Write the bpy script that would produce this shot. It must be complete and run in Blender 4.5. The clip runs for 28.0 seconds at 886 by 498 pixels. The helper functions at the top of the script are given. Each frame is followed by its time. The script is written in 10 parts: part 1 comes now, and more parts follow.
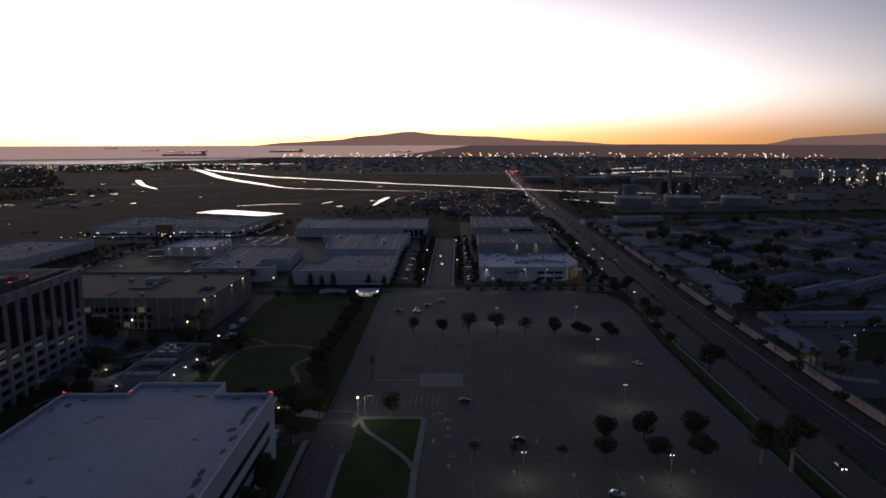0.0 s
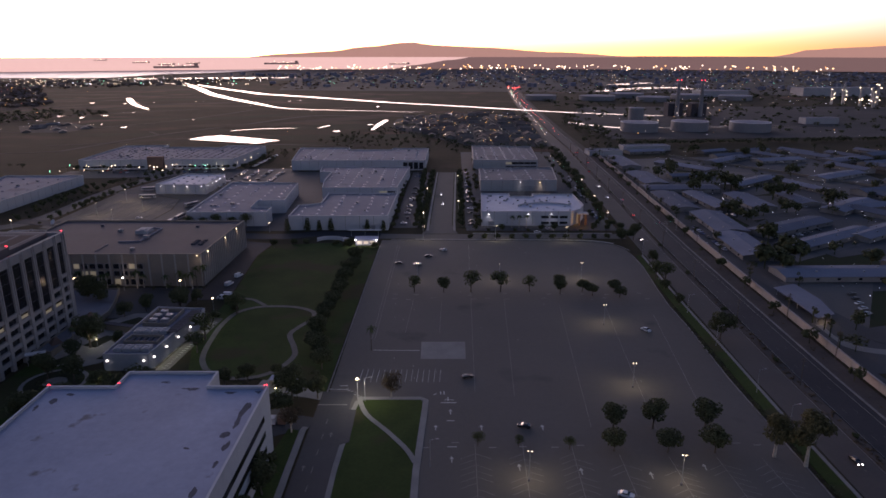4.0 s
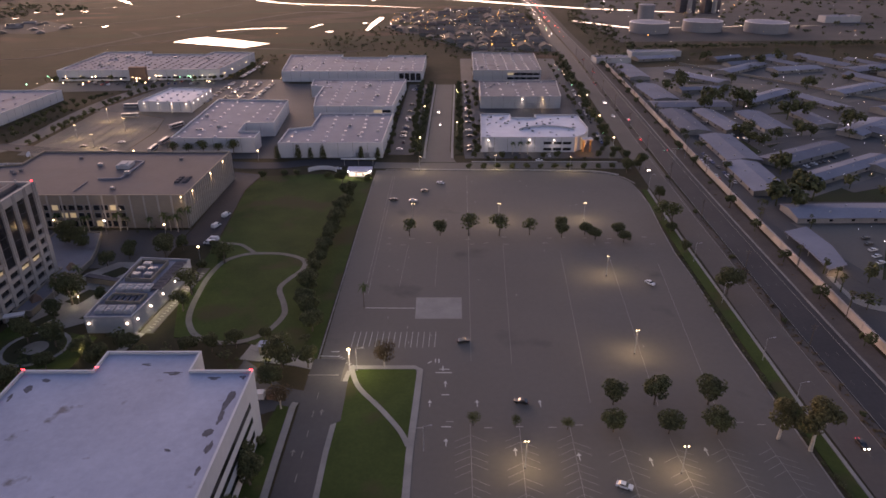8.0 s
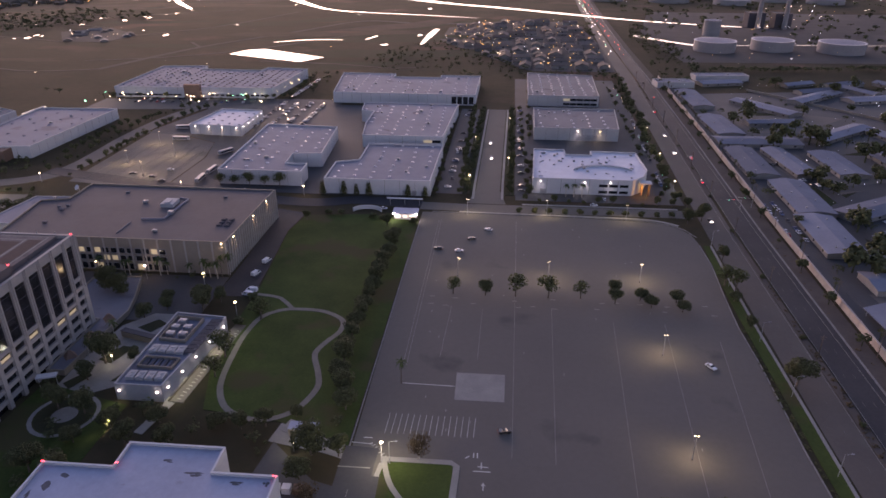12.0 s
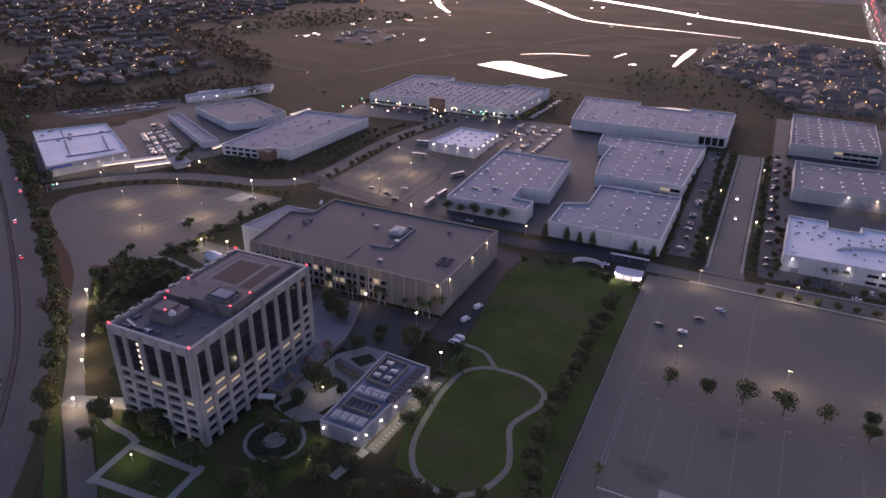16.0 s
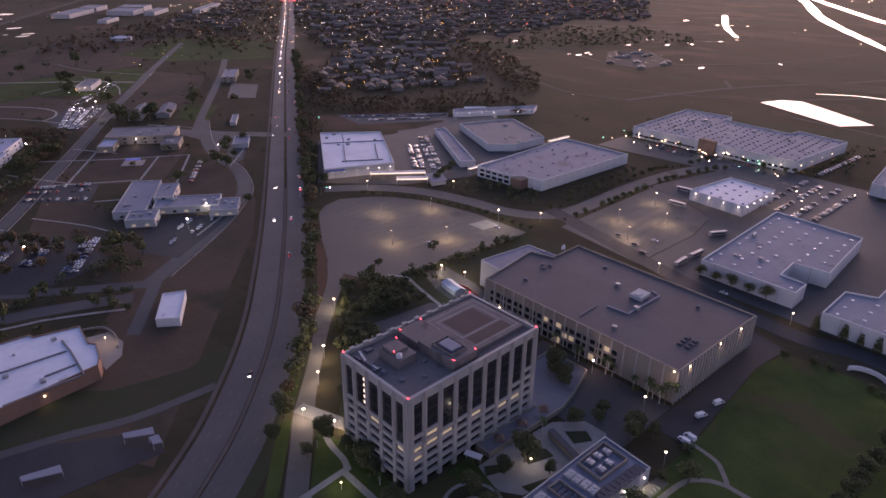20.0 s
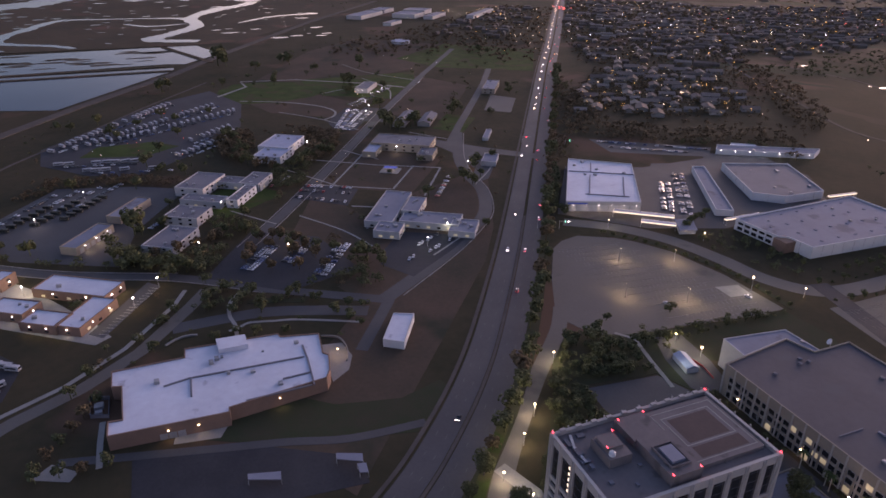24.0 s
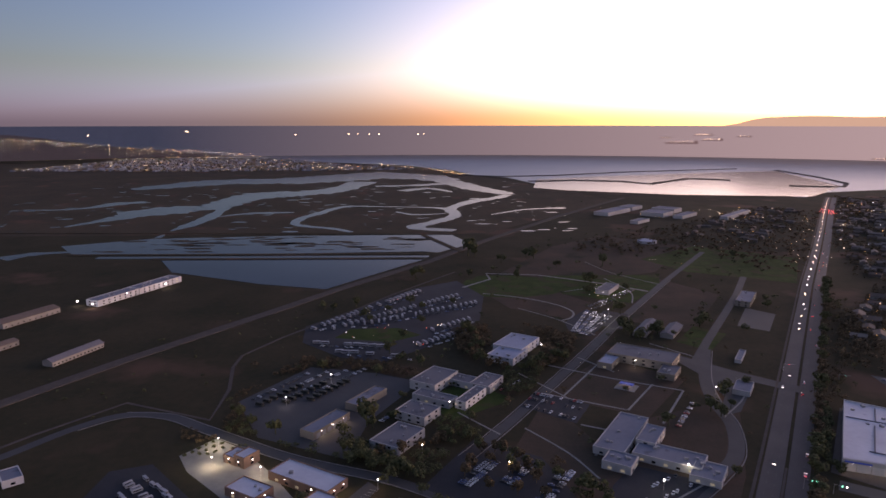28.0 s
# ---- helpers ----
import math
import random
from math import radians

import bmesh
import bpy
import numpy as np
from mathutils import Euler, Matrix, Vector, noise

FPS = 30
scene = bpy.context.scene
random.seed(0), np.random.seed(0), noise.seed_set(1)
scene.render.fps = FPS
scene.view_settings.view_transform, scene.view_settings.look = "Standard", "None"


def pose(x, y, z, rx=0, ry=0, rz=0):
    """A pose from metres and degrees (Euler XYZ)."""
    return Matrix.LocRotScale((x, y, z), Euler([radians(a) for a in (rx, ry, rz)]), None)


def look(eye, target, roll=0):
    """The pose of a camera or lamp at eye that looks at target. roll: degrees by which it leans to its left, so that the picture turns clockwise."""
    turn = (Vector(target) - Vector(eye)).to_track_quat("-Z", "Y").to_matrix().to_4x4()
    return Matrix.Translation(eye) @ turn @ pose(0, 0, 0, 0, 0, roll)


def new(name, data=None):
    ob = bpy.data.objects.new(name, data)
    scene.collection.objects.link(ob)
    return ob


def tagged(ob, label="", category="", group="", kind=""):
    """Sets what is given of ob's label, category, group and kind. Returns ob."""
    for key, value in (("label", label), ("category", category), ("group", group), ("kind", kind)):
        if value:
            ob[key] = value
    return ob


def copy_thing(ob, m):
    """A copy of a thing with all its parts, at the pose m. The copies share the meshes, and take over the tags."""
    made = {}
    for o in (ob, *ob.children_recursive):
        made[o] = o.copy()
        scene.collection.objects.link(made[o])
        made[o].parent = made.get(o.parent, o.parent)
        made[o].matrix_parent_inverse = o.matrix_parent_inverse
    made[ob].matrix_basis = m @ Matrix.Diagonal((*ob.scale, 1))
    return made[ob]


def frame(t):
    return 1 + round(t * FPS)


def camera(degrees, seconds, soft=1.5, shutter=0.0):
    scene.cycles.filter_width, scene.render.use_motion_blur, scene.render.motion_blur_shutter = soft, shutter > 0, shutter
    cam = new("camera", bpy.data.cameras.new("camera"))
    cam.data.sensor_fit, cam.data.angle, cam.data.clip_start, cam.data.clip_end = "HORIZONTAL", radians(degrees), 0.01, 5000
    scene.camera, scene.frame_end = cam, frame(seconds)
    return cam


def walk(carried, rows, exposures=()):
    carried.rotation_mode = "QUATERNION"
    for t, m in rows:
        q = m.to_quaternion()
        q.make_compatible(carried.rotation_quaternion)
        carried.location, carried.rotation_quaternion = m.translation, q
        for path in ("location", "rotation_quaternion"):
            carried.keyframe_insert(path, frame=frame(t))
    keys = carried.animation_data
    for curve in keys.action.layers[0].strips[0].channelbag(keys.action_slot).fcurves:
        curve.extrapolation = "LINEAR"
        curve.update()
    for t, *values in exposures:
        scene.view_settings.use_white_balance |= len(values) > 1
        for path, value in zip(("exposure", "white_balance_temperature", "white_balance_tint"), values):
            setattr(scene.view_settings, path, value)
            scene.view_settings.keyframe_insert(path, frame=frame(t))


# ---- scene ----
# PATH BEGIN: seconds, place, heading to the left, tilt down, lean, in degrees
cam = camera(66.62, 28.0, soft=1.6)
PATH = [
    (0.0, -1.88, -63.42, 99.75, -0.067, 8.969, -0.077),
    (0.5, -2.22, -61.80, 101.98, -0.085, 8.860, -0.060),
    (1.0, -2.38, -59.36, 104.86, -0.089, 8.913, -0.077),
    (1.5, -2.48, -56.63, 107.20, -0.103, 8.866, -0.078),
    (2.0, -2.44, -53.80, 109.90, -0.059, 8.883, -0.097),
    (2.5, -2.62, -51.19, 112.10, -0.027, 10.691, -0.068),
    (3.0, -2.72, -48.60, 114.39, -0.034, 12.418, -0.050),
    (3.5, -2.85, -46.19, 116.45, -0.056, 14.387, -0.030),
    (4.0, -2.95, -43.69, 118.30, -0.104, 16.345, -0.011),
    (4.5, -2.58, -40.91, 120.37, -0.063, 18.298, 0.025),
    (6.5, -1.77, -29.73, 128.84, 0.057, 25.192, 0.111),
    (7.0, -1.61, -26.68, 131.11, 0.023, 25.275, 0.087),
    (7.5, -1.30, -23.63, 133.47, -0.036, 25.322, 0.042),
    (8.0, -1.16, -20.48, 136.00, -0.108, 25.406, 0.005),
    (8.5, -0.84, -17.01, 138.49, -0.114, 25.487, 0.006),
    (9.0, -0.85, -13.67, 140.96, -0.188, 25.567, 0.027),
    (9.5, -0.54, -10.44, 143.12, -0.192, 25.572, 0.051),
    (10.0, -0.16, -6.90, 145.50, -0.139, 25.604, 0.045),
    (10.5, 0.12, -3.44, 147.89, -0.096, 25.662, 0.063),
    (11.0, 0.00, 0.00, 150.39, 0.050, 25.624, 0.105),
    (11.5, -0.26, 3.17, 152.70, 0.973, 25.608, 0.193),
    (12.0, -0.63, 6.07, 155.01, 4.427, 25.560, 0.275),
    (12.5, -1.03, 9.16, 157.42, 7.994, 25.534, 0.323),
    (13.0, -1.60, 11.91, 160.16, 10.903, 25.523, 0.365),
    (13.5, -2.41, 14.75, 163.11, 13.798, 25.598, 0.408),
    (15.5, -7.28, 27.00, 174.22, 20.431, 25.939, 0.509),
    (16.0, -8.78, 29.74, 176.44, 24.384, 25.918, 0.573),
    (16.5, -10.01, 31.81, 178.49, 28.099, 25.809, 0.594),
    (17.0, -11.48, 34.04, 180.54, 31.238, 25.756, 0.628),
    (17.5, -13.26, 36.71, 182.17, 34.305, 25.716, 0.696),
    (18.0, -15.30, 39.17, 183.89, 37.071, 25.645, 0.755),
    (18.5, -17.37, 41.68, 185.78, 39.434, 25.613, 0.743),
    (19.0, -19.42, 44.04, 187.73, 41.828, 25.610, 0.768),
    (19.5, -21.67, 46.05, 189.42, 43.990, 25.556, 0.779),
    (20.0, -23.46, 48.11, 191.42, 46.397, 25.552, 0.786),
    (20.5, -25.59, 49.84, 193.99, 48.921, 25.611, 0.735),
    (22.5, -34.97, 56.53, 203.59, 59.255, 25.711, 0.596),
    (23.0, -37.73, 58.03, 205.72, 62.099, 25.739, 0.523),
    (23.5, -40.60, 59.18, 207.74, 65.037, 25.731, 0.422),
    (24.0, -43.52, 60.87, 209.72, 68.015, 25.733, 0.315),
    (24.5, -46.30, 62.11, 212.20, 70.787, 25.753, 0.209),
    (25.0, -49.34, 63.25, 214.88, 73.614, 25.785, 0.123),
    (25.5, -52.13, 64.16, 217.56, 76.331, 25.815, 0.033),
    (26.0, -54.93, 64.95, 220.37, 79.139, 25.669, -0.014),
    (26.5, -58.02, 65.50, 222.83, 82.512, 21.348, 0.029),
    (27.0, -61.85, 65.58, 225.75, 86.068, 13.664, 0.053),
    (27.5, -65.03, 65.40, 228.50, 87.627, 10.693, 0.039),
    (28.0, -67.21, 65.40, 229.64, 88.540, 10.694, -0.047),
]
# PATH END
EXPOSURES = [
    (0.0, 0.04, 6700, 15), (2.0, 0.06, 6700, 15), (3.0, 0.4, 6900, 20), (4.0, 1.33, 7100, 29), (4.5, 1.58, 7600, 30), (6.5, 2.46, 9600, 32), (8.0, 2.56, 9600, 32), (10.5, 2.58, 9200, 34), (12.0, 2.57, 8200, 33),
    (13.5, 2.57, 8000, 32), (17.0, 2.6, 7650, 37), (18.5, 2.6, 8000, 38), (20.0, 2.57, 7950, 41), (23.0, 2.56, 8250, 36), (25.0, 2.55, 7850, 29), (26.0, 2.52, 7700, 26), (27.0, 2.36, 7250, 26), (28.0, 1.94, 8100, 33)]
walk(cam, [(t, pose(x, y, z, 90 - down, 0, left) @ pose(0, 0, 0, 0, 0, lean)) for t, x, y, z, left, down, lean in PATH], EXPOSURES)

# ---- world and light: dusk, the sun just under the horizon, ahead and to the left ----
SUN_HEADING = 24.0          # degrees to the left of +y
world = bpy.data.worlds.new("dusk")
scene.world = world
world.use_nodes = True
wn = world.node_tree.nodes
sky = wn.new("ShaderNodeTexSky")
sky.sky_type = "NISHITA"
sky.sun_disc = False
sky.sun_elevation = radians(6.0)
sky.sun_rotation = radians(-SUN_HEADING)
sky.altitude, sky.air_density, sky.dust_density, sky.ozone_density = 50, 1.0, 0.7, 2.6
wn["Background"].inputs["Strength"].default_value = 0.15
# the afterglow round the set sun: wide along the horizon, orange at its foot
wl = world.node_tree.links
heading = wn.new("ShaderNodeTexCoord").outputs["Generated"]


def sky_step(kind, operation, *values):
    node = wn.new(kind)
    node.operation = operation
    for slot, value in zip(node.inputs, values):
        if isinstance(value, (int, float, tuple)):
            slot.default_value = value
        else:
            wl.new(value, slot)
    return node


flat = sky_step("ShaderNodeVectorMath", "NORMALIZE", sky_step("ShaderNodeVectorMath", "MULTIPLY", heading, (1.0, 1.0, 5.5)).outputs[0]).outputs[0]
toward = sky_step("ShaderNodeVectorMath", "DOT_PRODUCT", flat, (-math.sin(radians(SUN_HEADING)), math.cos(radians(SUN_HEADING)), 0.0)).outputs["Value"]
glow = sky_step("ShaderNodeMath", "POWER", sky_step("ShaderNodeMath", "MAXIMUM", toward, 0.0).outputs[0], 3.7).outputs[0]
rise = wn.new("ShaderNodeSeparateXYZ")
wl.new(heading, rise.inputs[0])
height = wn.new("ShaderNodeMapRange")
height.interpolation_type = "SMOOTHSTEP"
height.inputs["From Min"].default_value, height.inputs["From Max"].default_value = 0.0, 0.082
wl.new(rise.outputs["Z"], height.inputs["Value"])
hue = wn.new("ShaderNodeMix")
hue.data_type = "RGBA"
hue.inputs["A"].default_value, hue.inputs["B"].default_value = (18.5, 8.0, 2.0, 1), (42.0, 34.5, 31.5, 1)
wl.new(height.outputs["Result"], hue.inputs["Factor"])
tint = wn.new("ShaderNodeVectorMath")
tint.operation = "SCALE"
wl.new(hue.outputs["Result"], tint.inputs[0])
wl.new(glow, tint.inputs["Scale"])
cast = wn.new("ShaderNodeMix")
cast.data_type = "RGBA"
cast.inputs["A"].default_value, cast.inputs["B"].default_value = (0.25, 0.27, 0.52, 1), (0.38, 0.40, 0.53, 1)
wl.new(height.outputs["Result"], cast.inputs["Factor"])
dusky = sky_step("ShaderNodeVectorMath", "MULTIPLY", sky.outputs["Color"], cast.outputs["Result"])
# the pink arch over the horizon opposite the set sun
away = wn.new("ShaderNodeMapRange")
away.interpolation_type = "SMOOTHSTEP"
away.inputs["From Min"].default_value, away.inputs["From Max"].default_value = -0.8, -0.2
wl.new(toward, away.inputs["Value"])
arch = wn.new("ShaderNodeMix")
arch.data_type = "RGBA"
arch.inputs["A"].default_value, arch.inputs["B"].default_value = (4.4, 3.2, 2.7, 1), (1.0, 1.0, 1.0, 1)
wl.new(away.outputs["Result"], arch.inputs["Factor"])
dusky = sky_step("ShaderNodeVectorMath", "MULTIPLY", dusky.outputs[0], arch.outputs["Result"])
# dimmer at the sides, brighter overhead
for value, low, high, start, end in ((toward, -0.3, 0.4, (0.55, 0.55, 0.55, 1), (1.1, 1.1, 1.1, 1)), (rise.outputs["Z"], 0.2, 0.55, (1, 1, 1, 1), (2.12, 1.9, 1.64, 1))):
    slope = wn.new("ShaderNodeMapRange")
    slope.interpolation_type = "SMOOTHSTEP"
    slope.inputs["From Min"].default_value, slope.inputs["From Max"].default_value = low, high
    wl.new(value, slope.inputs["Value"])
    shade = wn.new("ShaderNodeMix")
    shade.data_type = "RGBA"
    shade.inputs["A"].default_value, shade.inputs["B"].default_value = start, end
    wl.new(slope.outputs["Result"], shade.inputs["Factor"])
    dusky = sky_step("ShaderNodeVectorMath", "MULTIPLY", dusky.outputs[0], shade.outputs["Result"])
# a rosy grey band along the horizon, well aside of the set sun
aside = wn.new("ShaderNodeMapRange")
aside.interpolation_type = "SMOOTHSTEP"
aside.inputs["From Min"].default_value, aside.inputs["From Max"].default_value = -0.25, 0.45
wl.new(toward, aside.inputs["Value"])
rosy = wn.new("ShaderNodeMix")
rosy.data_type = "RGBA"
rosy.inputs["A"].default_value, rosy.inputs["B"].default_value = (1.5, 1.6, 2.5, 1), (1.0, 1.0, 1.0, 1)
wl.new(sky_step("ShaderNodeMath", "MAXIMUM", height.outputs["Result"], aside.outputs["Result"]).outputs[0], rosy.inputs["Factor"])
dusky = sky_step("ShaderNodeVectorMath", "MULTIPLY", dusky.outputs[0], rosy.outputs["Result"])
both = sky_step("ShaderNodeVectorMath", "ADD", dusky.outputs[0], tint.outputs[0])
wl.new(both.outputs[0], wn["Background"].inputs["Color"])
sun_data = bpy.data.lights.new("sun", "SUN")
sun_data.energy, sun_data.angle, sun_data.color = 0.05, radians(25), (1.0, 0.62, 0.42)
sun = new("sun", sun_data)
sun.matrix_world = look((0, 0, 300), (100 * math.sin(radians(SUN_HEADING)), -100 * math.cos(radians(SUN_HEADING)), 288))

# ---- tools ----
def surface(name, color, other=None, coarse=0.05, fine=1.2, rough=0.85, metal=0.0, bump=0.15, mix=0.5, island=0.0, spots=None, spec=0.3):
    """A matt or glossy surface: two colours mixed by a coarse and a fine noise, with relief."""
    m = bpy.data.materials.new(name)
    m.use_nodes = True
    n, l = m.node_tree.nodes, m.node_tree.links
    b = n["Principled BSDF"]
    b.inputs["Roughness"].default_value, b.inputs["Metallic"].default_value = rough, metal
    b.inputs["Specular IOR Level"].default_value = spec
    where = n.new("ShaderNodeNewGeometry").outputs["Position"]
    big, small = n.new("ShaderNodeTexNoise"), n.new("ShaderNodeTexNoise")
    for t, s, d in ((big, coarse, 5), (small, fine, 3)):
        l.new(where, t.inputs["Vector"])
        t.inputs["Scale"].default_value, t.inputs["Detail"].default_value, t.inputs["Roughness"].default_value = s, d, 0.62
    add = n.new("ShaderNodeMath")
    add.operation = "MULTIPLY_ADD"
    l.new(small.outputs["Fac"], add.inputs[0])
    add.inputs[1].default_value = 0.45
    l.new(big.outputs["Fac"], add.inputs[2])
    ramp = n.new("ShaderNodeMapRange")
    ramp.inputs["From Min"].default_value, ramp.inputs["From Max"].default_value = 0.72 - 0.3 * mix, 0.72 + 0.3 * mix
    l.new(add.outputs[0], ramp.inputs["Value"])
    blend = n.new("ShaderNodeMix")
    blend.data_type = "RGBA"
    other = other or tuple(c * 0.72 for c in color)
    blend.inputs["A"].default_value, blend.inputs["B"].default_value = (*color, 1), (*other, 1)
    l.new(ramp.outputs["Result"], blend.inputs["Factor"])
    last = blend.outputs["Result"]
    if island:
        rnd = n.new("ShaderNodeObjectInfo").outputs["Random"] if island < 0 else n.new("ShaderNodeNewGeometry").outputs["Random Per Island"]
        hsv = n.new("ShaderNodeHueSaturation")
        vr = n.new("ShaderNodeMapRange")
        vr.inputs["To Min"].default_value, vr.inputs["To Max"].default_value = 1 - abs(island), 1 + abs(island)
        l.new(rnd, vr.inputs["Value"])
        l.new(vr.outputs["Result"], hsv.inputs["Value"])
        l.new(last, hsv.inputs["Color"])
        last = hsv.outputs["Color"]
    if spots:
        vor, sp = n.new("ShaderNodeTexNoise"), n.new("ShaderNodeMapRange")
        l.new(where, vor.inputs["Vector"])
        vor.inputs["Scale"].default_value, vor.inputs["Detail"].default_value = spots[1], 6
        sp.inputs["From Min"].default_value, sp.inputs["From Max"].default_value = spots[2], spots[2] + 0.08
        l.new(vor.outputs["Fac"], sp.inputs["Value"])
        bl = n.new("ShaderNodeMix")
        bl.data_type = "RGBA"
        l.new(sp.outputs["Result"], bl.inputs["Factor"])
        l.new(last, bl.inputs["A"])
        bl.inputs["B"].default_value = (*spots[0], 1)
        last = bl.outputs["Result"]
    l.new(last, b.inputs["Base Color"])
    if bump:
        bp = n.new("ShaderNodeBump")
        bp.inputs["Strength"].default_value, bp.inputs["Distance"].default_value = bump, 0.1
        l.new(small.outputs["Fac"], bp.inputs["Height"])
        l.new(bp.outputs["Normal"], b.inputs["Normal"])
    return m


def glowing(name, color, strength, lights=False):
    m = bpy.data.materials.new(name)
    m.use_nodes = True
    b = m.node_tree.nodes["Principled BSDF"]
    b.inputs["Base Color"].default_value = (*[c * 0.5 for c in color], 1)
    b.inputs["Emission Color"].default_value = (*color, 1)
    b.inputs["Emission Strength"].default_value = strength
    if not lights:
        m.cycles.emission_sampling = "NONE"
    return m


class Shape:
    """Gathers faces for one mesh."""

    def __init__(self):
        self.v, self.f = [], []

    def add(self, verts, faces):
        k = len(self.v)
        self.v.extend(verts)
        self.f.extend(tuple(i + k for i in q) for q in faces)
        return self

    def box(self, x0, y0, z0, x1, y1, z1):
        return self.prism([(x0, y0), (x1, y0), (x1, y1), (x0, y1)], z0, z1)

    def turned(self, cx, cy, lx, ly, z0, z1, deg=0.0, top=1.0):
        c, s = math.cos(radians(deg)), math.sin(radians(deg))
        pts = [(cx + a * lx / 2 * c - b * ly / 2 * s, cy + a * lx / 2 * s + b * ly / 2 * c) for a, b in ((-1, -1), (1, -1), (1, 1), (-1, 1))]
        if top == 1.0:
            return self.prism(pts, z0, z1)
        up = [(cx + (x - cx) * top, cy + (y - cy) * top) for x, y in pts]
        return self.add([(*p, z0) for p in pts] + [(*p, z1) for p in up], [(3, 2, 1, 0), (4, 5, 6, 7), (0, 1, 5, 4), (1, 2, 6, 5), (2, 3, 7, 6), (3, 0, 4, 7)])

    def prism(self, pts, z0, z1):
        pts = list(pts)
        if area(pts) < 0:
            pts.reverse()
        n = len(pts)
        faces = [tuple(range(n - 1, -1, -1)), tuple(range(n, 2 * n))] + [(i, (i + 1) % n, n + (i + 1) % n, n + i) for i in range(n)]
        return self.add([(x, y, z0) for x, y in pts] + [(x, y, z1) for x, y in pts], faces)

    def ring(self, pts, thick, z0, z1):
        """A wall along a closed outline, of that thickness, inside it."""
        pts = list(pts)
        if area(pts) < 0:
            pts.reverse()
        inner, n = inset(pts, thick), len(pts)
        v = [(x, y, z) for z in (z0, z1) for q in (pts, inner) for x, y in q]
        f = []
        for i in range(n):
            j = (i + 1) % n
            f += [(i, j, 2 * n + j, 2 * n + i), (n + j, n + i, 3 * n + i, 3 * n + j), (2 * n + i, 2 * n + j, 3 * n + j, 3 * n + i), (i, n + i, n + j, j)]
        return self.add(v, f)

    def tube(self, cx, cy, z0, z1, r0, r1=None, n=10):
        r1 = r0 if r1 is None else r1
        a = [2 * math.pi * i / n for i in range(n)]
        v = [(cx + r0 * math.cos(t), cy + r0 * math.sin(t), z0) for t in a] + [(cx + r1 * math.cos(t), cy + r1 * math.sin(t), z1) for t in a]
        return self.add(v, [tuple(range(n - 1, -1, -1)), tuple(range(n, 2 * n))] + [(i, (i + 1) % n, n + (i + 1) % n, n + i) for i in range(n)])

    def strip(self, line, width, z0, z1):
        """A slab along a line of points; width: one number or one a point."""
        n = len(line)
        widths = width if isinstance(width, (list, tuple)) else [width] * n
        left, right = [], []
        for i, (x, y) in enumerate(line):
            a, b = line[max(i - 1, 0)], line[min(i + 1, n - 1)]
            dx, dy = b[0] - a[0], b[1] - a[1]
            d = math.hypot(dx, dy) or 1
            w = widths[i] / 2
            left.append((x - dy / d * w, y + dx / d * w))
            right.append((x + dy / d * w, y - dx / d * w))
        v = [(x, y, z) for z in (z0, z1) for q in (left, right) for x, y in q]
        f = []
        for i in range(n - 1):
            f += [(2 * n + i, 3 * n + i, 3 * n + i + 1, 2 * n + i + 1), (i, i + 1, n + i + 1, n + i), (n + i, n + i + 1, 3 * n + i + 1, 3 * n + i), (i + 1, i, 2 * n + i, 2 * n + i + 1)]
        f += [(0, n, 3 * n, 2 * n), (2 * n - 1, n - 1, 3 * n - 1, 4 * n - 1)]
        return self.add(v, f)

    def bar(self, a, b, r, n=6, r2=None):
        """A round bar from a to b."""
        a, b = Vector(a), Vector(b)
        q = (b - a).to_track_quat("Z", "Y")
        r2 = r if r2 is None else r2
        ring = [2 * math.pi * i / n for i in range(n)]
        v = [tuple(a + q @ Vector((r * math.cos(t), r * math.sin(t), 0))) for t in ring] + [tuple(b + q @ Vector((r2 * math.cos(t), r2 * math.sin(t), 0))) for t in ring]
        return self.add(v, [tuple(range(n - 1, -1, -1)), tuple(range(n, 2 * n))] + [(i, (i + 1) % n, n + (i + 1) % n, n + i) for i in range(n)])

    def mesh(self, name, mat, smooth=False):
        me = bpy.data.meshes.new(name)
        me.from_pydata(self.v, [], self.f)
        me.materials.append(mat)
        if smooth:
            me.polygons.foreach_set("use_smooth", [True] * len(me.polygons))
        me.update()
        return me


def area(pts):
    return sum(a[0] * b[1] - b[0] * a[1] for a, b in zip(pts, pts[1:] + pts[:1])) / 2


def inset(pts, d):
    out, n = [], len(pts)
    for i in range(n):
        p, q, r = Vector(pts[i - 1]), Vector(pts[i]), Vector(pts[(i + 1) % n])
        u, w = (q - p).normalized(), (r - q).normalized()
        a, b = Vector((-u.y, u.x)), Vector((-w.y, w.x))
        k = d / max(0.3, 1 + a.dot(b))
        out.append((q.x + (a.x + b.x) * k, q.y + (a.y + b.y) * k))
    return out


def inside(x, y, pts, margin=0.0):
    if margin:
        pts = inset(pts if area(pts) > 0 else pts[::-1], margin)
    hit = False
    for (x0, y0), (x1, y1) in zip(pts, pts[1:] + pts[:1]):
        if (y0 > y) != (y1 > y) and x < (x1 - x0) * (y - y0) / (y1 - y0) + x0:
            hit = not hit
    return hit


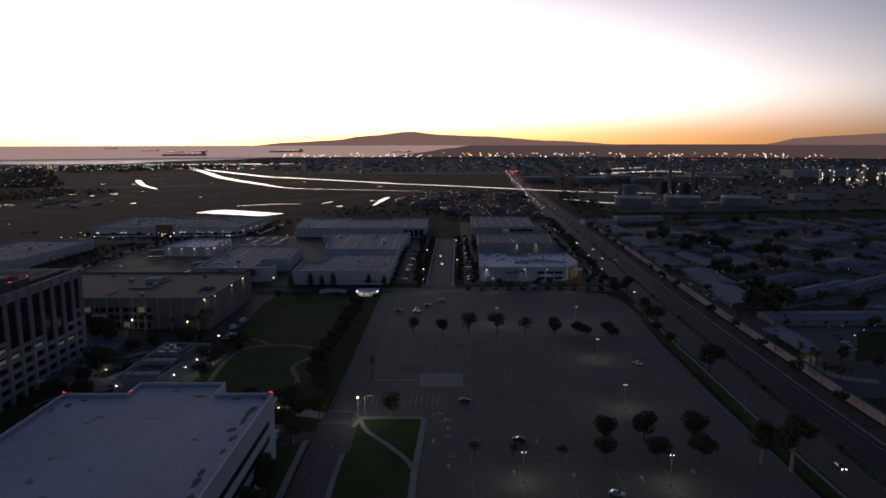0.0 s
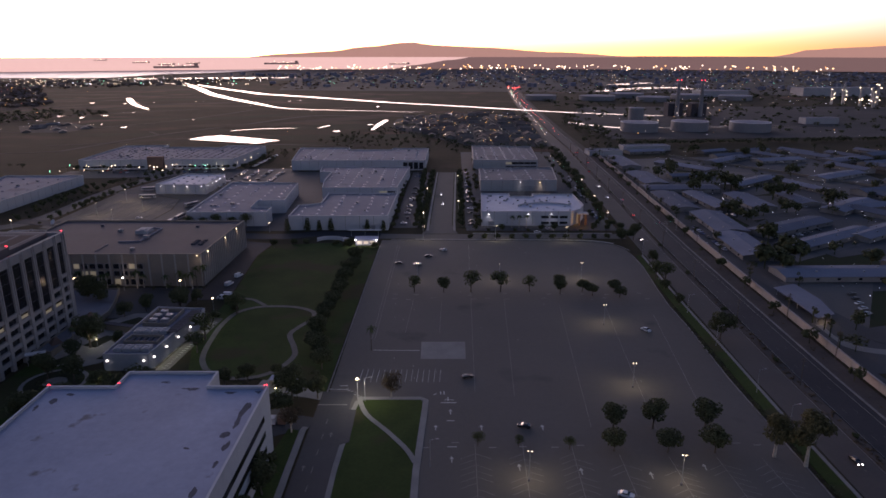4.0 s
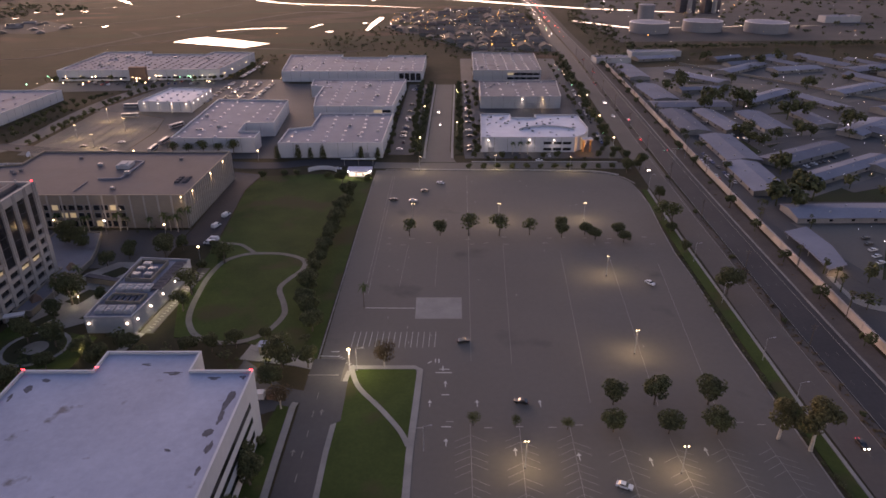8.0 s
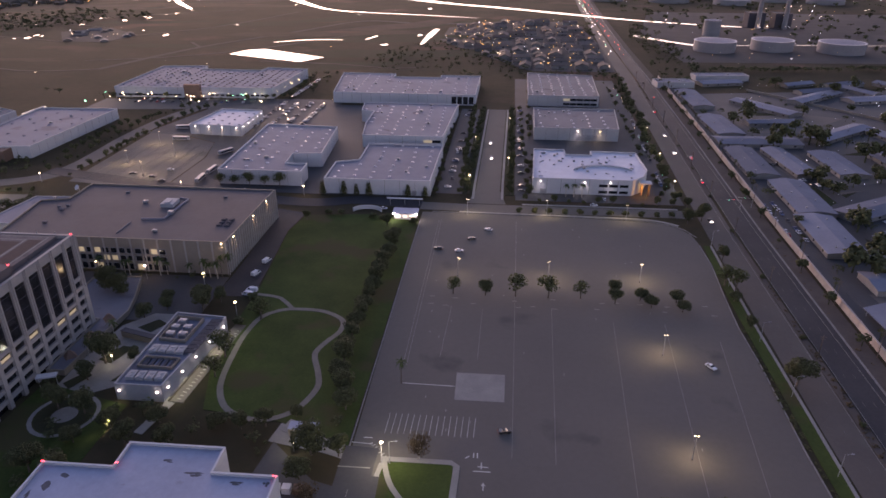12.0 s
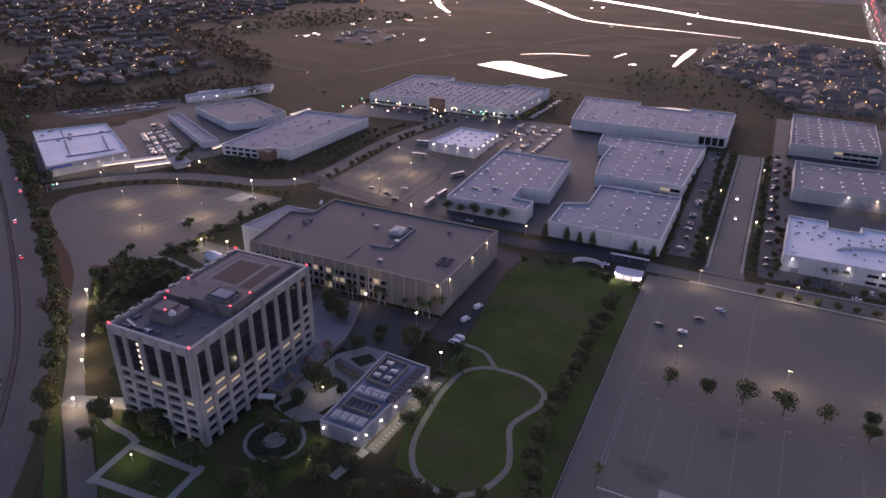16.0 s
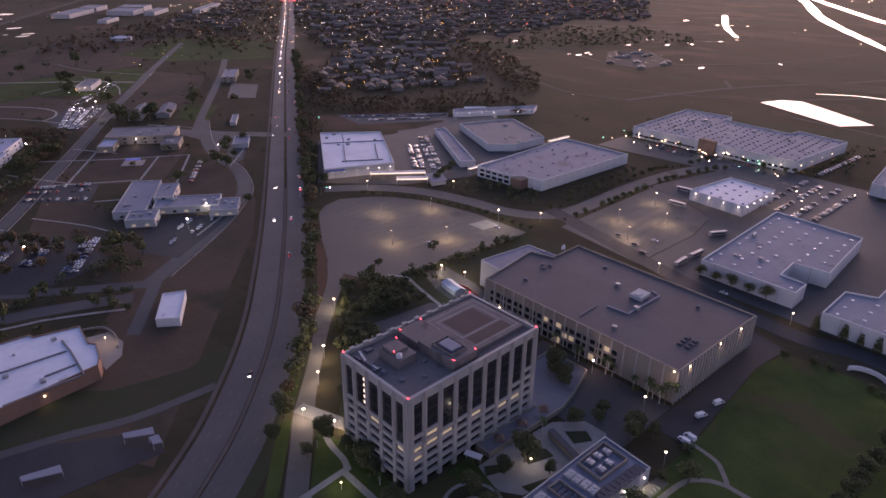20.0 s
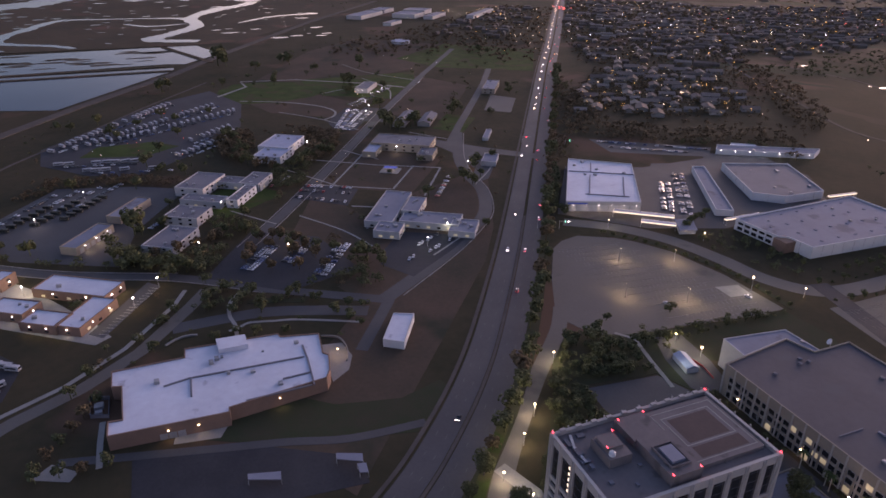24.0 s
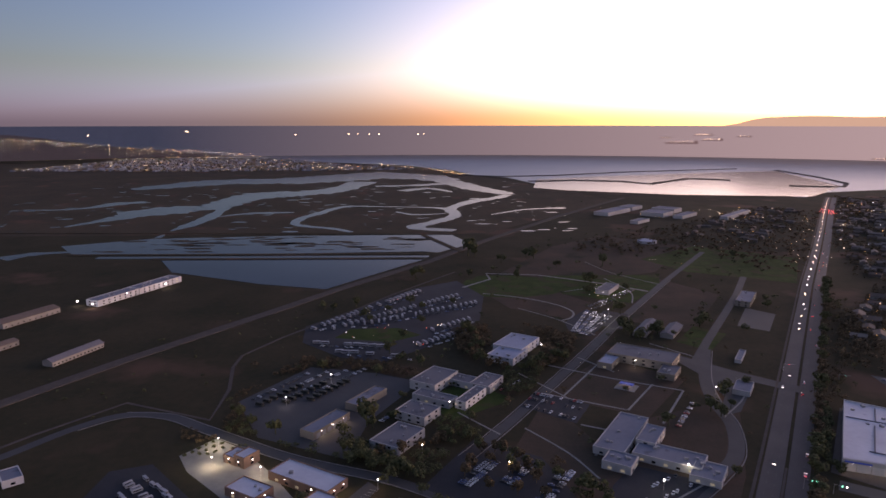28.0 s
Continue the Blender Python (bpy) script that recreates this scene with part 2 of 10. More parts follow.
def curve(points, steps=6):
    """A smooth line through points."""
    out, n = [], len(points)
    for i in range(n - 1):
        p = [Vector(points[max(0, min(n - 1, k))]) for k in (i - 1, i, i + 1, i + 2)]
        for s in range(steps):
            t = s / steps
            q = 0.5 * (2 * p[1] + (p[2] - p[0]) * t + (2 * p[0] - 5 * p[1] + 4 * p[2] - p[3]) * t * t + (3 * p[1] - p[0] - 3 * p[2] + p[3]) * t ** 3)
            out.append((q.x, q.y))
    return out + [tuple(points[-1])]


def along(line, gap, start=0.0):
    """Points and headings every gap metres along a line."""
    out, left = [], start
    for (x0, y0), (x1, y1) in zip(line, line[1:]):
        d = math.hypot(x1 - x0, y1 - y0)
        while left < d:
            out.append((x0 + (x1 - x0) * left / d, y0 + (y1 - y0) * left / d, math.degrees(math.atan2(y1 - y0, x1 - x0))))
            left += gap
        left -= d
    return out


def thing(name, label, category, at=(0, 0, 0), turn=0.0, group="", kind=""):
    ob = new(name)
    ob.matrix_world = pose(*at, 0, 0, turn)
    ob.empty_display_size = 0.5
    return tagged(ob, label, category, group, kind)


def part(name, shape, mat, parent=None, label="", smooth=False):
    """One mesh object under a thing or a part; a shape in the parent's own space, or a ready mesh."""
    me = shape if isinstance(shape, bpy.types.Mesh) else shape.mesh(name, mat, smooth)
    ob = new(name, me)
    ob.parent = parent
    if label:
        ob["label"] = label
    return ob


def setting(name, shape, mat, label, category, smooth=False, kind="structure"):
    return tagged(part(name, shape, mat, None, "", smooth), label, category, "", kind)


LAMP_POWER = 0.42


def lamp(name, at, energy, color, parent, spot=0.0, radius=0.1, aim=None):
    d = bpy.data.lights.new(name, "SPOT" if spot else "POINT")
    d.energy, d.color, d.shadow_soft_size = energy * LAMP_POWER, color, radius
    if spot:
        d.spot_size, d.spot_blend = radians(spot), 0.9
    ob = new(name, d)
    ob.parent = parent
    ob.matrix_local = look(at, aim) if aim else Matrix.Translation(at)
    return ob

# ---- materials ----
EARTH = surface("dry_earth", (0.05, 0.038, 0.024), (0.022, 0.0225, 0.014), 0.013, 0.14, 0.95, bump=0.3, mix=1.0, spots=((0.075, 0.045, 0.032), 0.007, 0.58), spec=0.03)
MARSH = surface("marsh_growth", (0.075, 0.052, 0.035), (0.034, 0.03, 0.021), 0.006, 0.06, 0.95, mix=1.0, spots=((0.09, 0.05, 0.036), 0.01, 0.6), spec=0.03)
MEADOW = surface("dry_brown_meadow", (0.075, 0.049, 0.037), (0.04, 0.035, 0.026), 0.02, 0.4, 0.95, mix=0.8, spots=((0.03, 0.031, 0.022), 0.012, 0.57), spec=0.03)
GRASS = surface("mown_grass", (0.042, 0.06, 0.019), (0.026, 0.038, 0.013), 0.05, 0.9, 0.95, bump=0.35, mix=0.7, spots=((0.046, 0.043, 0.022), 0.035, 0.54), spec=0.03)
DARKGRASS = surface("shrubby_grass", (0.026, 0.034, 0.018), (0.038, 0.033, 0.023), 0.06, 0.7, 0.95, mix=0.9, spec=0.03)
ASPHALT = surface("worn_asphalt", (0.092, 0.084, 0.077), (0.068, 0.062, 0.058), 0.012, 0.5, 0.85, mix=1.1, spots=((0.05, 0.048, 0.047), 0.03, 0.62), spec=0.12)
ROADTAR = surface("road_asphalt", (0.058, 0.057, 0.059), (0.04, 0.04, 0.043), 0.03, 0.7, 0.8, mix=1.0, spec=0.12)
NEWTAR = surface("dark_fresh_asphalt", (0.03, 0.03, 0.034), (0.021, 0.021, 0.025), 0.03, 0.7, 0.8, spec=0.12)
CONCRETE = surface("pale_concrete", (0.2, 0.19, 0.18), (0.13, 0.125, 0.12), 0.1, 1.5, 0.85, mix=0.9, spec=0.12)
KERB = surface("kerb_concrete", (0.17, 0.16, 0.155), (0.11, 0.105, 0.105), 0.2, 2.0, 0.85, spec=0.12)
DIRT = surface("bare_dirt_verge", (0.085, 0.07, 0.062), (0.055, 0.047, 0.043), 0.08, 0.9, 0.95, mix=0.9, spec=0.03)
PAINT = surface("worn_white_paint", (0.42, 0.42, 0.4), (0.2, 0.2, 0.19), 0.3, 1.1, 0.7, mix=1.2, bump=0, spec=0.12)
FAINT = surface("faded_line_paint", (0.22, 0.21, 0.195), (0.14, 0.133, 0.126), 0.12, 0.9, 0.8, mix=0.9, bump=0, spec=0.12)
WALLWHITE = surface("painted_tilt_up_panel", (0.38, 0.38, 0.395), (0.31, 0.31, 0.325), 0.05, 0.6, 0.8, mix=0.9, spec=0.12)
WALLGREY = surface("grey_painted_panel", (0.3, 0.295, 0.3), (0.235, 0.23, 0.235), 0.05, 0.6, 0.8, mix=0.9, spec=0.12)
WALLTAN = surface("tan_ribbed_concrete", (0.195, 0.168, 0.142), (0.147, 0.128, 0.11), 0.06, 0.7, 0.85, mix=0.9, spec=0.12)
BRICKTAN = surface("reddish_block_wall", (0.17, 0.105, 0.08), (0.12, 0.078, 0.063), 0.08, 1.3, 0.85, mix=0.9, spec=0.12)
TOWERSKIN = surface("pale_precast_concrete", (0.275, 0.252, 0.24), (0.215, 0.198, 0.19), 0.06, 0.8, 0.8, mix=0.9, spec=0.12)
ROOFGREY = surface("grey_roof_membrane", (0.122, 0.12, 0.138), (0.09, 0.089, 0.104), 0.04, 0.35, 0.85, mix=1.0, spots=((0.068, 0.067, 0.078), 0.06, 0.61), spec=0.12)
ROOFLIGHT = surface("light_roof_membrane", (0.15, 0.157, 0.195), (0.108, 0.113, 0.142), 0.04, 0.3, 0.85, mix=1.0, spots=((0.082, 0.084, 0.104), 0.07, 0.61), spec=0.12)
ROOFWHITE = surface("white_roof_coating", (0.245, 0.268, 0.345), (0.175, 0.192, 0.25), 0.035, 0.5, 0.75, mix=0.8, spots=((0.11, 0.108, 0.125), 0.16, 0.66), spec=0.12)
ROOFDARK = surface("dark_gravel_roof", (0.075, 0.072, 0.08), (0.05, 0.048, 0.054), 0.06, 0.7, 0.9, mix=1.0, spec=0.03)
ROOFHOUSE = surface("pale_shingle_roof", (0.145, 0.152, 0.186), (0.104, 0.11, 0.137), 0.05, 0.8, 0.9, mix=1.0, island=-0.22, spec=0.03)
ROOFBROWN = surface("brown_shingle_roof", (0.13, 0.103, 0.09), (0.09, 0.073, 0.065), 0.05, 0.8, 0.9, mix=1.0, island=-0.3, spec=0.03)
HOUSEWALL = surface("house_stucco", (0.18, 0.165, 0.155), (0.14, 0.13, 0.122), 0.1, 1.2, 0.85, island=-0.2, spec=0.12)
METAL = surface("galvanised_metal", (0.24, 0.24, 0.255), (0.18, 0.18, 0.19), 0.3, 2.0, 0.5, 0.3, bump=0.05)
POLEGREY = surface("grey_steel_pole", (0.3, 0.3, 0.3), (0.22, 0.22, 0.22), 0.5, 2.0, 0.5, 0.3, bump=0)
WOODPOLE = surface("weathered_wood_pole", (0.1, 0.075, 0.06), (0.07, 0.055, 0.045), 1.0, 6.0, 0.9)
BARK = surface("grey_brown_bark", (0.13, 0.1, 0.08), (0.08, 0.065, 0.055), 0.8, 6.0, 0.95, bump=0.5, spec=0.03)
PALEBARK = surface("pale_smooth_bark", (0.42, 0.36, 0.3), (0.28, 0.24, 0.2), 0.8, 4.0, 0.9, bump=0.3)
LEAF = surface("dark_green_leaves", (0.068, 0.069, 0.034), (0.04, 0.044, 0.022), 0.25, 1.5, 0.75, island=0.35, mix=0.9, bump=0, spec=0.03)
LEAFBROWN = surface("autumn_leaves", (0.09, 0.062, 0.036), (0.056, 0.042, 0.025), 0.25, 1.5, 0.8, island=0.4, mix=0.9, bump=0, spec=0.03)
LEAFLIGHT = surface("thin_olive_leaves", (0.075, 0.08, 0.035), (0.05, 0.055, 0.025), 0.25, 1.5, 0.8, island=0.4, mix=0.9, bump=0, spec=0.03)
FROND = surface("palm_fronds", (0.06, 0.075, 0.03), (0.035, 0.05, 0.02), 0.5, 2.0, 0.7, island=0.3, bump=0, spec=0.03)
GLASSDARK = surface("dark_tinted_glass", (0.012, 0.013, 0.016), (0.018, 0.018, 0.022), 0.1, 0.5, 0.12, bump=0, spec=0.6)
TYRE = surface("tyre_rubber", (0.02, 0.02, 0.02), None, 1, 8, 0.9, bump=0)
CARWHITE = surface("white_car_paint", (0.46, 0.46, 0.48), (0.4, 0.4, 0.42), 0.3, 1, 0.45, bump=0, spec=0.3)
CARSILVER = surface("silver_car_paint", (0.38, 0.39, 0.41), (0.33, 0.34, 0.36), 0.3, 1, 0.45, 0.4, bump=0, spec=0.3)
CARBLACK = surface("black_car_paint", (0.02, 0.02, 0.023), None, 0.3, 1, 0.4, bump=0, spec=0.3)
CARBLUE = surface("blue_car_paint", (0.04, 0.07, 0.16), None, 0.3, 1, 0.45, bump=0, spec=0.3)
CARRED = surface("red_car_paint", (0.3, 0.03, 0.03), None, 0.3, 1, 0.45, bump=0, spec=0.3)
BLUESHEET = surface("blue_awning", (0.03, 0.08, 0.45), None, 0.5, 2, 0.6)
WATER = surface("still_water", (0.025, 0.03, 0.04), (0.018, 0.022, 0.03), 0.01, 0.2, 0.16, bump=0.05, spec=0.13)
WATER.node_tree.nodes["Principled BSDF"].inputs["IOR"].default_value = 1.2
SEAWATER = surface("rippled_sea", (0.13, 0.118, 0.122), (0.105, 0.098, 0.106), 0.004, 0.08, 0.4, bump=0.12, spec=0.4)
LITWARM = glowing("warm_lit_room", (1.0, 0.88, 0.56), 0.038)
LITWHITE = glowing("white_lit_room", (1.0, 0.9, 0.72), 0.22)
HEADWARM = glowing("warm_lamp_glass", (1.0, 0.82, 0.5), 3)
HEADWHITE = glowing("white_lamp_glass", (0.95, 0.97, 1.0), 3.5)
REDLAMP = glowing("red_warning_lamp", (1.0, 0.05, 0.08), 2.5)
GREENLAMP = glowing("green_signal_lamp", (0.1, 1.0, 0.6), 1.5)
ORANGEDOT = glowing("orange_far_light", (1.0, 0.5, 0.15), 2.6)
WARMDOT = glowing("warm_far_light", (1.0, 0.8, 0.55), 3.2)
WHITEDOT = glowing("white_far_light", (0.9, 0.95, 1.0), 3.2)
GREENDOT = glowing("green_far_light", (0.2, 1.0, 0.6), 2.4)
REDDOT = glowing("red_far_light", (1.0, 0.12, 0.1), 2.6)

WESTTAR = surface("dark_boulevard_asphalt", (0.064, 0.06, 0.062), (0.045, 0.043, 0.046), 0.03, 0.7, 0.8, mix=1.0, spec=0.12)
WALLPINK = surface("pinkish_block_wall", (0.33, 0.275, 0.245), (0.25, 0.21, 0.19), 0.1, 1.0, 0.85, mix=0.9, spec=0.08)
ROOFSTAIN = surface("dark_roof_dirt", (0.1, 0.098, 0.112), (0.055, 0.053, 0.06), 0.6, 2.5, 0.9, mix=1.2, bump=0, spec=0.05)
CITYGROUND = surface("far_city_ground", (0.085, 0.074, 0.07), (0.05, 0.046, 0.043), 0.004, 0.03, 0.9, bump=0, mix=0.9, spec=0.03)
ROADLINE = surface("worn_lane_paint", (0.12, 0.118, 0.112), (0.06, 0.06, 0.06), 0.2, 0.9, 0.8, mix=1.1, bump=0, spec=0.12)
TOWERROOF = surface("mauve_grey_roof_gravel", (0.125, 0.108, 0.108), (0.09, 0.078, 0.08), 0.08, 0.6, 0.9, mix=1.0, spots=((0.07, 0.062, 0.064), 0.12, 0.58), spec=0.05)
TANKPAINT = surface("dull_tank_paint", (0.19, 0.185, 0.19), (0.14, 0.137, 0.142), 0.03, 0.3, 0.8, mix=0.9, bump=0, spec=0.1)
PATHSTONE = surface("pale_gravel_path", (0.16, 0.145, 0.125), (0.11, 0.1, 0.09), 0.2, 1.2, 0.9, mix=0.9, spec=0.03)
OLIVE = surface("dark_olive_paint", (0.035, 0.036, 0.03), (0.025, 0.026, 0.022), 0.5, 2, 0.6, bump=0, spec=0.2)
HEADBEAM = glowing("bright_headlight_glass", (1.0, 0.97, 0.9), 4)
LEAFGOLD = surface("golden_olive_leaves", (0.1, 0.085, 0.038), (0.055, 0.05, 0.026), 0.25, 1.5, 0.8, island=0.35, mix=0.9, bump=0, spec=0.03)
DULLWHITE = surface("dull_white_bodywork", (0.25, 0.25, 0.27), (0.18, 0.18, 0.195), 0.3, 1, 0.5, bump=0, spec=0.3)
LAWNDARK = surface("dark_house_lawn", (0.024, 0.034, 0.016), (0.03, 0.029, 0.019), 0.04, 0.7, 0.95, mix=0.9, spec=0.03)
ROOFBRIGHT = surface("bright_white_roof", (0.4, 0.41, 0.465), (0.31, 0.318, 0.365), 0.04, 0.25, 0.7, mix=0.9, spots=((0.22, 0.22, 0.25), 0.1, 0.66), spec=0.12)
ROOFDULL = surface("dull_weathered_roof", (0.135, 0.115, 0.103), (0.096, 0.083, 0.075), 0.05, 0.8, 0.9, mix=1.0, island=-0.3, spec=0.03)
PADBROWN = surface("brown_landing_mat", (0.082, 0.06, 0.055), (0.06, 0.046, 0.044), 0.1, 1.0, 0.9, mix=0.9, spec=0.03)
ROOFSLATE = surface("worn_slate_roof_membrane", (0.07, 0.065, 0.074), (0.049, 0.046, 0.053), 0.04, 0.35, 0.85, mix=1.0, spots=((0.058, 0.057, 0.066), 0.06, 0.6), spec=0.12)
OLDTAR = surface("old_brown_asphalt", (0.078, 0.067, 0.061), (0.056, 0.049, 0.046), 0.03, 0.7, 0.85, mix=1.0, spots=((0.07, 0.064, 0.058), 0.05, 0.6), spec=0.12)

# ---- ground, water, roads ----
HUB = (-30.0, 20.0)


def disc(radius, sides=96):
    s = Shape()
    rings = [0, 300, 900, 2000, 3400, radius]
    s.v.append((HUB[0], HUB[1], 0))
    for r in rings[1:]:
        s.v.extend((HUB[0] + r * math.cos(2 * math.pi * i / sides), HUB[1] + r * math.sin(2 * math.pi * i / sides), 0) for i in range(sides))
    s.f.extend((0, 1 + i, 1 + (i + 1) % sides) for i in range(sides))
    for k in range(len(rings) - 2):
        a, b = 1 + k * sides, 1 + (k + 1) * sides
        s.f.extend((a + i, b + i, b + (i + 1) % sides, a + (i + 1) % sides) for i in range(sides))
    return s


LAYER = [0]
BUILT = []                  # outlines on which nothing grows


def layer(z):
    """Lifts each sheet a little above the last, so that no two lie in one plane."""
    LAYER[0] += 1
    return z + 0.0007 * (LAYER[0] % 90)


def oblong(cx, cy, lx, ly, deg):
    c, s = math.cos(radians(deg)), math.sin(radians(deg))
    return [(cx + a * lx / 2 * c - b * ly / 2 * s, cy + a * lx / 2 * s + b * ly / 2 * c) for a, b in ((-1, -1), (1, -1), (1, 1), (-1, 1))]


def sheet(name, pts, z, mat, label, category, base=-0.4):
    if mat not in (EARTH, MARSH, MEADOW, GRASS, DARKGRASS):
        BUILT.append(pts)
    return setting(name, Shape().prism(pts, base, layer(z)), mat, label, category)


def way(name, line, width, z, mat, label, category="road", smooth=True):
    line = curve(line) if smooth and len(line) > 2 else line
    if mat not in (GRASS, DARKGRASS):
        for a, b in zip(line, line[1:]):
            BUILT.append(oblong((a[0] + b[0]) / 2, (a[1] + b[1]) / 2, math.dist(a, b) + 1, (max(width) if isinstance(width, list) else width) + 2, math.degrees(math.atan2(b[1] - a[1], b[0] - a[0]))))
    return setting(name, Shape().strip(line, width, -0.4, layer(z)), mat, label, category)


setting("ground", disc(4820), EARTH, "dark dry earth and scrub plain at dusk", "ground")

COASTTOWN = [(-3300, -1900), (-3270, -1140), (-3290, -480), (-3400, 20), (-3830, -420), (-4330, -850), (-4480, -1250), (-4300, -1750)]
# meadows and marsh west of the boulevard
sheet("marsh_ground", [(-1440, -2300), (-1455, 190), (-2030, 620), (-2300, 560), (-2900, 320), (-3300, 150), (-3700, -100), (-3900, -1100), (-3900, -2300)], 0.05, MARSH, "dark brown tidal marsh between channels", "marsh")
sheet("meadow_ground", [(-300, 70), (-245, 105), (-420, 245), (-470, 275), (-600, 330), (-560, 240), (-470, 200), (-420, 140), (-395, 150), (-345, 110)], 0.04, MEADOW, "dry brown grass field beside the boulevard", "meadow")
sheet("meadow_ground", [(-610, 165), (-560, 240), (-640, 300), (-700, 240)], 0.05, MEADOW, "dry reddish lawn crossed by footpaths", "meadow")
sheet("meadow_ground", [(-470, 110), (-600, 165), (-500, 195), (-540, 210), (-460, 205), (-430, 130)], 0.05, MEADOW, "dry reddish lawn beside the office", "meadow")
sheet("meadow_ground", [(-1032, 411), (-939, 461), (-774, 358), (-825, 298)], 0.05, MEADOW, "dry brown field by the barracks road", "meadow")
sheet("meadow_ground", [(-1000, 130), (-1070, 180), (-900, 280), (-820, 250), (-880, 170)], 0.05, MEADOW, "dry brown ball field", "meadow")
sheet("meadow_ground", [(-1080, 180), (-1300, 300), (-1420, 420), (-1300, 560), (-1080, 420), (-1020, 280)], 0.05, MEADOW, "wide dry brown field", "meadow")
sheet("lawn_ground", [(-950, 250), (-1060, 240), (-1060, 420), (-1000, 400), (-900, 330)], 0.06, GRASS, "dull green lawn by the barracks", "lawn")
sheet("lawn_ground", [(-1080, 470), (-1180, 430), (-1300, 570), (-1180, 700), (-1000, 600)], 0.05, GRASS, "dull green sports ground", "lawn")
sheet("lawn_ground", [(-983, 113), (-1030, 122), (-1062, 146), (-1062, 190), (-1045, 240), (-1017, 265), (-975, 266), (-948, 235), (-931, 184), (-941, 133)], 0.07, GRASS, "green ball field", "lawn")
sheet("lawn_ground", [(-745, 330), (-800, 370), (-770, 395), (-715, 355)], 0.06, GRASS, "green lawn by the houses", "lawn")
sheet("lawn_ground", [(-560, 85), (-600, 60), (-640, 100), (-600, 140)], 0.06, GRASS, "green lawn between the barracks", "lawn")

# water
SEA = [(-4560, -1400), (-3700, -40), (-3300, 200), (-3000, 280), (-2880, 410), (-2650, 462), (-2424, 520), (-2340, 930), (-2110, 1236), (-2250, 1386), (-2330, 1644), (-2120, 2300),
       (-2100, 3175), (-1568, 3190), (-1500, 3730), (-1280, 4000), (-1150, 4650)]
SEA += [(HUB[0] - 4815 * math.sin(radians(a)), HUB[1] + 4815 * math.cos(radians(a))) for a in range(14, 108, 4)]
sheet("sea_water", SEA, 0.3, SEAWATER, "calm open sea reflecting the dusk sky", "water")
sheet("harbour_water", [(-2440, 446), (-2347, 539), (-2192, 869), (-2129, 1272), (-2456, 1562), (-3213, 1719), (-3150, 1462), (-2942, 855), (-2782, 513)], 0.34, WATER, "calm harbour water behind the breakwater", "water")


def channel(line, widths):
    LAYER[0] += 1
    pts = curve(line, 12)
    ws = [w for a, b in zip(widths, widths[1:]) for w in [a + (b - a) * k / 12 for k in range(12)]] + [widths[-1]]
    ws = [w * (1 + 0.35 * noise.noise((x * 0.02, y * 0.02, 3)) + 0.4 * noise.noise((x * 0.06, y * 0.06, 9))) for w, (x, y) in zip(ws, pts)]
    setting("marsh_channel_water", Shape().strip(pts, ws, -0.3, 0.22 + 0.004 * (LAYER[0] % 20)), WATER, "winding tidal channel through the dark marsh", "water")


channel([(-2414, -944), (-2536, -863), (-2718, -712), (-2737, -542), (-2810, -376), (-2977, -209), (-3168, -72)], [60, 160, 230, 230, 300, 330, 200])
channel([(-2977, -209), (-2972, -64), (-2878, 80), (-2662, 166), (-2435, 237), (-2297, 302), (-2224, 335)], [360, 300, 190, 105, 95, 70, 35])
channel([(-1872, -1004), (-1869, -914), (-1914, -847), (-2003, -810), (-2042, -749)], [14, 18, 40, 70, 50])
channel([(-1570, -737), (-1693, -686), (-1804, -650), (-1881, -577), (-1929, -516), (-2122, -489), (-2233, -429), (-2281, -329), (-2410, -235), (-2699, -173)], [10, 50, 140, 150, 90, 120, 190, 150, 110, 105])
channel([(-1507, -480), (-1587, -469), (-1715, -464), (-1915, -481)], [6, 32, 36, 30])
channel([(-1724, -447), (-1785, -386), (-1794, -338), (-1803, -275)], [10, 26, 36, 10])
channel([(-1480, -92), (-1527, -136), (-1562, -198), (-1605, -235), (-1698, -234), (-1768, -211), (-1917, -157), (-1914, -49), (-1898, 44), (-1871, 112), (-1801, 136)], [16, 20, 22, 24, 28, 28, 24, 14, 14, 26, 44])
channel([(-1496, 127), (-1538, 41), (-1622, 86), (-1726, 137), (-1883, 136), (-2040, 208), (-2127, 284), (-2208, 325)], [26, 40, 40, 34, 30, 46, 42, 34])
channel([(-2345, -17), (-2420, 78), (-2302, 152)], [50, 50, 12])
channel([(-2510, -115), (-2549, 37), (-2615, 143)], [40, 60, 60])
channel([(-1307, -595), (-1328, -501), (-1401, -478), (-1456, -476)], [16, 30, 14, 5])
channel([(-1210, -659), (-1254, -627), (-1273, -548), (-1270, -446)], [40, 30, 10, 8])
channel([(-1744, 230), (-1841, 329), (-1873, 442)], [8, 14, 26])
channel([(-1806, -13), (-1750, 38), (-1769, 117)], [8, 18, 8])
sheet("pond_water", [(-1190, -380), (-1196, -197), (-1187, 62), (-1160, 42), (-985, -75), (-1018, -174), (-1100, -330)], 0.25, WATER, "rectangular basin of still grey water", "water")
sheet("pond_water", [(-1250, -560), (-1244, -228), (-1260, 60), (-1250, 88), (-1335, 152), (-1440, 118), (-1436, -213), (-1410, -478), (-1330, -620)], 0.2, WATER, "shallow flooded salt pond behind a dyke", "water")
sheet("pond_water", [(-1208, -500), (-1206, 70), (-1222, 70), (-1226, -500)], 0.2, WATER, "narrow ditch of grey water along the dyke", "water")
rng = random.Random(11)
islands = Shape()
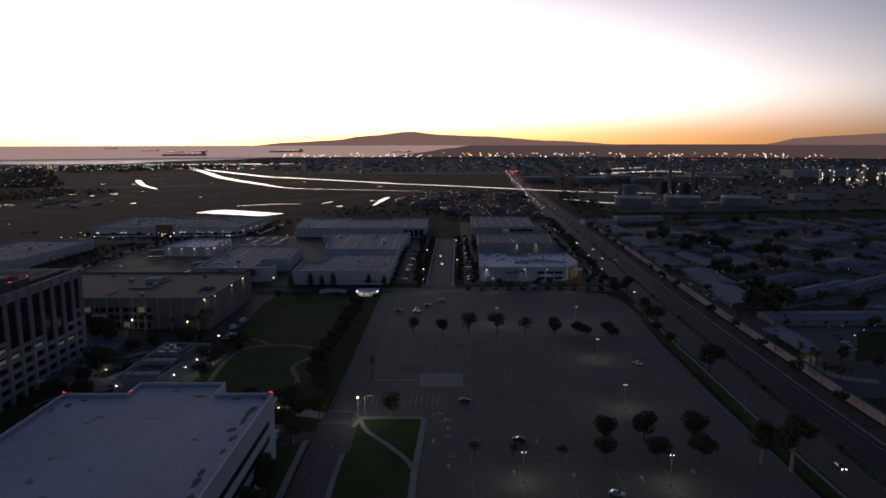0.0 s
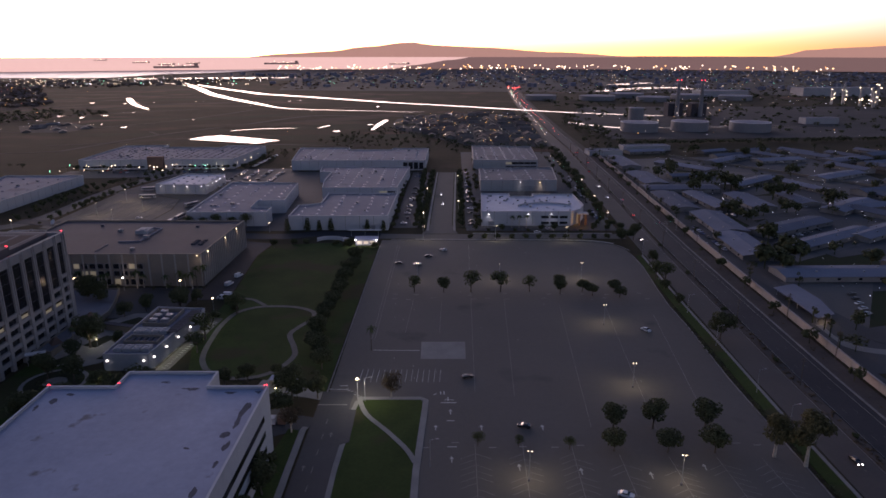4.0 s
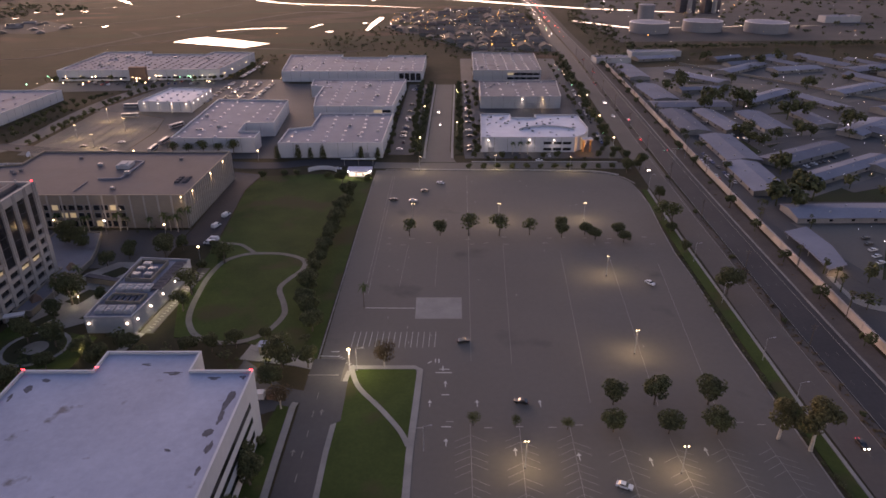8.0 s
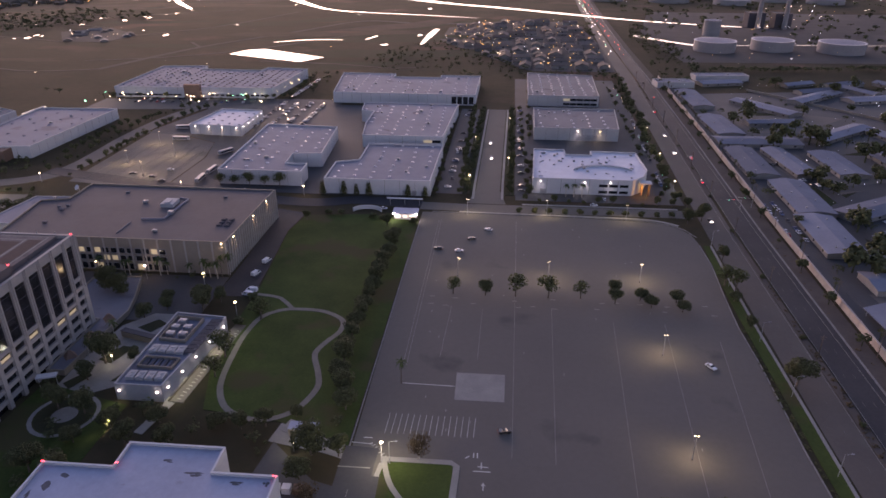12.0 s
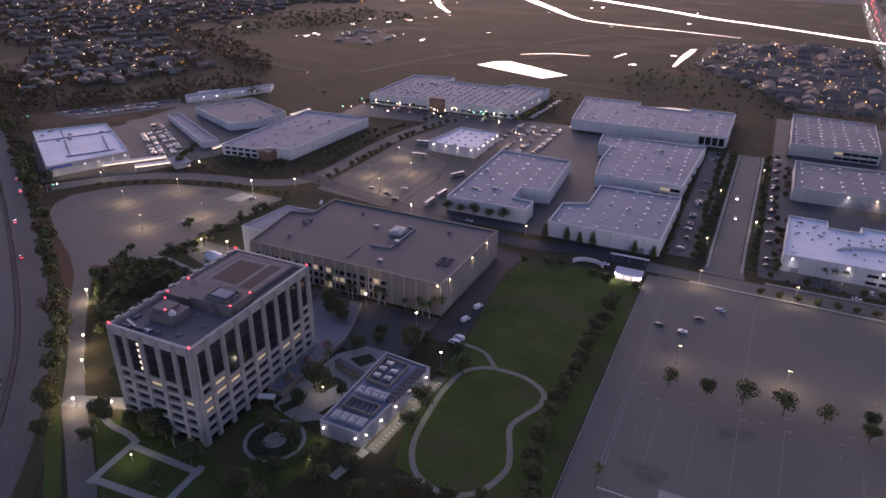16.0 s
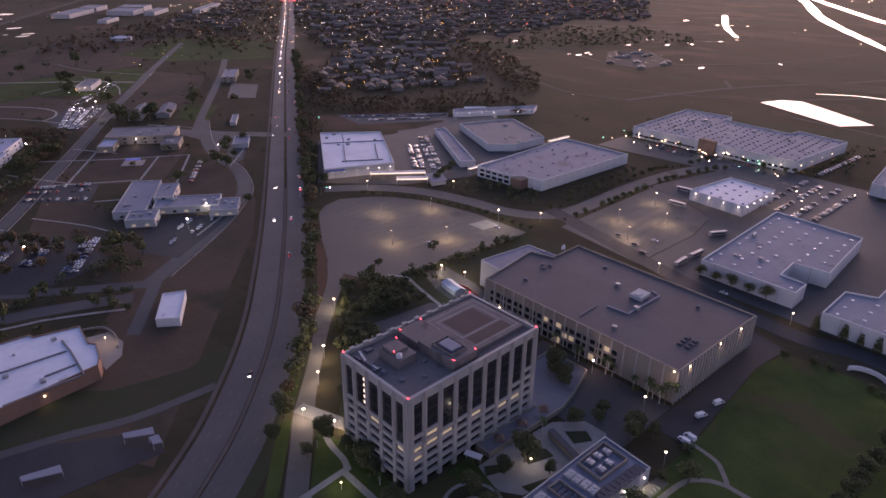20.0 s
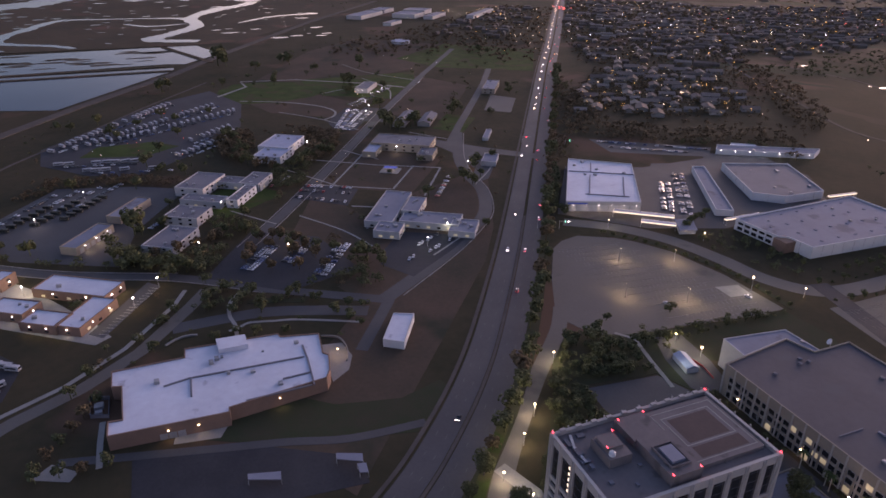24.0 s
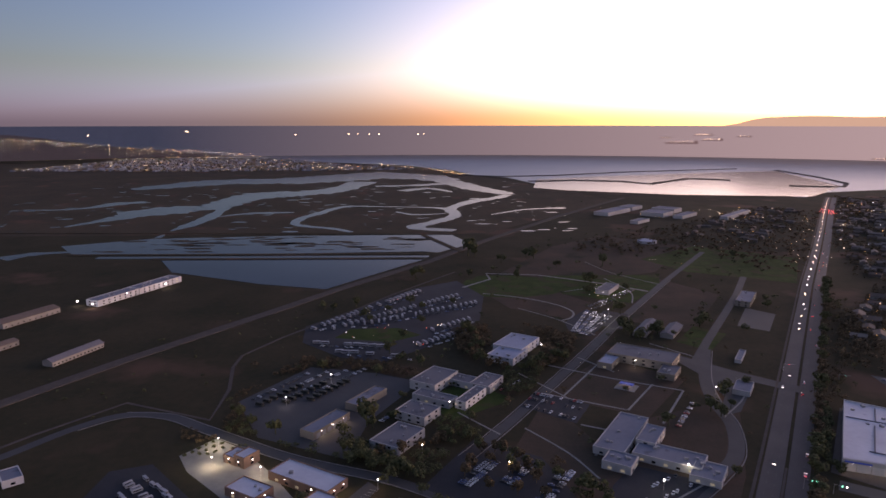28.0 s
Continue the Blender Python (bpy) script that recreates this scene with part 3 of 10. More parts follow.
for k in range(70):
    x, y, r = rng.uniform(-1420, -1255), rng.uniform(-560, 60), rng.uniform(3, 14)
    islands.prism([(x + r * rng.uniform(0.4, 0.9) * math.cos(a), y + 2.6 * r * rng.uniform(0.6, 1.2) * math.sin(a)) for a in (0, 0.7, 1.5, 2.3, 3.1, 3.9, 4.7, 5.5)], 0, 0.32)
setting("mud_banks", islands, MARSH, "small mud islands in the shallow pond", "marsh", kind="stuff")
pools = Shape()
for k in range(420):
    x, y = rng.uniform(-2700, -1480), rng.uniform(-1100, 420)
    r = rng.uniform(1, 14) * rng.uniform(0.3, 1)
    pools.prism([(x + r * rng.uniform(0.5, 1) * math.cos(a), y + 2 * r * rng.uniform(0.5, 1) * math.sin(a)) for a in (0, 0.9, 1.8, 2.7, 3.6, 4.5, 5.4)], 0, 0.16)
setting("marsh_pools", pools, WATER, "scattered small pools in the marsh", "water", kind="stuff")
# ponds and channels in front
sheet("pond_water", [(-358, 905), (-345, 938), (-325, 950), (-280, 925), (-226, 893), (-250, 858)], 0.25, WATER, "bright pond mirroring the dusk sky", "water")
for line, widths, label in [
    ([(-1057, 2643), (-876, 2388), (-648, 1915), (-437, 1575), (-353, 1452), (-272, 1406), (-133, 1368), (-40, 1335)], [18, 26, 27, 19, 9, 6, 4, 2], "river channel mirroring the dusk sky"),
    ([(-1050, 2720), (-565, 2010), (-460, 1900), (-225, 1700), (-110, 1595), (12, 1515), (260, 1330), (480, 1240)], [16, 28, 28, 22, 19, 18, 15, 8], "wide flood channel mirroring the sky"),
    ([(-826, 1771), (-720, 1560), (-632, 1425)], [16, 12, 6], "narrow bright ditch in the scrub"),
    ([(-112, 1015), (-108, 1100), (-102, 1180)], [4, 11, 8], "small bright creek"),
    ([(214, 1138), (284, 1051), (345, 1052), (473, 1067), (640, 1075)], [13, 11, 4, 3, 2], "narrow canal behind the storage tanks"),
    ([(-330, 1010), (-285, 1040), (-235, 1045)], [3, 6, 3], "thin pool in the scrub"),
    ([(-200, 1050), (-190, 1090)], [4, 6], "thin pool in the scrub"),
    ([(-165, 730), (-120, 760), (-80, 775), (-55, 770)], [3, 5, 8, 3], "puddles on a dirt track"),
    ([(-1378, 3065), (-1000, 3150), (-690, 3223)], [60, 130, 60], "marina basin near the coast"),
    ([(480, 2080), (740, 2304), (840, 2150)], [40, 70, 30], "far pools of the marsh"),
    ([(620, 2500), (800, 2650)], [60, 40], "far pools of the marsh"),
]:
    pts = curve(line, 5) if len(line) > 2 else line
    ws = [w for a, b in zip(widths, widths[1:]) for w in [a + (b - a) * k / 5 for k in range(5)]] + [widths[-1]] if len(line) > 2 else widths
    ws = [w * (1 + 0.35 * noise.noise((x * 0.015, y * 0.015, 7))) for w, (x, y) in zip(ws, pts)]
    setting("channel_water", Shape().strip(pts, ws, -0.3, 0.24), WATER, label, "water")
pools = Shape()
for k in range(40):
    x, y = rng.uniform(-900, -60), rng.uniform(980, 1700)
    r = rng.uniform(1.5, 7)
    pools.prism([(x + r * rng.uniform(0.5, 1) * math.cos(a), y + 1.6 * r * rng.uniform(0.5, 1) * math.sin(a)) for a in (0, 0.9, 1.8, 2.7, 3.6, 4.5, 5.4)], 0, 0.16)
setting("scrub_pools", pools, WATER, "scattered bright pools in the scrub", "water", kind="stuff")
for line, w in [([(-3011, 180), (-2927, 394), (-2965, 607), (-3150, 968), (-3353, 1588)], 14), ([(-3250, 1732), (-2807, 1693), (-2551, 1640), (-2421, 1548), (-2469, 1380)], 16),
                ([(-2689, 467), (-2735, 655), (-2677, 831), (-2560, 900), (-2799, 1135), (-2713, 1272)], 20)]:
    setting("jetty_rocks", Shape().strip(line, w, -0.2, 3.0), DIRT, "long dark rock breakwater in the bay", "breakwater")
sheet("tank_farm_ground", [(236, 905), (640, 930), (1150, 1150), (1250, 1480), (300, 1480), (232, 1180)], 0.05, CITYGROUND, "pale bare ground of the tank farm", "yard")
# streets and yards of the far city
sheet("quarter_ground", [(-88, 1050), (-84, 1200), (15, 1310), (135, 1295), (150, 1000), (140, 832), (40, 828)], 0.06, CITYGROUND, "dim streets and gardens of a house quarter", "ground")
sheet("city_ground", [(-520, 2150), (-640, 2900), (-1300, 3350), (-1180, 3900), (-900, 4600), (900, 4700), (2900, 3700), (2300, 2300), (1500, 1700), (640, 2000)], 0.06, CITYGROUND, "dim paved plain of the far city", "ground")
# dykes
for line in ([(-1489, -830), (-1449, 125)], [(-1240, -560), (-1236, 60)], [(-1200, -400), (-1196, 66)], [(-1436, 60), (-1250, 130)]):
    setting("dyke_bank", Shape().strip(line, 10, -0.2, 1.2), MARSH, "low earth dyke between ponds", "dyke")
way("levee_bank", [(-474, 787), (-419, 958), (-330, 1117), (-243, 1270), (-119, 1246), (40, 1289)], 9, 0.09, DIRT, "pale dirt levee track", "levee")

# the large parking lot
LOT = [(-44, 60), (104, 60), (105, 130), (105, 186), (107, 235), (107, 262), (109, 290), (112, 322), (112.5, 345), (111, 359), (107, 367), (100, 372.5), (88, 375.5), (60, 378), (-12, 380), (-42, 380), (-43, 300)]
sheet("parking_lot_ground", LOT, 0.04, ASPHALT, "wide worn asphalt car park, nearly empty", "car park")
LOTZ = 0.04 + 0.0007 * (LAYER[0] % 90) + 0.006
sheet("loading_pad", [(-11.5, 203), (6.6, 203), (6.9, 219.6), (-11.6, 219.6)], 0.08, CONCRETE, "pale concrete rectangle in the car park", "pad")
way("kerb_edge", [(112, 345), (112, 322), (109, 290), (107, 262), (107, 235), (105, 186), (105, 60)], 0.5, 0.2, KERB, "pale kerb along the car park", "kerb", False)
way("kerb_edge", [(-42, 366), (-43, 300), (-43.6, 240), (-44.4, 176)], 0.45, 0.2, KERB, "pale kerb beside the lawn", "kerb", False)
way("kerb_edge", [(-36, 381), (60, 379), (90, 376.5), (103, 371.5), (109, 366), (113, 356)], 0.6, 0.25, KERB, "low kerb at the end of the car park", "kerb", False)
lines = Shape()
for i in range(15):                                   # painted bays at the crossing
    x = -33.5 + i * 2.15
    lines.strip([(x - 0.4, 183.4), (x, 193.6)], 0.16, 0.02, LOTZ + 0.001)
for x0, y0, x1, y1 in ((-6.0, 173.5, -4.8, 174.6), (-3.4, 173.8, -3.4, 176.2), (-2.2, 173.8, -2.2, 176.2), (-3.4, 168, 2.2, 168), (-0.8, 169, -0.8, 172), (-2, 170, 1.4, 170), (-1.4, 156, 1.2, 156), (-1.4, 140.5, 1.6, 140.5),
                       (-45, 168.6, -35.5, 168.6), (-44, 178, -37, 177.6), (-40.6, 180.6, -37.6, 180.6), (-31.5, 211.4, -12, 211)):
    lines.strip([(x0, y0), (x1, y1)], 0.4, 0.02, LOTZ + 0.001)
for k in range(7):                                    # hatched crossing
    lines.strip([(-38 + k * 0.9, 177.5 - k * 1.0), (-37 + k * 0.9, 178.5 - k * 1.0)], 0.25, 0.02, LOTZ + 0.001)
setting("bay_lines", lines, PAINT, "white painted parking bay lines", "road marking", kind="stuff")
faint = Shape()
for x0, y0, x1, y1 in ((9, 175, 14, 370), (23, 173, 28, 272), (-33, 222, -31, 368), (-31.6, 222, -29.6, 368), (-19, 229, -17, 270), (-4, 229, -3, 268), (67, 150, 76, 262), (85, 150, 96, 250), (46, 152, 54, 262)):
    faint.strip([(x0, y0), (x1, y1)], 0.12, 0.02, LOTZ)
for x0, x1, y0 in ((7.4, 6.2, 142), (22.3, 19.4, 142), (37.5, 35.2, 141), (51.3, 50.8, 136), (66.1, 68, 135), (80.4, 84, 135), (94, 98, 134)):   # worn herringbone bays
    faint.strip([(x0, y0), (x1, 66)], 0.14, 0.02, LOTZ)
    for y in np.arange(70, y0 - 3, 2.9):
        x = x1 + (x0 - x1) * (y - 66) / (y0 - 66)
        for s in (-1, 1):
            if rng.random() < 0.8:
                faint.strip([(x, y), (x + s * 4.7, y - 2.7)], 0.12, 0.02, LOTZ)
for x in np.arange(-38, 104, 9.6):                    # bars at the ends of the aisles
    for y in (141.5, 278, 271.5):
        if rng.random() < 0.7:
            x1, y1 = x + rng.uniform(-2, 2), y + rng.uniform(-1.5, 1.5)
            faint.strip([(x1, y1), (x1 + 2.4, y1)], 0.4, 0.02, LOTZ)
for k in range(26):
    x1, y1 = rng.uniform(-30, 98), rng.uniform(180, 365)
    faint.strip([(x1, y1), (x1, y1 + 1.2)], 0.3, 0.02, LOTZ)
setting("worn_bay_lines", faint, FAINT, "faded worn parking bay lines", "road marking", kind="stuff")
arrows = Shape()
for x, y in ((-5, 150), (10, 150), (30, 150), (20, 128), (38, 126), (58, 124), (0, 132), (75, 128), (0, 160)):
    arrows.strip([(x, y), (x, y + 2.2)], 0.3, 0.02, LOTZ + 0.002)
    arrows.add([(x - 0.7, y + 2.0, LOTZ + 0.002), (x + 0.7, y + 2.0, LOTZ + 0.002), (x, y + 3.4, LOTZ + 0.002)], [(0, 1, 2)])
setting("lane_arrows", arrows, PAINT, "painted white direction arrows", "road marking", kind="stuff")

# gate street, garden triangle and their walks
way("gate_street_road", [(-41, 60), (-41, 120), (-40.5, 168), (-40, 176)], 11.2, 0.06, ROADTAR, "asphalt entrance street with a gate", "road", False)
way("street_walk", [(-48.2, 60), (-48.4, 128), (-48.2, 150), (-47.6, 152)], 2.0, 0.2, CONCRETE, "pale concrete pavement by the entrance street", "pavement", False)
way("street_walk", [(-34.5, 60), (-34.6, 130), (-33.4, 163), (-32.6, 169)], 1.6, 0.2, CONCRETE, "pale concrete pavement by the entrance street", "pavement", False)
sheet("garden_lawn", [(-33.6, 60), (-33.8, 128), (-32.4, 166), (-30, 170), (-10, 170), (-9.6, 166), (-11, 131), (-12, 60)], 0.14, GRASS, "dark green lawn triangle beside the car park", "lawn")
way("garden_walk", [(-33, 171), (-10.5, 171), (-8.6, 169.5), (-8.8, 164), (-10, 140), (-10.6, 128), (-11.5, 60)], 2.1, 0.2, CONCRETE, "pale concrete walk round the lawn", "path", False)
way("garden_walk", [(-32, 170), (-28.5, 160), (-20.5, 149), (-14, 139), (-11, 132)], 1.7, 0.22, CONCRETE, "pale diagonal walk across the lawn", "path")
marks = Shape()
for k in range(11):
    marks.strip([(-41.2, 64 + 9 * k), (-41.15, 67 + 9 * k)], 0.14, 0.02, 0.148)
for x, y in ((-38.6, 146), (-44, 128)):
    marks.strip([(x, y), (x, y + 2.4)], 0.22, 0.02, 0.148).strip([(x - 0.6, y + 1.5), (x, y + 2.5), (x + 0.6, y + 1.5)], 0.2, 0.02, 0.149)
marks.strip([(-46.3, 166.6), (-36, 166.6)], 0.4, 0.02, 0.148)
setting("street_marks", marks, FAINT, "faded arrows and dashes on the entrance street", "road marking", kind="stuff")
sheet("bus_bay", [(-36, 163), (-32.4, 163), (-32.2, 143), (-35.4, 141)], 0.2, ROADTAR, "grey bus bay beside the street", "pavement")
sheet("verge_lawn", [(-55, 60), (-55, 138), (-53, 151), (-49.4, 150), (-49.3, 60)], 0.12, GRASS, "grass verge beside the street", "lawn")
sheet("yard_ground", [(-72, 139), (-46, 152), (-46, 158), (-53, 160), (-70, 176), (-74, 150)], 0.1, ROADTAR, "small asphalt service yard", "yard")
sheet("court_ground", [(-72, 176), (-70, 186), (-50, 186), (-46, 178), (-46, 170), (-52, 172)], 0.09, CONCRETE, "paved resting court by the lawn", "court")

# field with its oval path
sheet("field_lawn", [(-109, 282), (-114, 345), (-110, 369), (-73, 373), (-42.5, 366), (-43.6, 300), (-45, 176), (-72, 186), (-100, 190), (-109, 222)], 0.12, GRASS, "large mown lawn, dark green at dusk", "lawn")
OVAL = [(-88, 261), (-74.4, 260.3), (-64, 254), (-62.6, 245), (-66.6, 236), (-69, 227), (-64.4, 214), (-62.8, 205), (-67, 193), (-74.3, 187.2), (-83, 186.6), (-92, 191.2), (-97.7, 200), (-100.3, 210), (-101.6, 224), (-102, 238), (-99.8, 252), (-94, 258.6), (-88, 261)]
way("oval_path", OVAL, 2.3, 0.17, PATHSTONE, "pale curving path round the lawn", "path")
way("oval_path", [(-88, 261.4), (-93, 267), (-98.2, 271), (-110, 273)], 2.0, 0.17, PATHSTONE, "pale curving path to the street", "path")
way("oval_path", [(-66, 187), (-68, 181)], 3.2, 0.17, CONCRETE, "short pale path to the oval", "path", False)
# streets round the lawn and the big office
sheet("side_street_road", [(-127, 270), (-108, 270), (-110, 282), (-114.5, 345), (-111, 372), (-132, 378), (-126, 360), (-126, 292)], 0.05, NEWTAR, "dark asphalt service street with parked vans", "road")
sheet("plaza_ground", [(-168, 246), (-127, 246), (-127, 288), (-200, 288), (-200, 246)], 0.06, ROADTAR, "asphalt forecourt before the office", "forecourt")
way("front_street_road", [(-310, 432), (-134, 391), (-83, 396), (-44, 391)], 13, 0.05, NEWTAR, "dark service street beside the warehouses", "road")
way("cross_street_road", [(-44, 390), (-20, 389), (60, 389), (118, 389)], 12, 0.06, ASPHALT, "wide cross street at the end of the car park", "road", False)
way("cross_walk", [(-20, 381.8), (60, 380.6), (92, 378.6), (107, 371.5)], 2.0, 0.16, CONCRETE, "pale pavement strip", "pavement")
way("cross_walk", [(18, 397), (60, 397), (112, 396.5)], 2.0, 0.16, CONCRETE, "pale pavement strip by the white warehouse", "pavement", False)
way("centre_street_road", [(-4, 396), (-3.5, 420), (-1, 520), (2, 636)], [24, 15.5, 15.5, 15.5], 0.055, ASPHALT, "pale asphalt street between the warehouses", "road", False)
for s in (-1, 1):
    way("centre_walk", [(-3.5 + s * 9.2, 404), (-3.2 + s * 9.2, 430), (-1 + s * 9.2, 520), (2 + s * 9.2, 636)], 1.6, 0.18, CONCRETE, "pale pavement beside the street", "pavement", False)
    way("centre_verge", [(-3.2 + s * 13.5, 412), (-1 + s * 13.5, 520), (2 + s * 13.5, 636)], 6.5, 0.13, DARKGRASS, "planted verge with shrubs", "verge", False)
way("side_parking_ground", [(-27, 412), (-25, 520), (-22, 636)], 20, 0.05, ROADTAR, "asphalt parking strip beside the warehouses", "car park", False)
way("side_parking_ground", [(16.5, 412), (19, 520), (22, 636)], 8, 0.05, ROADTAR, "asphalt parking strip beside the warehouses", "car park", False)
sheet("yard_ground", [(-200, 404), (-44, 404), (-36, 640), (-220, 640), (-205, 530)], 0.03, ROADTAR, "asphalt yards round the warehouses", "yard")
sheet("yard_ground", [(14, 404), (118, 404), (128, 780), (20, 780)], 0.03, ROADTAR, "asphalt yards with planting round the warehouses", "yard")

# the eastern boulevard beside the car park
EB = [(128.5, 60), (130, 188), (133.5, 300), (136, 369), (141, 470), (146, 570), (151, 690), (156, 800), (161, 1000), (167, 1150), (181, 1500), (204, 1900), (230, 2300)]


def shifted(line, d):
    out = []
    for i, (x, y) in enumerate(line):
        a, b = line[max(i - 1, 0)], line[min(i + 1, len(line) - 1)]
        n = math.hypot(b[0] - a[0], b[1] - a[1])
        out.append((x + (b[1] - a[1]) / n * d, y - (b[0] - a[0]) / n * d))
    return out


way("east_boulevard_road", shifted(EB, -8), 15, 0.05, OLDTAR, "worn brownish lanes of the boulevard", "road", False)
way("east_boulevard_road", shifted(EB, 8.5), 14, 0.05, NEWTAR, "dark resurfaced lanes of the boulevard", "road", False)
way("median_strip", shifted(EB[:3] + [(135.6, 360)], -0.6), [3.6, 3.4, 2.2, 1.4], 0.24, DIRT, "narrow planted median with dry weeds", "median", False)
way("median_strip", [(138, 420), (140.5, 470), (145.5, 570), (150.5, 690)], 2.6, 0.24, DIRT, "narrow planted median with dry weeds", "median", False)
way("verge_strip", [(109.3, 60), (109.3, 150), (110.6, 205), (111.8, 262), (113, 300), (115.5, 345)], [4.6, 4.6, 4.8, 4.6, 4.2, 3], 0.16, GRASS, "narrow green verge with lamps", "verge", False)
way("verge_walk", [(112.3, 60), (112.3, 150), (113.6, 205), (114.7, 262), (116, 300), (118, 345)], 1.2, 0.2, CONCRETE, "pale pavement beside the verge", "pavement", False)
way("dirt_verge", shifted(EB, 20.2), 7.5, 0.1, DIRT, "bare dirt strip before the sound wall", "verge", False)
way("kerb_edge", shifted(EB, 15.8), 0.9, 0.22, KERB, "pale kerb of the boulevard", "kerb", False)
way("service_alley_road", shifted(EB[:8], 30.5), 6.4, 0.05, ROADTAR, "narrow service lane behind the wall", "road", False)
marks = Shape()
for d in (-8.0, 5.2, 9.0):
    for x, y, a in along(shifted(EB[:8], d), 17):
        marks.turned(x, y, 2.6, 0.1, 0.02, 0.142, a)
setting("lane_dashes", marks, ROADLINE, "white dashed lane lines", "road marking", kind="stuff")
edge = Shape().strip(shifted(EB[:8], 12.8), 0.14, 0.02, 0.142).strip(shifted(EB[:8], -2.8), 0.12, 0.02, 0.142).strip(shifted(EB[:8], 1.9), 0.12, 0.02, 0.142)
setting("edge_lines", edge, FAINT, "continuous pale edge lines", "road marking", kind="stuff")

# the western boulevard, running away diagonally
WB = [(-205, 92), (-236, 131), (-262, 157), (-292, 183), (-330, 211), (-403, 259), (-480, 307), (-620, 392), (-860, 538), (-1020, 636), (-1300, 812), (-1772, 1104), (-2100, 1310)]
way("west_boulevard_road", shifted(WB, -7.5), 13, 0.05, WESTTAR, "worn dark lanes of the diagonal boulevard", "road")
way("west_boulevard_road", shifted(WB, 8.0), 13, 0.05, WESTTAR, "worn dark lanes of the diagonal boulevard", "road")
way("median_strip", shifted(WB[:7], 0.2), 1.6, 0.22, DIRT, "narrow raised concrete median", "median")
way("boulevard_walk", shifted(WB, -16.5), 2.0, 0.16, DIRT, "pale pavement along the boulevard", "pavement")
way("planted_verge", shifted(WB[:7], 18.0), 7, 0.12, DARKGRASS, "planted verge with trees", "verge")
way("frontage_road", [(-170, 116), (-185, 130), (-210, 149), (-244, 174), (-285, 209), (-322, 244), (-345, 260)], 9.0, 0.055, ASPHALT, "pale frontage drive beside the office tower", "road")
way("frontage_verge", [(-190, 122), (-216, 143), (-238, 160), (-262, 180)], 5.5, 0.13, GRASS, "green verge beside the drive", "verge")
way("cross_drive_road", [(-238, 166), (-222, 172), (-212, 176)], 7, 0.06, CONCRETE, "pale crossing lane to the tower", "road", False)
marks = Shape()
for d in (-10, -5, 5.5, 10.5):
    for x, y, a in along(curve(shifted(WB[:10], d)), 14):
        marks.turned(x, y, 3.0, 0.15, 0.02, 0.142, a)
setting("lane_dashes", marks, ROADLINE, "white dashed lane lines", "road marking", kind="stuff")

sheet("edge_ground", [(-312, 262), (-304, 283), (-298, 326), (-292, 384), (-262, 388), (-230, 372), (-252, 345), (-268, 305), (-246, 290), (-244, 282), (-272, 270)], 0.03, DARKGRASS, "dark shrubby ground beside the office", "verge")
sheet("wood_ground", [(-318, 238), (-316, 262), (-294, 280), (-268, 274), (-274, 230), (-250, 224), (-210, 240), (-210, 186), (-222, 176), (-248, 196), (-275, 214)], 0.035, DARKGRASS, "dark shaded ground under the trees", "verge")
sheet("side_lot_ground", [(-271, 231), (-267, 271), (-246, 280), (-243, 259), (-250, 230)], 0.06, ROADTAR, "small asphalt lot behind the trees", "car park")
way("diagonal_walk", [(-309, 274), (-300, 281), (-278, 276), (-256, 272)], 2.2, 0.16, CONCRETE, "pale walk from the car park to the office", "path", False)
# second and third car parks and the curved road
LOT2 = [(-419, 298), (-428, 310), (-432, 326), (-418, 350), (-406, 361), (-384, 374), (-342, 384), (-294, 386), (-293, 360), (-300, 323), (-302, 302), (-299, 278), (-312, 262), (-337, 252), (-380, 274)]
sheet("parking_lot_ground", LOT2, 0.05, ASPHALT, "worn asphalt car park with faint bays", "car park")
sheet("loading_pad", [(-331, 366), (-328, 382), (-315, 381), (-317, 366)], 0.08, CONCRETE, "pale concrete square in the car park", "pad")
way("curved_road", [(-458, 330), (-434, 362), (-400, 386), (-362, 398), (-330, 404), (-305, 420), (-296, 450), (-296, 520), (-290, 580), (-275, 625), (-262, 640)], 14, 0.06, ASPHALT, "pale curving street between car parks", "road")
way("hedge_verge", [(-425, 348), (-398, 371), (-342, 390), (-292, 391)], 4, 0.12, DARKGRASS, "hedged verge round the car park", "verge")
LOT3 = [(-284, 412), (-216, 402), (-214, 470), (-221, 507), (-255, 526), (-284, 530)]
sheet("parking_lot_ground", LOT3, 0.05, ASPHALT, "pale asphalt car park under lamps", "car park")
sheet("yard_ground", [(-288, 530), (-255, 527), (-221, 508), (-213, 470), (-215, 404), (-200, 404), (-190, 640), (-262, 640)], 0.04, ROADTAR, "asphalt yard with parked trailers", "yard")
faint = Shape()
for k in range(15):
    x0, y0 = -415 + k * 8, 300 + k * 2.0
    faint.strip([(x0, y0 - (14 if k > 3 else 0)), (x0 + 5, y0 + 50)], 0.1, 0.02, 0.142)
    for j in range(16):
        faint.strip([(x0 + j * 0.3, y0 + j * 3), (x0 + 4.4 + j * 0.3, y0 + j * 3 - 1.4)], 0.1, 0.02, 0.142)
for x in np.arange(-278, -222, 9):
    for y in np.arange(418, 500, 2.8):
        faint.strip([(x, y), (x + 4.6, y)], 0.1, 0.02, 0.142)
setting("worn_bay_lines", faint, FAINT, "faded worn parking bay lines", "road marking", kind="stuff")
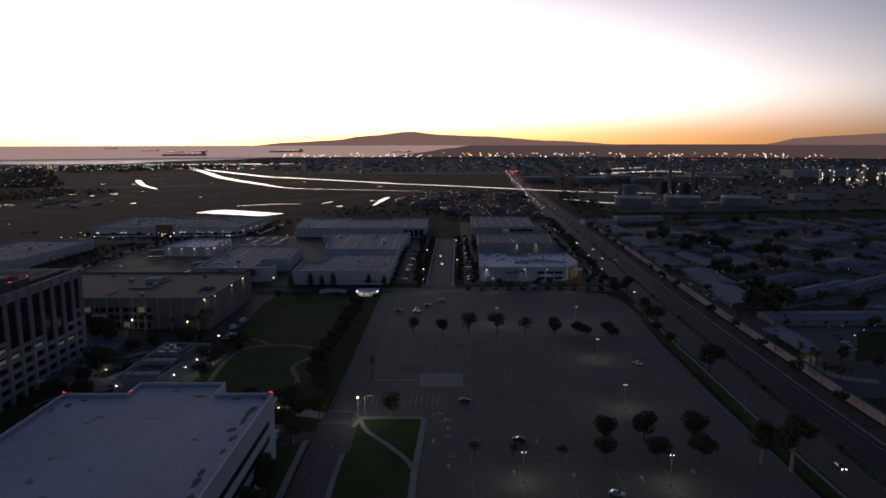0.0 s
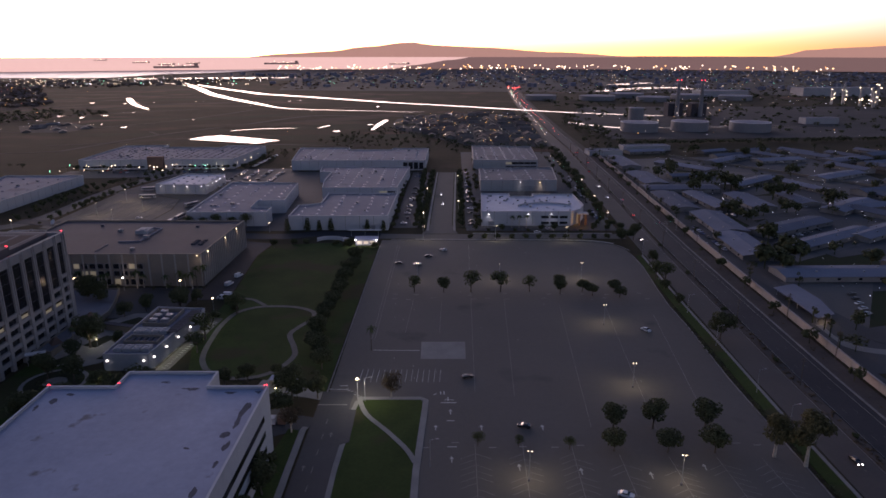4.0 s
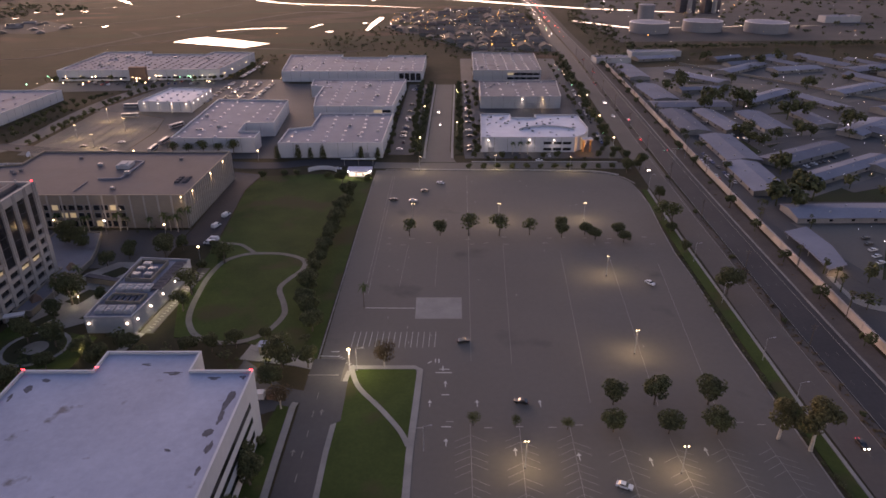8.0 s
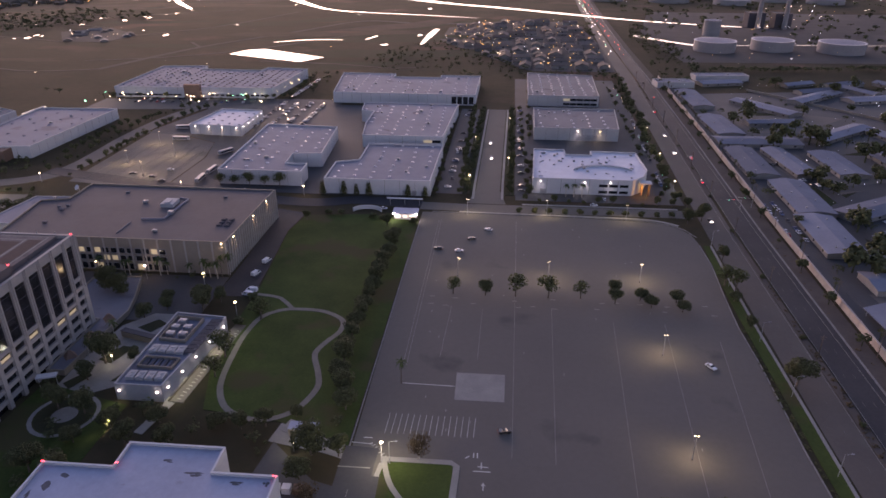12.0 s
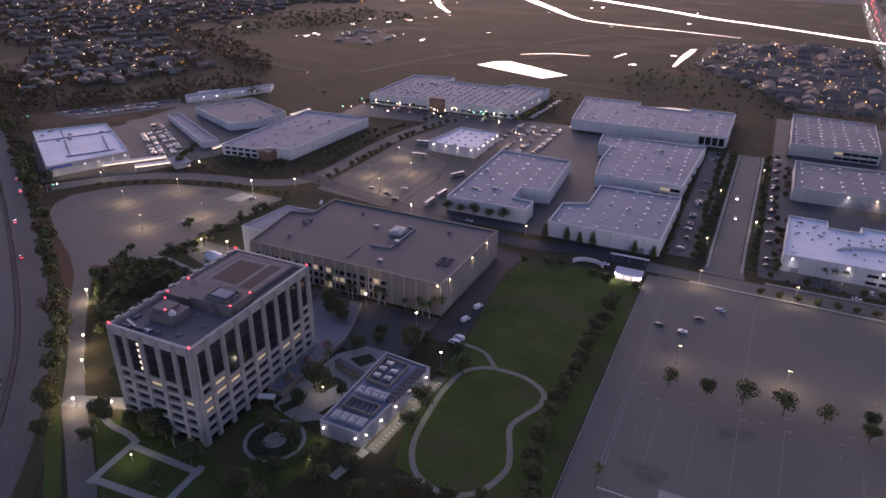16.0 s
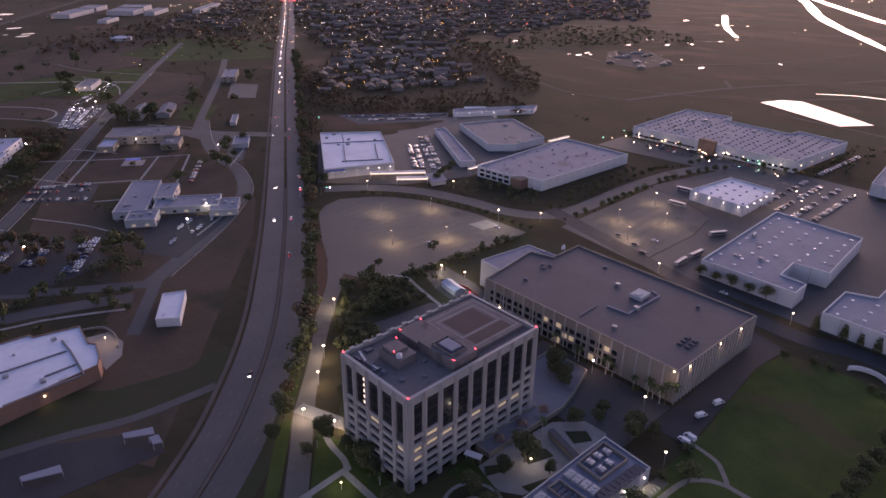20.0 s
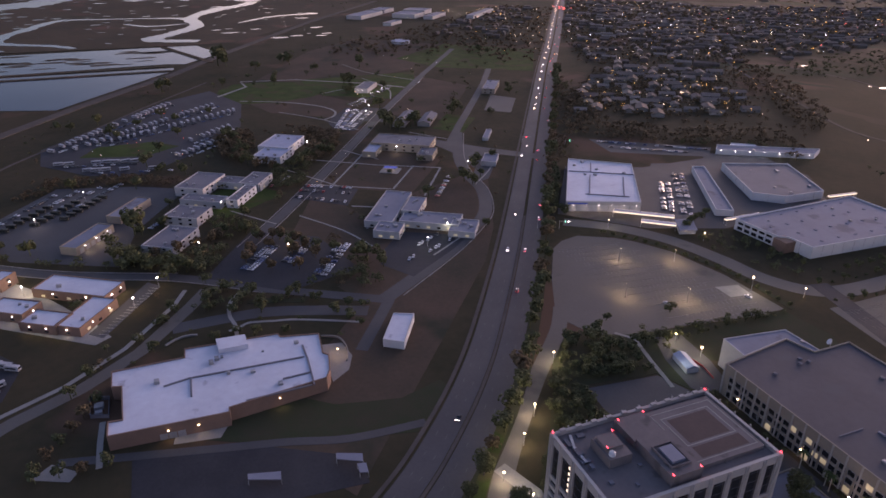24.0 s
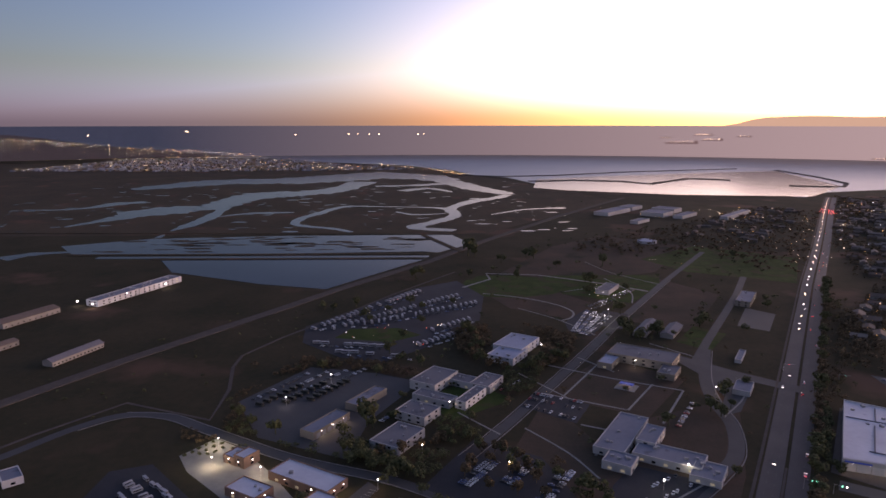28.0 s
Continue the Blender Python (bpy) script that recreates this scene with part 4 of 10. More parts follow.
sheet("yard_ground", [(-500, 436), (-552, 485), (-540, 520), (-428, 448), (-440, 415)], 0.05, ROADTAR, "asphalt yard full of parked vans", "car park")
sheet("yard_ground", [(-560, 556), (-532, 606), (-446, 588), (-440, 570), (-520, 520)], 0.04, ROADTAR, "asphalt yard behind the workshops", "yard")
sheet("yard_ground", [(-645, 474), (-573, 577), (-548, 553), (-597, 469)], 0.05, ROADTAR, "back car park behind the workshops", "car park")
sheet("yard_ground", [(-385, 600), (-205, 620), (-200, 640), (-205, 660), (-385, 645)], 0.05, ROADTAR, "car park before the long warehouse", "car park")
sheet("yard_ground", [(-212, 540), (-150, 540), (-150, 660), (-205, 660)], 0.045, ROADTAR, "car park with parked cars", "car park")

# naval side: roads and lots on the other side of the boulevard
way("base_road", [(-500, 92), (-553, 128), (-632, 177), (-722, 232), (-844, 304), (-1026, 419), (-1240, 560)], 9, 0.07, ROADTAR, "straight base road", "road", False)
way("ring_road", [(-721, 351), (-640, 318), (-590, 305), (-545, 300), (-500, 282), (-470, 256), (-440, 225), (-400, 172), (-392, 160)], 11, 0.07, ROADTAR, "curving drive round the office car park", "road")
way("north_road", [(-470, -262), (-509, -232), (-553, -204), (-577, -176), (-573, -139), (-552, -106), (-531, -74), (-500, -24), (-470, 45), (-432, 100), (-392, 166)], 9, 0.07, ROADTAR, "asphalt road past the fire station", "road")
way("drive_road", [(-392, 166), (-345, 135)], 7, 0.06, ROADTAR, "short drive to the white-roofed hall", "road", False)
# paler asphalt than the other base roads: lamplight put into its colour
way("angled_road", [(-304, -86), (-347, -31), (-363, -4), (-387, 23), (-426, 50), (-446, 62)], 8.6, 0.07, ASPHALT, "narrow road by the fenced yard", "road", False)
way("angled_walk", [(-311, -90), (-353, -38), (-368, -12), (-393, 15), (-433, 42), (-450, 49)], 2.8, 0.16, CONCRETE, "pale path beside the road", "pavement", False)
way("bay_road", [(-560, -310), (-700, -232), (-870, -125), (-992, -51), (-1166, 68), (-1345, 168), (-1700, 385), (-2110, 670)], 15, 0.6, DIRT, "long pale causeway road", "road", False)
way("dirt_lane", [(-1090, 110), (-958, 23), (-851, -40), (-771, -91), (-714, -119), (-682, -119), (-627, -107), (-566, -105), (-601, -184), (-544, -228), (-500, -256)], 3.2, 0.12, DIRT, "pale lane through scrub", "path", False)
way("field_lane", [(-990, 117), (-1040, 160), (-1078, 157), (-1065, 235), (-1000, 330), (-960, 370)], 4, 0.12, CONCRETE, "pale lane along the ball fields", "path", False)
way("field_lane", [(-955, 142), (-938, 180), (-916, 212), (-888, 236), (-861, 245), (-838, 238), (-826, 224)], 2.6, 0.12, CONCRETE, "pale path along the dry field", "path")
for line in ([(-604, 181), (-687, 234)], [(-685, 173), (-644, 233), (-614, 288)], [(-612, 164), (-576, 227)], [(-575, 228), (-629, 266)], [(-501, 183), (-540, 207)], [(-550, 184), (-537, 208)], [(-550, 248), (-614, 288)]):
    way("lawn_path", line, 1.8, 0.14, CONCRETE, "straight pale footpath", "path", False)
sheet("office_parking_ground", [(-487, 205), (-462, 250), (-445, 232), (-415, 190), (-440, 175), (-462, 185)], 0.06, NEWTAR, "dark car park beside the brick office", "car park")
sheet("staff_parking_ground", [(-587, 141), (-615, 164), (-587, 200), (-552, 181)], 0.07, NEWTAR, "small car park with rows of cars", "car park")
sheet("tree_parking_ground", [(-462, 62), (-528, 100), (-500, 145), (-440, 160), (-425, 110)], 0.06, NEWTAR, "car park between autumn trees", "car park")
sheet("motor_pool_ground", [(-600, -92), (-680, -45), (-662, 20), (-640, 60), (-560, 20), (-500, 10), (-535, -60)], 0.06, ROADTAR, "motor pool yard with dark trucks", "yard")
sheet("bus_yard_ground", [(-488, -147), (-497, -122), (-440, -70), (-395, -34), (-366, -39), (-330, -66), (-300, -120), (-420, -150)], 0.06, NEWTAR, "dark bus yard", "yard")
sheet("station_yard_ground", [(-508, -108), (-534, -90), (-520, -70), (-485, -40), (-425, 0), (-409, 8), (-403, 0), (-440, -50), (-486, -95)], 0.07, CONCRETE, "pale concrete yard of the station", "yard")
sheet("station_parking_ground", [(-409, 4), (-462, 35), (-470, 27), (-416, -4)], 0.09, ROADTAR, "small marked car park", "car park")
sheet("low_parking_ground", [(-300, 20), (-288, 75), (-266, 113), (-250, 112), (-253, 75), (-262, 20)], 0.06, NEWTAR, "dark car park below the hall", "car park")
sheet("verge_ground", [(-335, 73), (-305, 111), (-298, 142), (-305, 165), (-297, 168), (-272, 141), (-284, 95), (-295, 64), (-312, 30)], 0.045, DARKGRASS, "dark shrubby grass below the hall", "verge")
sheet("fleet_lot_ground", [(-766, 244), (-842, 290), (-872, 262), (-818, 226), (-784, 224)], 0.05, NEWTAR, "dark asphalt lot packed with parked cars", "car park")
way("drain_track", [(-310, -10), (-293, 60), (-287, 85), (-279, 112), (-277, 147)], 5, 0.1, ROADTAR, "narrow paved track by a ditch", "path")
sheet("plain_pad", [(-800, 421), (-874, 465), (-844, 488), (-778, 447)], 0.09, ASPHALT, "pale rectangular pad in the grass", "pad")


sheet("bright_parking_ground", [(-812, 255), (-868, 285), (-850, 310), (-790, 285)], 0.08, NEWTAR, "car park packed with cars", "car park")
sheet("trailer_park_ground", [(-690, 22), (-708, -22), (-754, -66), (-810, -72), (-985, 48), (-1030, 110), (-940, 142), (-830, 128), (-740, 70)], 0.05, NEWTAR, "worn asphalt ground of the trailer park", "car park")
sheet("trailer_lawn_ground", [(-768, -34), (-752, 26), (-776, 60), (-802, 34), (-800, -20)], 0.07, GRASS, "green lawn in the trailer park", "lawn")
bays = Shape()
for k in range(17):
    x, y = -412 - k * 2.9, 5.5 + k * 1.75
    bays.strip([(x, y), (x - 2.6, y - 4.4)], 0.14, 0.02, 0.165)
setting("bay_lines", bays, PAINT, "white painted bay lines on the base", "road marking", kind="stuff")
for line in ([(-550, -199), (-572, -173), (-568, -140), (-547, -108), (-526, -76), (-495, -26), (-466, 42), (-428, 96)], [(-582, -176), (-578, -138), (-557, -104), (-536, -72), (-505, -22), (-476, 46)],
             [(-715, 356), (-640, 324), (-590, 311), (-545, 306), (-497, 288), (-465, 261), (-435, 229), (-394, 176)], [(-497, 97), (-550, 133), (-629, 182), (-719, 237), (-841, 309), (-1023, 424)], [(-503, 87), (-556, 123), (-635, 172), (-725, 227), (-847, 299)]):
    way("base_kerb", line, 0.7, 0.2, KERB, "pale kerb along a base road", "kerb")
for line in ([(-440, 214), (-470, 256)], [(-545, 140), (-505, 165), (-470, 178)], [(-575, 90), (-535, 120)], [(-660, 150), (-600, 185)], [(-700, 215), (-660, 240)], [(-770, 250), (-830, 220), (-880, 180)], [(-900, 330), (-960, 345), (-1040, 330)],
             [(-1000, 400), (-1080, 350), (-1160, 330)], [(-960, 250), (-1000, 330)], [(-740, 300), (-700, 330)], [(-560, 300), (-600, 335), (-640, 350)]):
    way("base_walk", line, 1.5, 0.15, CONCRETE, "thin pale footpath on the base", "path")

# the oil field: pads, tracks and bands of growth on the wetland
sheet("settlement_ground", [(-640, 985), (-700, 1080), (-640, 1130), (-560, 1060), (-575, 985)], 0.06, DIRT, "pale pad of an oil yard", "yard")
for line in ([(-900, 1010), (-760, 1020), (-640, 985)], [(-520, 840), (-420, 880), (-330, 960), (-230, 1100)], [(-1100, 1050), (-900, 920), (-700, 830), (-560, 770), (-470, 790)], [(-560, 1060), (-470, 1180), (-400, 1400)], [(-800, 1200), (-640, 1130)],
             [(-1200, 1300), (-900, 1250), (-700, 1300), (-520, 1420)], [(-450, 1000), (-420, 958)], [(-300, 860), (-200, 850), (-130, 830), (-90, 840)]):
    way("oil_track", line, 5, 0.07, DIRT, "pale dirt track over the wetland", "track")
r = random.Random(62)
bands = {DARKGRASS: Shape(), MARSH: Shape(), MEADOW: Shape()}
for k in range(230):
    x, y, q = r.uniform(-2000, 0), r.uniform(740, 2600), r.uniform(40, 210)
    if inside(x, y, [(-1500, 1200), (-900, 900), (-560, 740), (-180, 800), (-110, 1060), (-60, 1300), (-500, 1500), (-700, 2300), (-1300, 2500), (-2000, 1700)]):
        a0 = r.uniform(-0.5, 0.5) + 0.4
        pts = [(q * math.cos(a) * r.uniform(0.8, 1.2), 0.16 * q * math.sin(a) * r.uniform(0.5, 1.5)) for a in np.arange(0, 6.2, 0.35)]
        bands[(DARKGRASS, DARKGRASS, MARSH, MEADOW)[k % 4]].add([(x + px * math.cos(a0) - py * math.sin(a0), y + px * math.sin(a0) + py * math.cos(a0), 0.03 + k * 0.0007) for px, py in pts], [tuple(range(len(pts)))])
for m, sh in bands.items():
    setting("growth_bands", sh, m, "bands of low growth on the wetland", "scrub", kind="stuff")
way("gate_road", [(-612, 392), (-634, 368), (-656, 346), (-680, 326), (-707, 303)], 16, 0.06, ROADTAR, "asphalt road from the boulevard to the base", "road")
way("gate_lane", [(-1043, 542), (-940, 484), (-849, 428), (-750, 366), (-680, 324)], 9, 0.063, ROADTAR, "straight lane across the base fields", "road", False)
sheet("gate_apron_road", [(-560, 296), (-600, 318), (-650, 318), (-690, 308), (-672, 336), (-640, 350), (-600, 338), (-570, 318)], 0.05, ROADTAR, "asphalt apron by the base sheds", "road")
sheet("works_yard_ground", [(-575, 402), (-474, 334), (-424, 384), (-402, 440), (-412, 560), (-470, 600), (-548, 590), (-545, 470)], 0.025, ROADTAR, "asphalt yards round the workshops", "yard")

# ---- backdrop of far sea, hills and sky line ----
def far_wall(name, a0, a1, radius, top, mat, label, z0=-2.0):
    s = Shape()
    n = max(2, int(abs(a1 - a0)))
    for i in range(n + 1):
        a = a0 + (a1 - a0) * i / n
        t = top(a) if callable(top) else top
        x, y = HUB[0] - radius * math.sin(radians(a)), HUB[1] + radius * math.cos(radians(a))
        s.v += [(x, y, z0), (x, y, t)]
    s.f += [(2 * i, 2 * i + 1, 2 * i + 3, 2 * i + 2) for i in range(n)]
    return setting(name, s, mat, label, "backdrop")


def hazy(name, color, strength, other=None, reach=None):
    """Distance with dusk haze and sky shine painted in as glow; other: its colour further along y."""
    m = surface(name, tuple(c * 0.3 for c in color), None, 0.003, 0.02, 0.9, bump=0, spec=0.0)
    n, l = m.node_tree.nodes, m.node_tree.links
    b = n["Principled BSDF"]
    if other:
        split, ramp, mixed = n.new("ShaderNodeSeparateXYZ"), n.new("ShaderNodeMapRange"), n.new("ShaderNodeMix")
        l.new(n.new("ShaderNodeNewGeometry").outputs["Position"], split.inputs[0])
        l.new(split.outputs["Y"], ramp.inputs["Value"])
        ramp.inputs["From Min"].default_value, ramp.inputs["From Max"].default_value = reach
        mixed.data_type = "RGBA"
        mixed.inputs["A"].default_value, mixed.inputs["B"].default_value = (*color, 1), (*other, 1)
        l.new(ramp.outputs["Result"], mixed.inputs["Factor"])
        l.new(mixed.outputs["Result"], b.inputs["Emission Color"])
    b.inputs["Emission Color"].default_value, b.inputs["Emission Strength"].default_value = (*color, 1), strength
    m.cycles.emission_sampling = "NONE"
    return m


def bumps(points):
    """A ridge line from a few headings and heights."""
    def height(a):
        for (a0, h0), (a1, h1) in zip(points, points[1:]):
            if a0 <= a <= a1:
                t = (a - a0) / (a1 - a0)
                return h0 + (h1 - h0) * t * t * (3 - 2 * t) + 2.0 * noise.noise((a * 1.3, h0 * 0.1, 5))
        return 0.0
    return height


# the sea walls glow in reflected sky colour, the west one brighter towards the sunset
FARSEA_FRONT = hazy("far_sea_sunset_shine", (0.36, 0.25, 0.235), 0.9)
FARSEA_WEST = hazy("far_sea_sky_shine", (0.018, 0.025, 0.046), 0.5, (0.22, 0.19, 0.21), (-1700, 3300))
# land, hill and island colours hold the painted haze before them
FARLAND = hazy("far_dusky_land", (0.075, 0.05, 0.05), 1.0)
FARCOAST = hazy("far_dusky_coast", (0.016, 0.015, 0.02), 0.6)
HILL = hazy("far_haze_tinted_hill", (0.19, 0.115, 0.1), 0.9)
ISLAND = hazy("far_haze_tinted_island", (0.16, 0.118, 0.094), 0.9)
far_wall("far_sea_backdrop", -3, 46, 4816, 82, FARSEA_FRONT, "far sea painted with the reflected sunset")
far_wall("far_sea_backdrop", 46, 128, 4816, 203, FARSEA_WEST, "far sea to the horizon, painted with reflected sky")
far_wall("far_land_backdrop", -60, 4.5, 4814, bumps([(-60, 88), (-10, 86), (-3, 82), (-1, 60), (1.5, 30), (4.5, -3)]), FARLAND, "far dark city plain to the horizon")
far_wall("far_hill_backdrop", -16, 16, 4812, bumps([(-16, 84), (-10, 112), (-3, 146), (0, 158), (2.3, 178), (6, 148), (9, 118), (12, 104), (16, 80)]), HILL, "long headland on the horizon, tinted by painted haze", 80)
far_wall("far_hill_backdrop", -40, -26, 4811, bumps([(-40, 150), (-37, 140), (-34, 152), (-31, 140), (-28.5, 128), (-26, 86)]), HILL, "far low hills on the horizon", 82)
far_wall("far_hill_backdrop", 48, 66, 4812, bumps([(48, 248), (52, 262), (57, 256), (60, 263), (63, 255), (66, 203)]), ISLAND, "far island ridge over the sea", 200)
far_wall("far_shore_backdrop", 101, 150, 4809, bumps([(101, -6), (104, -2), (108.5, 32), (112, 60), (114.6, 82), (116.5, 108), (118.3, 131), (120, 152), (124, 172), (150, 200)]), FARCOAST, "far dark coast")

# ---- building kit ----
UNIT = {}


def unit(key, make, mat, smooth=False):
    """A mesh made once and shared."""
    if key not in UNIT:
        UNIT[key] = make().mesh(key[0] if isinstance(key, tuple) else key, mat, smooth)
    return UNIT[key]


def put(name, mesh, parent, at, turn=0.0, scale=None, label=""):
    ob = new(name, mesh)
    ob.parent = parent
    ob.matrix_local = pose(*at, 0, 0, turn) @ (Matrix.Diagonal((*scale, 1)) if scale else Matrix())
    if label:
        ob["label"] = label
    return ob


def skylight_mesh(mat):
    return unit(("skylight", mat.name), lambda: Shape().box(-0.95, -0.75, 0, 0.95, 0.75, 0.3).turned(0, 0, 1.75, 1.35, 0.3, 0.5, 0, 0.75), mat)


def vent_mesh(mat):
    return unit(("roof_unit", mat.name), lambda: Shape().box(-1.2, -1.0, 0.15, 1.2, 1.0, 1.35).box(-1.0, -0.8, 0, 1.0, 0.8, 0.15).tube(0.4, 0, 1.35, 1.5, 0.55, n=8).box(-1.0, -0.8, 1.35, -0.3, 0.8, 1.55), mat)


SKYLIGHT = surface("milky_skylight", (0.4, 0.4, 0.44), (0.28, 0.28, 0.31), 0.5, 3, 0.35, bump=0, spec=0.5)


def facing(pts):
    """Edges of an outline, counter-clockwise: start, direction, length, outward heading."""
    pts = pts if area(pts) > 0 else pts[::-1]
    out = []
    for a, b in zip(pts, pts[1:] + pts[:1]):
        d = math.hypot(b[0] - a[0], b[1] - a[1])
        out.append((a, ((b[0] - a[0]) / d, (b[1] - a[1]) / d), d, math.degrees(math.atan2(b[1] - a[1], b[0] - a[0]))))
    return out


def pane_mesh(w, h, mat):
    return unit(("window", round(w, 2), round(h, 2), mat.name), lambda: Shape().box(-w / 2, -0.1, 0, w / 2, 0.06, h), mat)


def frame_mesh(w, h):
    return unit(("window_frame", round(w, 2), round(h, 2)), lambda: Shape().box(-w / 2 - 0.15, -0.16, -0.15, w / 2 + 0.15, 0.05, 0).box(-w / 2 - 0.15, -0.16, h, w / 2 + 0.15, 0.05, h + 0.15)
                .box(-w / 2 - 0.15, -0.16, 0, -w / 2, 0.05, h).box(w / 2, -0.16, 0, w / 2 + 0.15, 0.05, h), METAL)


def openings(house, pts, edge, n, w, h, z, mat=None, span=(0.06, 0.94), name="window", lit=0.0, seed=1, framed=False):
    (ax, ay), (dx, dy), length, head = facing(pts)[edge]
    r = random.Random(seed)
    for i in range(n):
        t = length * (span[0] + (span[1] - span[0]) * (i + 0.5) / n)
        m = mat or GLASSDARK
        if lit and r.random() < lit:
            m = LITWARM
        p = put(name, pane_mesh(w, h, m), house, (ax + dx * t, ay + dy * t, z), head)
        if framed:
            fr = new("window_frame", frame_mesh(w, h))
            fr.parent = p


def pilasters(house, pts, edge, n, w, depth, z0, z1, mat, name="pilaster"):
    (ax, ay), (dx, dy), length, head = facing(pts)[edge]
    me = unit((name, w, depth, z1 - z0, mat.name), lambda: Shape().box(-w / 2, -depth, 0, w / 2, 0.02, z1 - z0), mat)
    for i in range(n):
        t = length * i / (n - 1)
        put(name, me, house, (ax + dx * t, ay + dy * t, z0), head)


def warehouse(name, pts, h, walls, roof, label, category="warehouse", sky=None, vents=0, joints=0, seed=1, parapet=0.9, sink=None):
    """A flat-roofed hall: wall ring with parapet, roof deck, skylights, roof units, panel joints."""
    w = thing(name, label, category)
    pts = pts if area(pts) > 0 else pts[::-1]
    BUILT.append(inset(pts, -3))
    part("wall", Shape().ring(pts, 0.45, -0.3, h), walls, w)
    part("roof", Shape().prism(inset(pts, 0.43), h - parapet - 0.4, h - parapet), roof, w)
    part("coping", Shape().ring([(x, y) for x, y in inset(pts, -0.06)], 0.6, h, h + 0.12), walls, w)
    r = random.Random(seed)
    xs, ys = [p[0] for p in pts], [p[1] for p in pts]
    if sky:
        gx, gy, mat = sky
        for i, x in enumerate(np.arange(min(xs) + gx / 2, max(xs), gx)):
            for y in np.arange(min(ys) + gy / 2 + (gy / 2 if i % 2 else 0) * 0.6, max(ys), gy):
                if inside(x, y, pts, 3.0) and r.random() < 0.88:
                    put("skylight", skylight_mesh(mat), w, (x + r.uniform(-.6, .6), y + r.uniform(-.6, .6), h - parapet), 90 if (i % 3 == 0) else 0)
    for k in range(vents):
        for attempt in range(9):
            x, y = r.uniform(min(xs), max(xs)), r.uniform(min(ys), max(ys))
            if inside(x, y, pts, 4.0):
                s = r.uniform(0.35, 0.8) if vents > 20 else r.uniform(0.55, 1.25)
                put("roof_unit", vent_mesh(METAL), w, (x, y, h - parapet), r.choice((0, 90)), (s, s, s * r.uniform(0.8, 1.2)))
                break
    if joints:
        for (ax, ay), (dx, dy), d, head in facing(pts):
            m = max(1, int(d / joints))
            me = unit(("panel_joint", h), lambda: Shape().box(-0.09, -0.035, 0, 0.09, 0.02, h - 0.05), KERB)
            for i in range(1, m):
                put("panel_joint", me, w, (ax + dx * d * i / m, ay + dy * d * i / m, 0), head)
    return w


def wall_lamp(parent_pts, edge, t, z, energy, color, head=None, group="wall lamps"):
    (ax, ay), (dx, dy), d, a = facing(parent_pts)[edge]
    x, y = ax + dx * d * t, ay + dy * d * t
    w = thing("wall_lamp", "small bright floodlight fixed to a wall", "lamp", (x, y, z), a, group)
    part("bracket", unit("bracket", lambda: Shape().box(-0.08, -0.5, -0.05, 0.08, 0.02, 0.08), POLEGREY), None, w)
    part("lamp_head", unit(("lamp_head", (head or HEADWHITE).name), lambda: Shape().turned(0, -0.62, 0.6, 0.45, -0.2, 0.12, 0, 0.7), head or HEADWHITE), None, w, "glowing lamp head")
    if energy:
        lamp("lamp_light", (0, -0.95, -0.25), energy * 1.5, color, w, 150, 0.1, (0, -5.5, -z))
    return w


MOONY = (0.86, 1.0, 0.8)
COOL, WARM, SODIUM = (0.92, 0.96, 1.0), (1.0, 0.83, 0.56), (1.0, 0.74, 0.36)

# ---- warehouses beyond the car park ----
WA = [(-108, 406), (-40, 406), (-38, 484), (-93, 484), (-93, 446), (-108, 440)]
w = warehouse("warehouse", WA, 10.2, WALLWHITE, ROOFLIGHT, "pale grey flat-roofed warehouse with skylights and cypress trees", sky=(11.5, 11, SKYLIGHT), vents=4, joints=9, seed=3)
openings(w, WA, 0, 3, 3, 3.2, 0.2, METAL, (0.72, 0.98), "dock_door")
WBP = [(-182, 417), (-126, 417), (-126, 433), (-141, 434), (-142, 455), (-122, 457), (-126, 527), (-184, 531)]
w = warehouse("warehouse", WBP, 10.2, WALLWHITE, ROOFLIGHT, "pale L-shaped warehouse with a notch and skylights", sky=(12, 12, SKYLIGHT), vents=4, joints=9, seed=4)
WC = [(-102, 506), (-40, 506), (-34, 612), (-120, 612), (-117, 582), (-106, 580), (-106, 540)]
w = warehouse("warehouse", WC, 10.2, WALLWHITE, ROOFLIGHT, "pale warehouse with a dark glazed office corner", sky=(11.5, 11, SKYLIGHT), vents=6, joints=9, seed=5)
openings(w, WC, 0, 3, 6, 2.2, 1.0, None, (0.66, 0.98))
openings(w, WC, 0, 2, 6.5, 2.2, 5.0, None, (0.76, 0.98), lit=0.2)
WD = [(-158, 650), (-20, 650), (-18, 742), (-60, 742), (-60, 730), (-110, 730), (-110, 746), (-168, 746)]
w = warehouse("warehouse", WD, 10.2, WALLWHITE, ROOFLIGHT, "long pale warehouse with a glazed corner", sky=(12, 12, SKYLIGHT), vents=10, joints=9, seed=6)
openings(w, WD, 0, 4, 4.5, 7, 1.2, None, (0.83, 0.99))
WE = [(30, 655), (97, 655), (102, 756), (33, 766)]
w = warehouse("warehouse", WE, 10.2, WALLGREY, ROOFGREY, "grey warehouse with rows of bright skylights", sky=(10, 10.5, SKYLIGHT), vents=5, joints=9, seed=7)
openings(w, WE, 0, 5, 6, 2.2, 1.2, None, (0.5, 0.98))
openings(w, WE, 0, 5, 6, 2.2, 5.4, None, (0.5, 0.98), lit=0.2)
WF = [(31, 540), (98, 540), (104, 606), (33, 606)]
